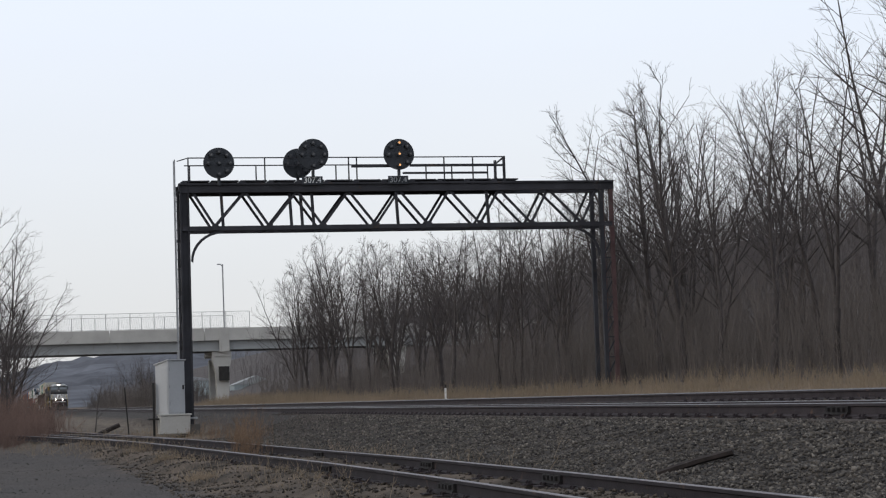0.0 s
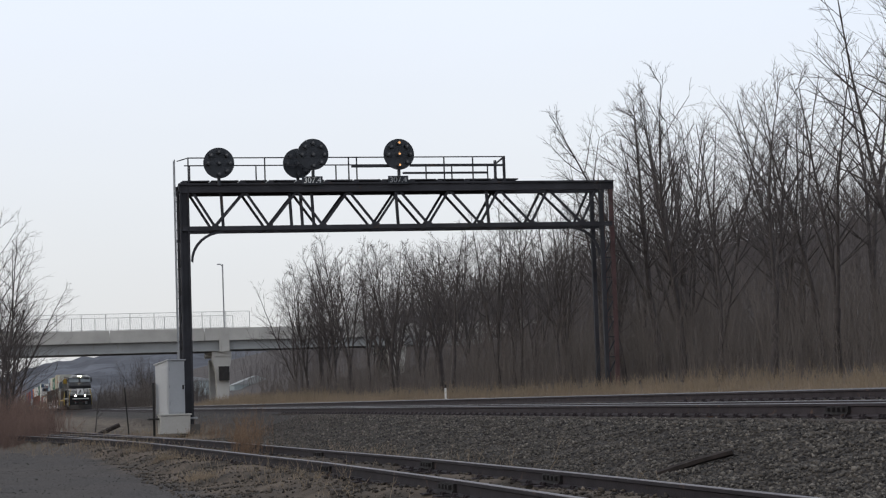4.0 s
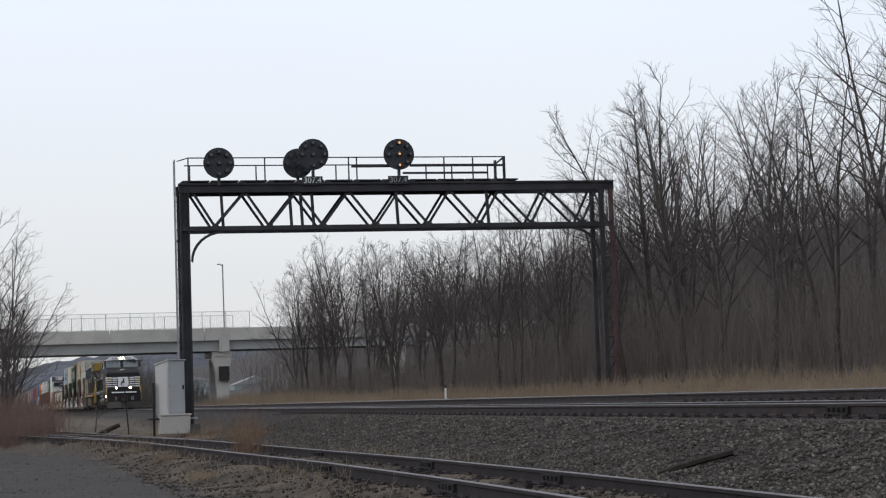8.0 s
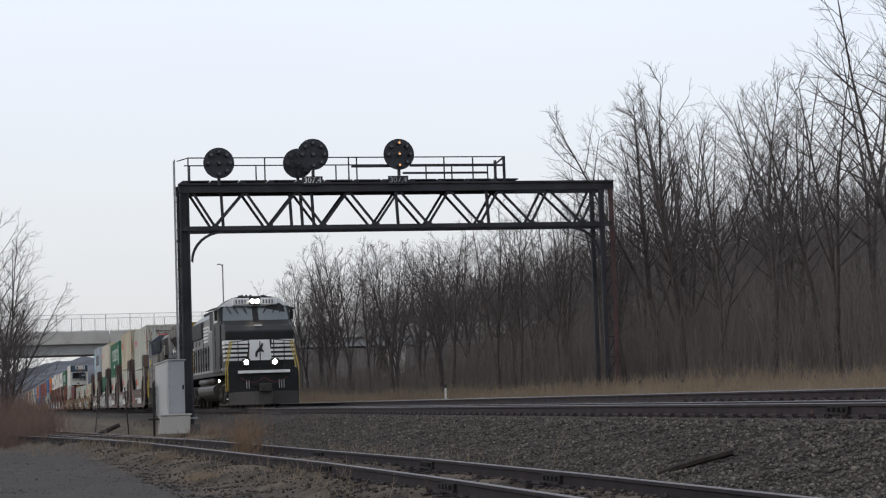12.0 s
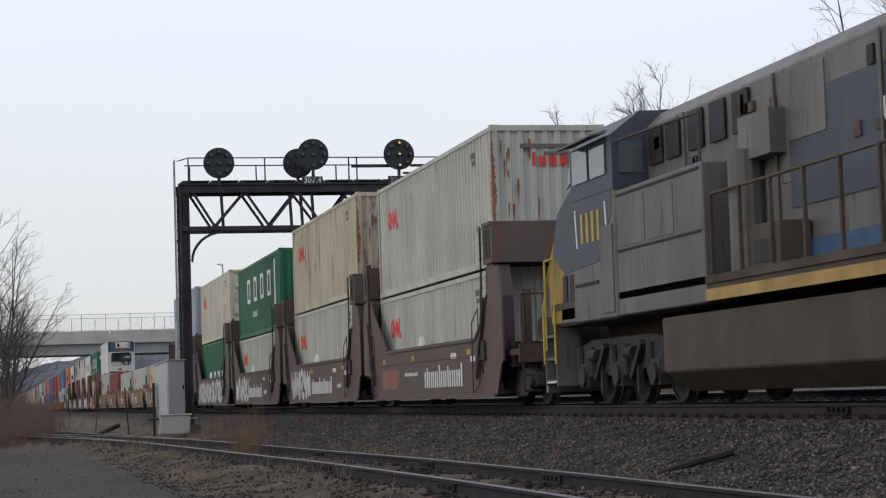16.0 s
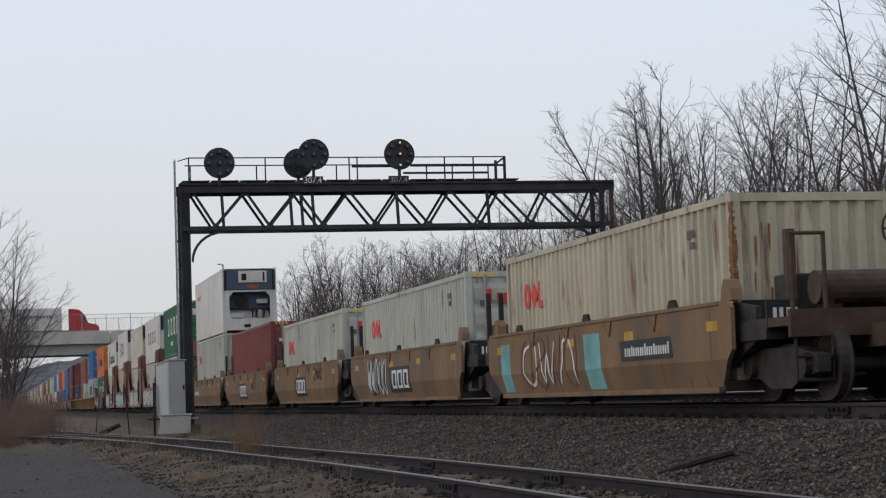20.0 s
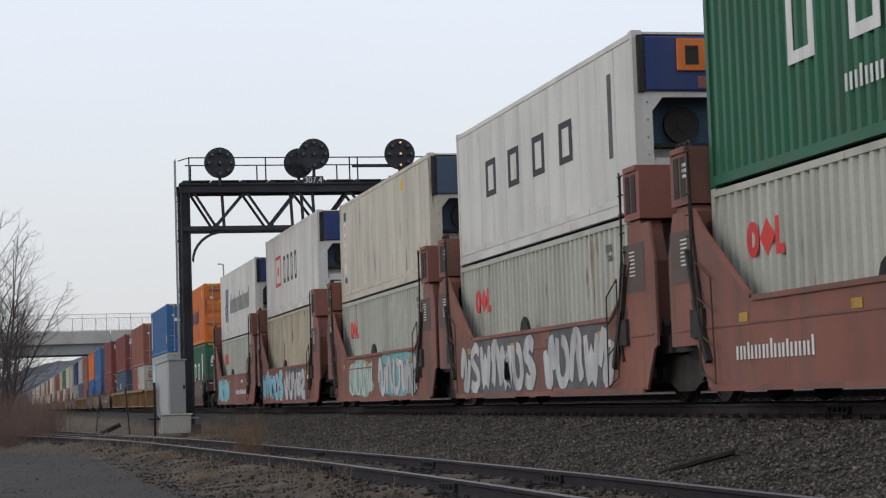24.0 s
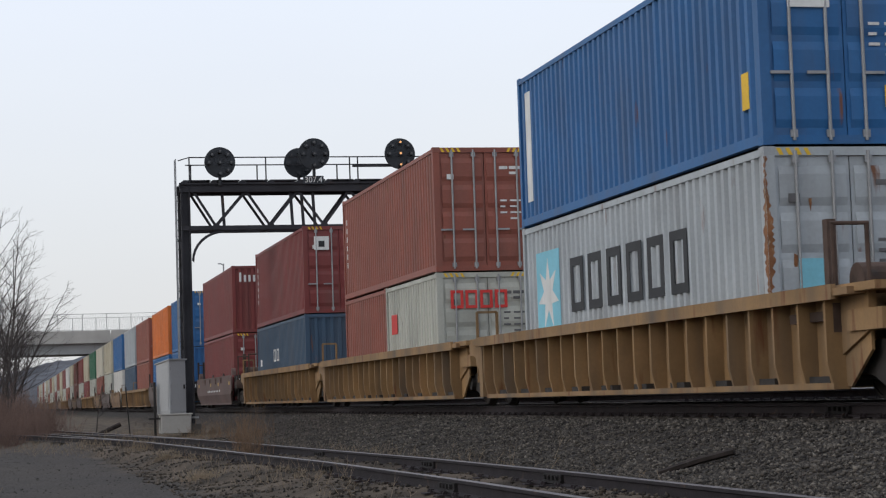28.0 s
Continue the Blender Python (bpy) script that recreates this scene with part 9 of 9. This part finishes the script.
# ---- distant hill beyond the overpass ----
def build_far_hill():
    xs = np.arange(-500, 900, 7.0)
    ys = np.linspace(620, 1500, 40)
    gx, gy = np.meshgrid(xs, ys)
    ridge = np.interp(gx, [-500, -120, -10, 20, 60, 110, 200, 400, 900], [14, 14, 20, 29, 35, 40, 48, 55, 60])
    rise = np.clip((gy - 620) / 620, 0, 1) ** 1.3
    rng = np.random.default_rng(4)
    gz = -3 + ridge * rise + rise * (rng.random(gx.shape) - 0.5) * 4.5 + 2.0 * rise * np.sin(gx * 0.05) * np.sin(gy * 0.02)
    v = np.stack([gx, gy, gz], -1).reshape(-1, 3)
    w = len(xs)
    i = (np.arange(len(ys) - 1)[:, None] * w + np.arange(w - 1)[None, :]).ravel()
    f = np.stack([i, i + 1, i + w + 1, i + w], -1)
    # Distance haze is painted into the wood's colour, pale and bluish.
    m = material("wood_with_painted_haze", (0.125, 0.13, 0.145), 1.0, 0, 0.35, 0.03, 0, 0.3, spec=0.0)
    tagged(new("far_hill", mesh_arrays("far_hill", v, f, m)), "distant wooded hill with haze painted into its blue-grey colour", "hill", kind="structure")


build_far_hill()


# ---- loose stones, debris ----
def scatter_stones(seed, n, x0, x1, y0, y1, near, size, name, label, mat):
    rng = np.random.default_rng(seed)
    y = y0 + (y1 - y0) * rng.random(n) ** near
    x = x0 + (x1 - x0) * rng.random(n)
    z = ground_height(x, y)
    s = size[0] + (size[1] - size[0]) * rng.random(n) ** 2
    octa = np.array([[1, 0, 0], [-1, 0, 0], [0, 1, 0], [0, -1, 0], [0, 0, 1], [0, 0, -1]], dtype=np.float64)
    v = octa[None] * (0.6 + 0.8 * rng.random((n, 6, 1))) * s[:, None, None] + rng.normal(0, 0.18, (n, 6, 3)) * s[:, None, None]
    a = rng.random(n) * 6.28
    c, t = np.cos(a)[:, None], np.sin(a)[:, None]
    b = rng.random(n) * 1.5
    cb, sb = np.cos(b)[:, None], np.sin(b)[:, None]
    X, Y, Z = v[..., 0] * c - v[..., 1] * t, v[..., 0] * t + v[..., 1] * c, v[..., 2]
    X, Z = X * cb - Z * sb, X * sb + Z * cb
    v = np.stack([X + x[:, None], Y + y[:, None], Z * 0.8 + (z + s * 0.25)[:, None]], -1).reshape(-1, 3)
    tri = np.array([[0, 2, 4], [2, 1, 4], [1, 3, 4], [3, 0, 4], [2, 0, 5], [1, 2, 5], [3, 1, 5], [0, 3, 5]])
    f = (np.arange(n)[:, None, None] * 6 + tri[None]).reshape(-1, 3)
    tagged(new(name, mesh_arrays(name, v, f, mat)), label, "gravel", kind="stuff")


scatter_stones(1, 74000, 6.4, 10.2, 14, 62, 1.7, (0.011, 0.034), "ballast", "dark grey-brown crushed stone ballast on the bank", STONE)
scatter_stones(2, 5000, 12.3, 14.3, 22, 60, 1.3, (0.025, 0.055), "ballast", "dark crushed stone between the tracks", STONE)
scatter_stones(3, 20000, 2.4, 6.9, 13, 60, 1.6, (0.007, 0.036), "pebbles", "small stones and cinders on the shoulder and siding", CINDER)
scatter_stones(4, 7000, -3.0, 3.0, 12, 60, 1.6, (0.005, 0.016), "grit", "loose grit on the dark gravel road", GRIT)


def build_debris():
    old = material("rotten_wood", (0.03, 0.024, 0.022), 0.95, 0, 0.4, 4, 0.4, 25, (0.07, 0.058, 0.05), 0.2)
    for name, label, p, q, w in (("old_timber", "dark weathered timber lying on the ballast bank", (7.45, 21.6, -0.74), (8.25, 21.2, -0.5), 0.11),
                                 ("dropped_plank", "short dark plank lying on the stones", (6.9, 17.2, -0.8), (7.15, 16.6, -0.78), 0.08),
                                 ("log", "weathered log lying by the switch", (3.8, 79.0, -0.88), (4.74, 79.0, -0.46), 0.24),
                                 ("tie_butt", "rotten end of a tie by the siding", (3.3, 44.0, -0.97), (4.4, 43.6, -0.93), 0.14)):
        t = thing(name, label, "timber", p)
        bm = B()
        a, b = Vector((0, 0, 0)), Vector(q) - Vector(p)
        mid = (a + b) / 2 + Vector((0.02, 0.03, 0.015))
        bar(bm, a, mid, w, w * 0.8, 6)
        bar(bm, mid, b, w * 0.95, w * 0.75, 6)
        part("beam", bm, old, t)
    t = thing("ball", "small white round marker beside the road", "marker", (2.95, 66.3, -1.0))
    bm = B()
    bmesh.ops.create_icosphere(bm, subdivisions=2, radius=0.09, matrix=Matrix.Translation((0, 0, 0.09)))
    part("shell", bm, WHITE_PAINT, t, smooth=True)


build_debris()


def motions():
    times = (0, 4, 8, 12, 16, 17, 18, 22, 25, 28)
    for ob, u, z in MOVING:
        walk(ob, [(t, pose(XT, u - travelled(t), z)) for t in times])
    for ob, x, t0, v, y, turn in ROAD_RUNS:
        walk(ob, [(t, pose(x + v * (t - t0), y, DECK, 0, 0, turn)) for t in (0, 14, 28)])


motions()
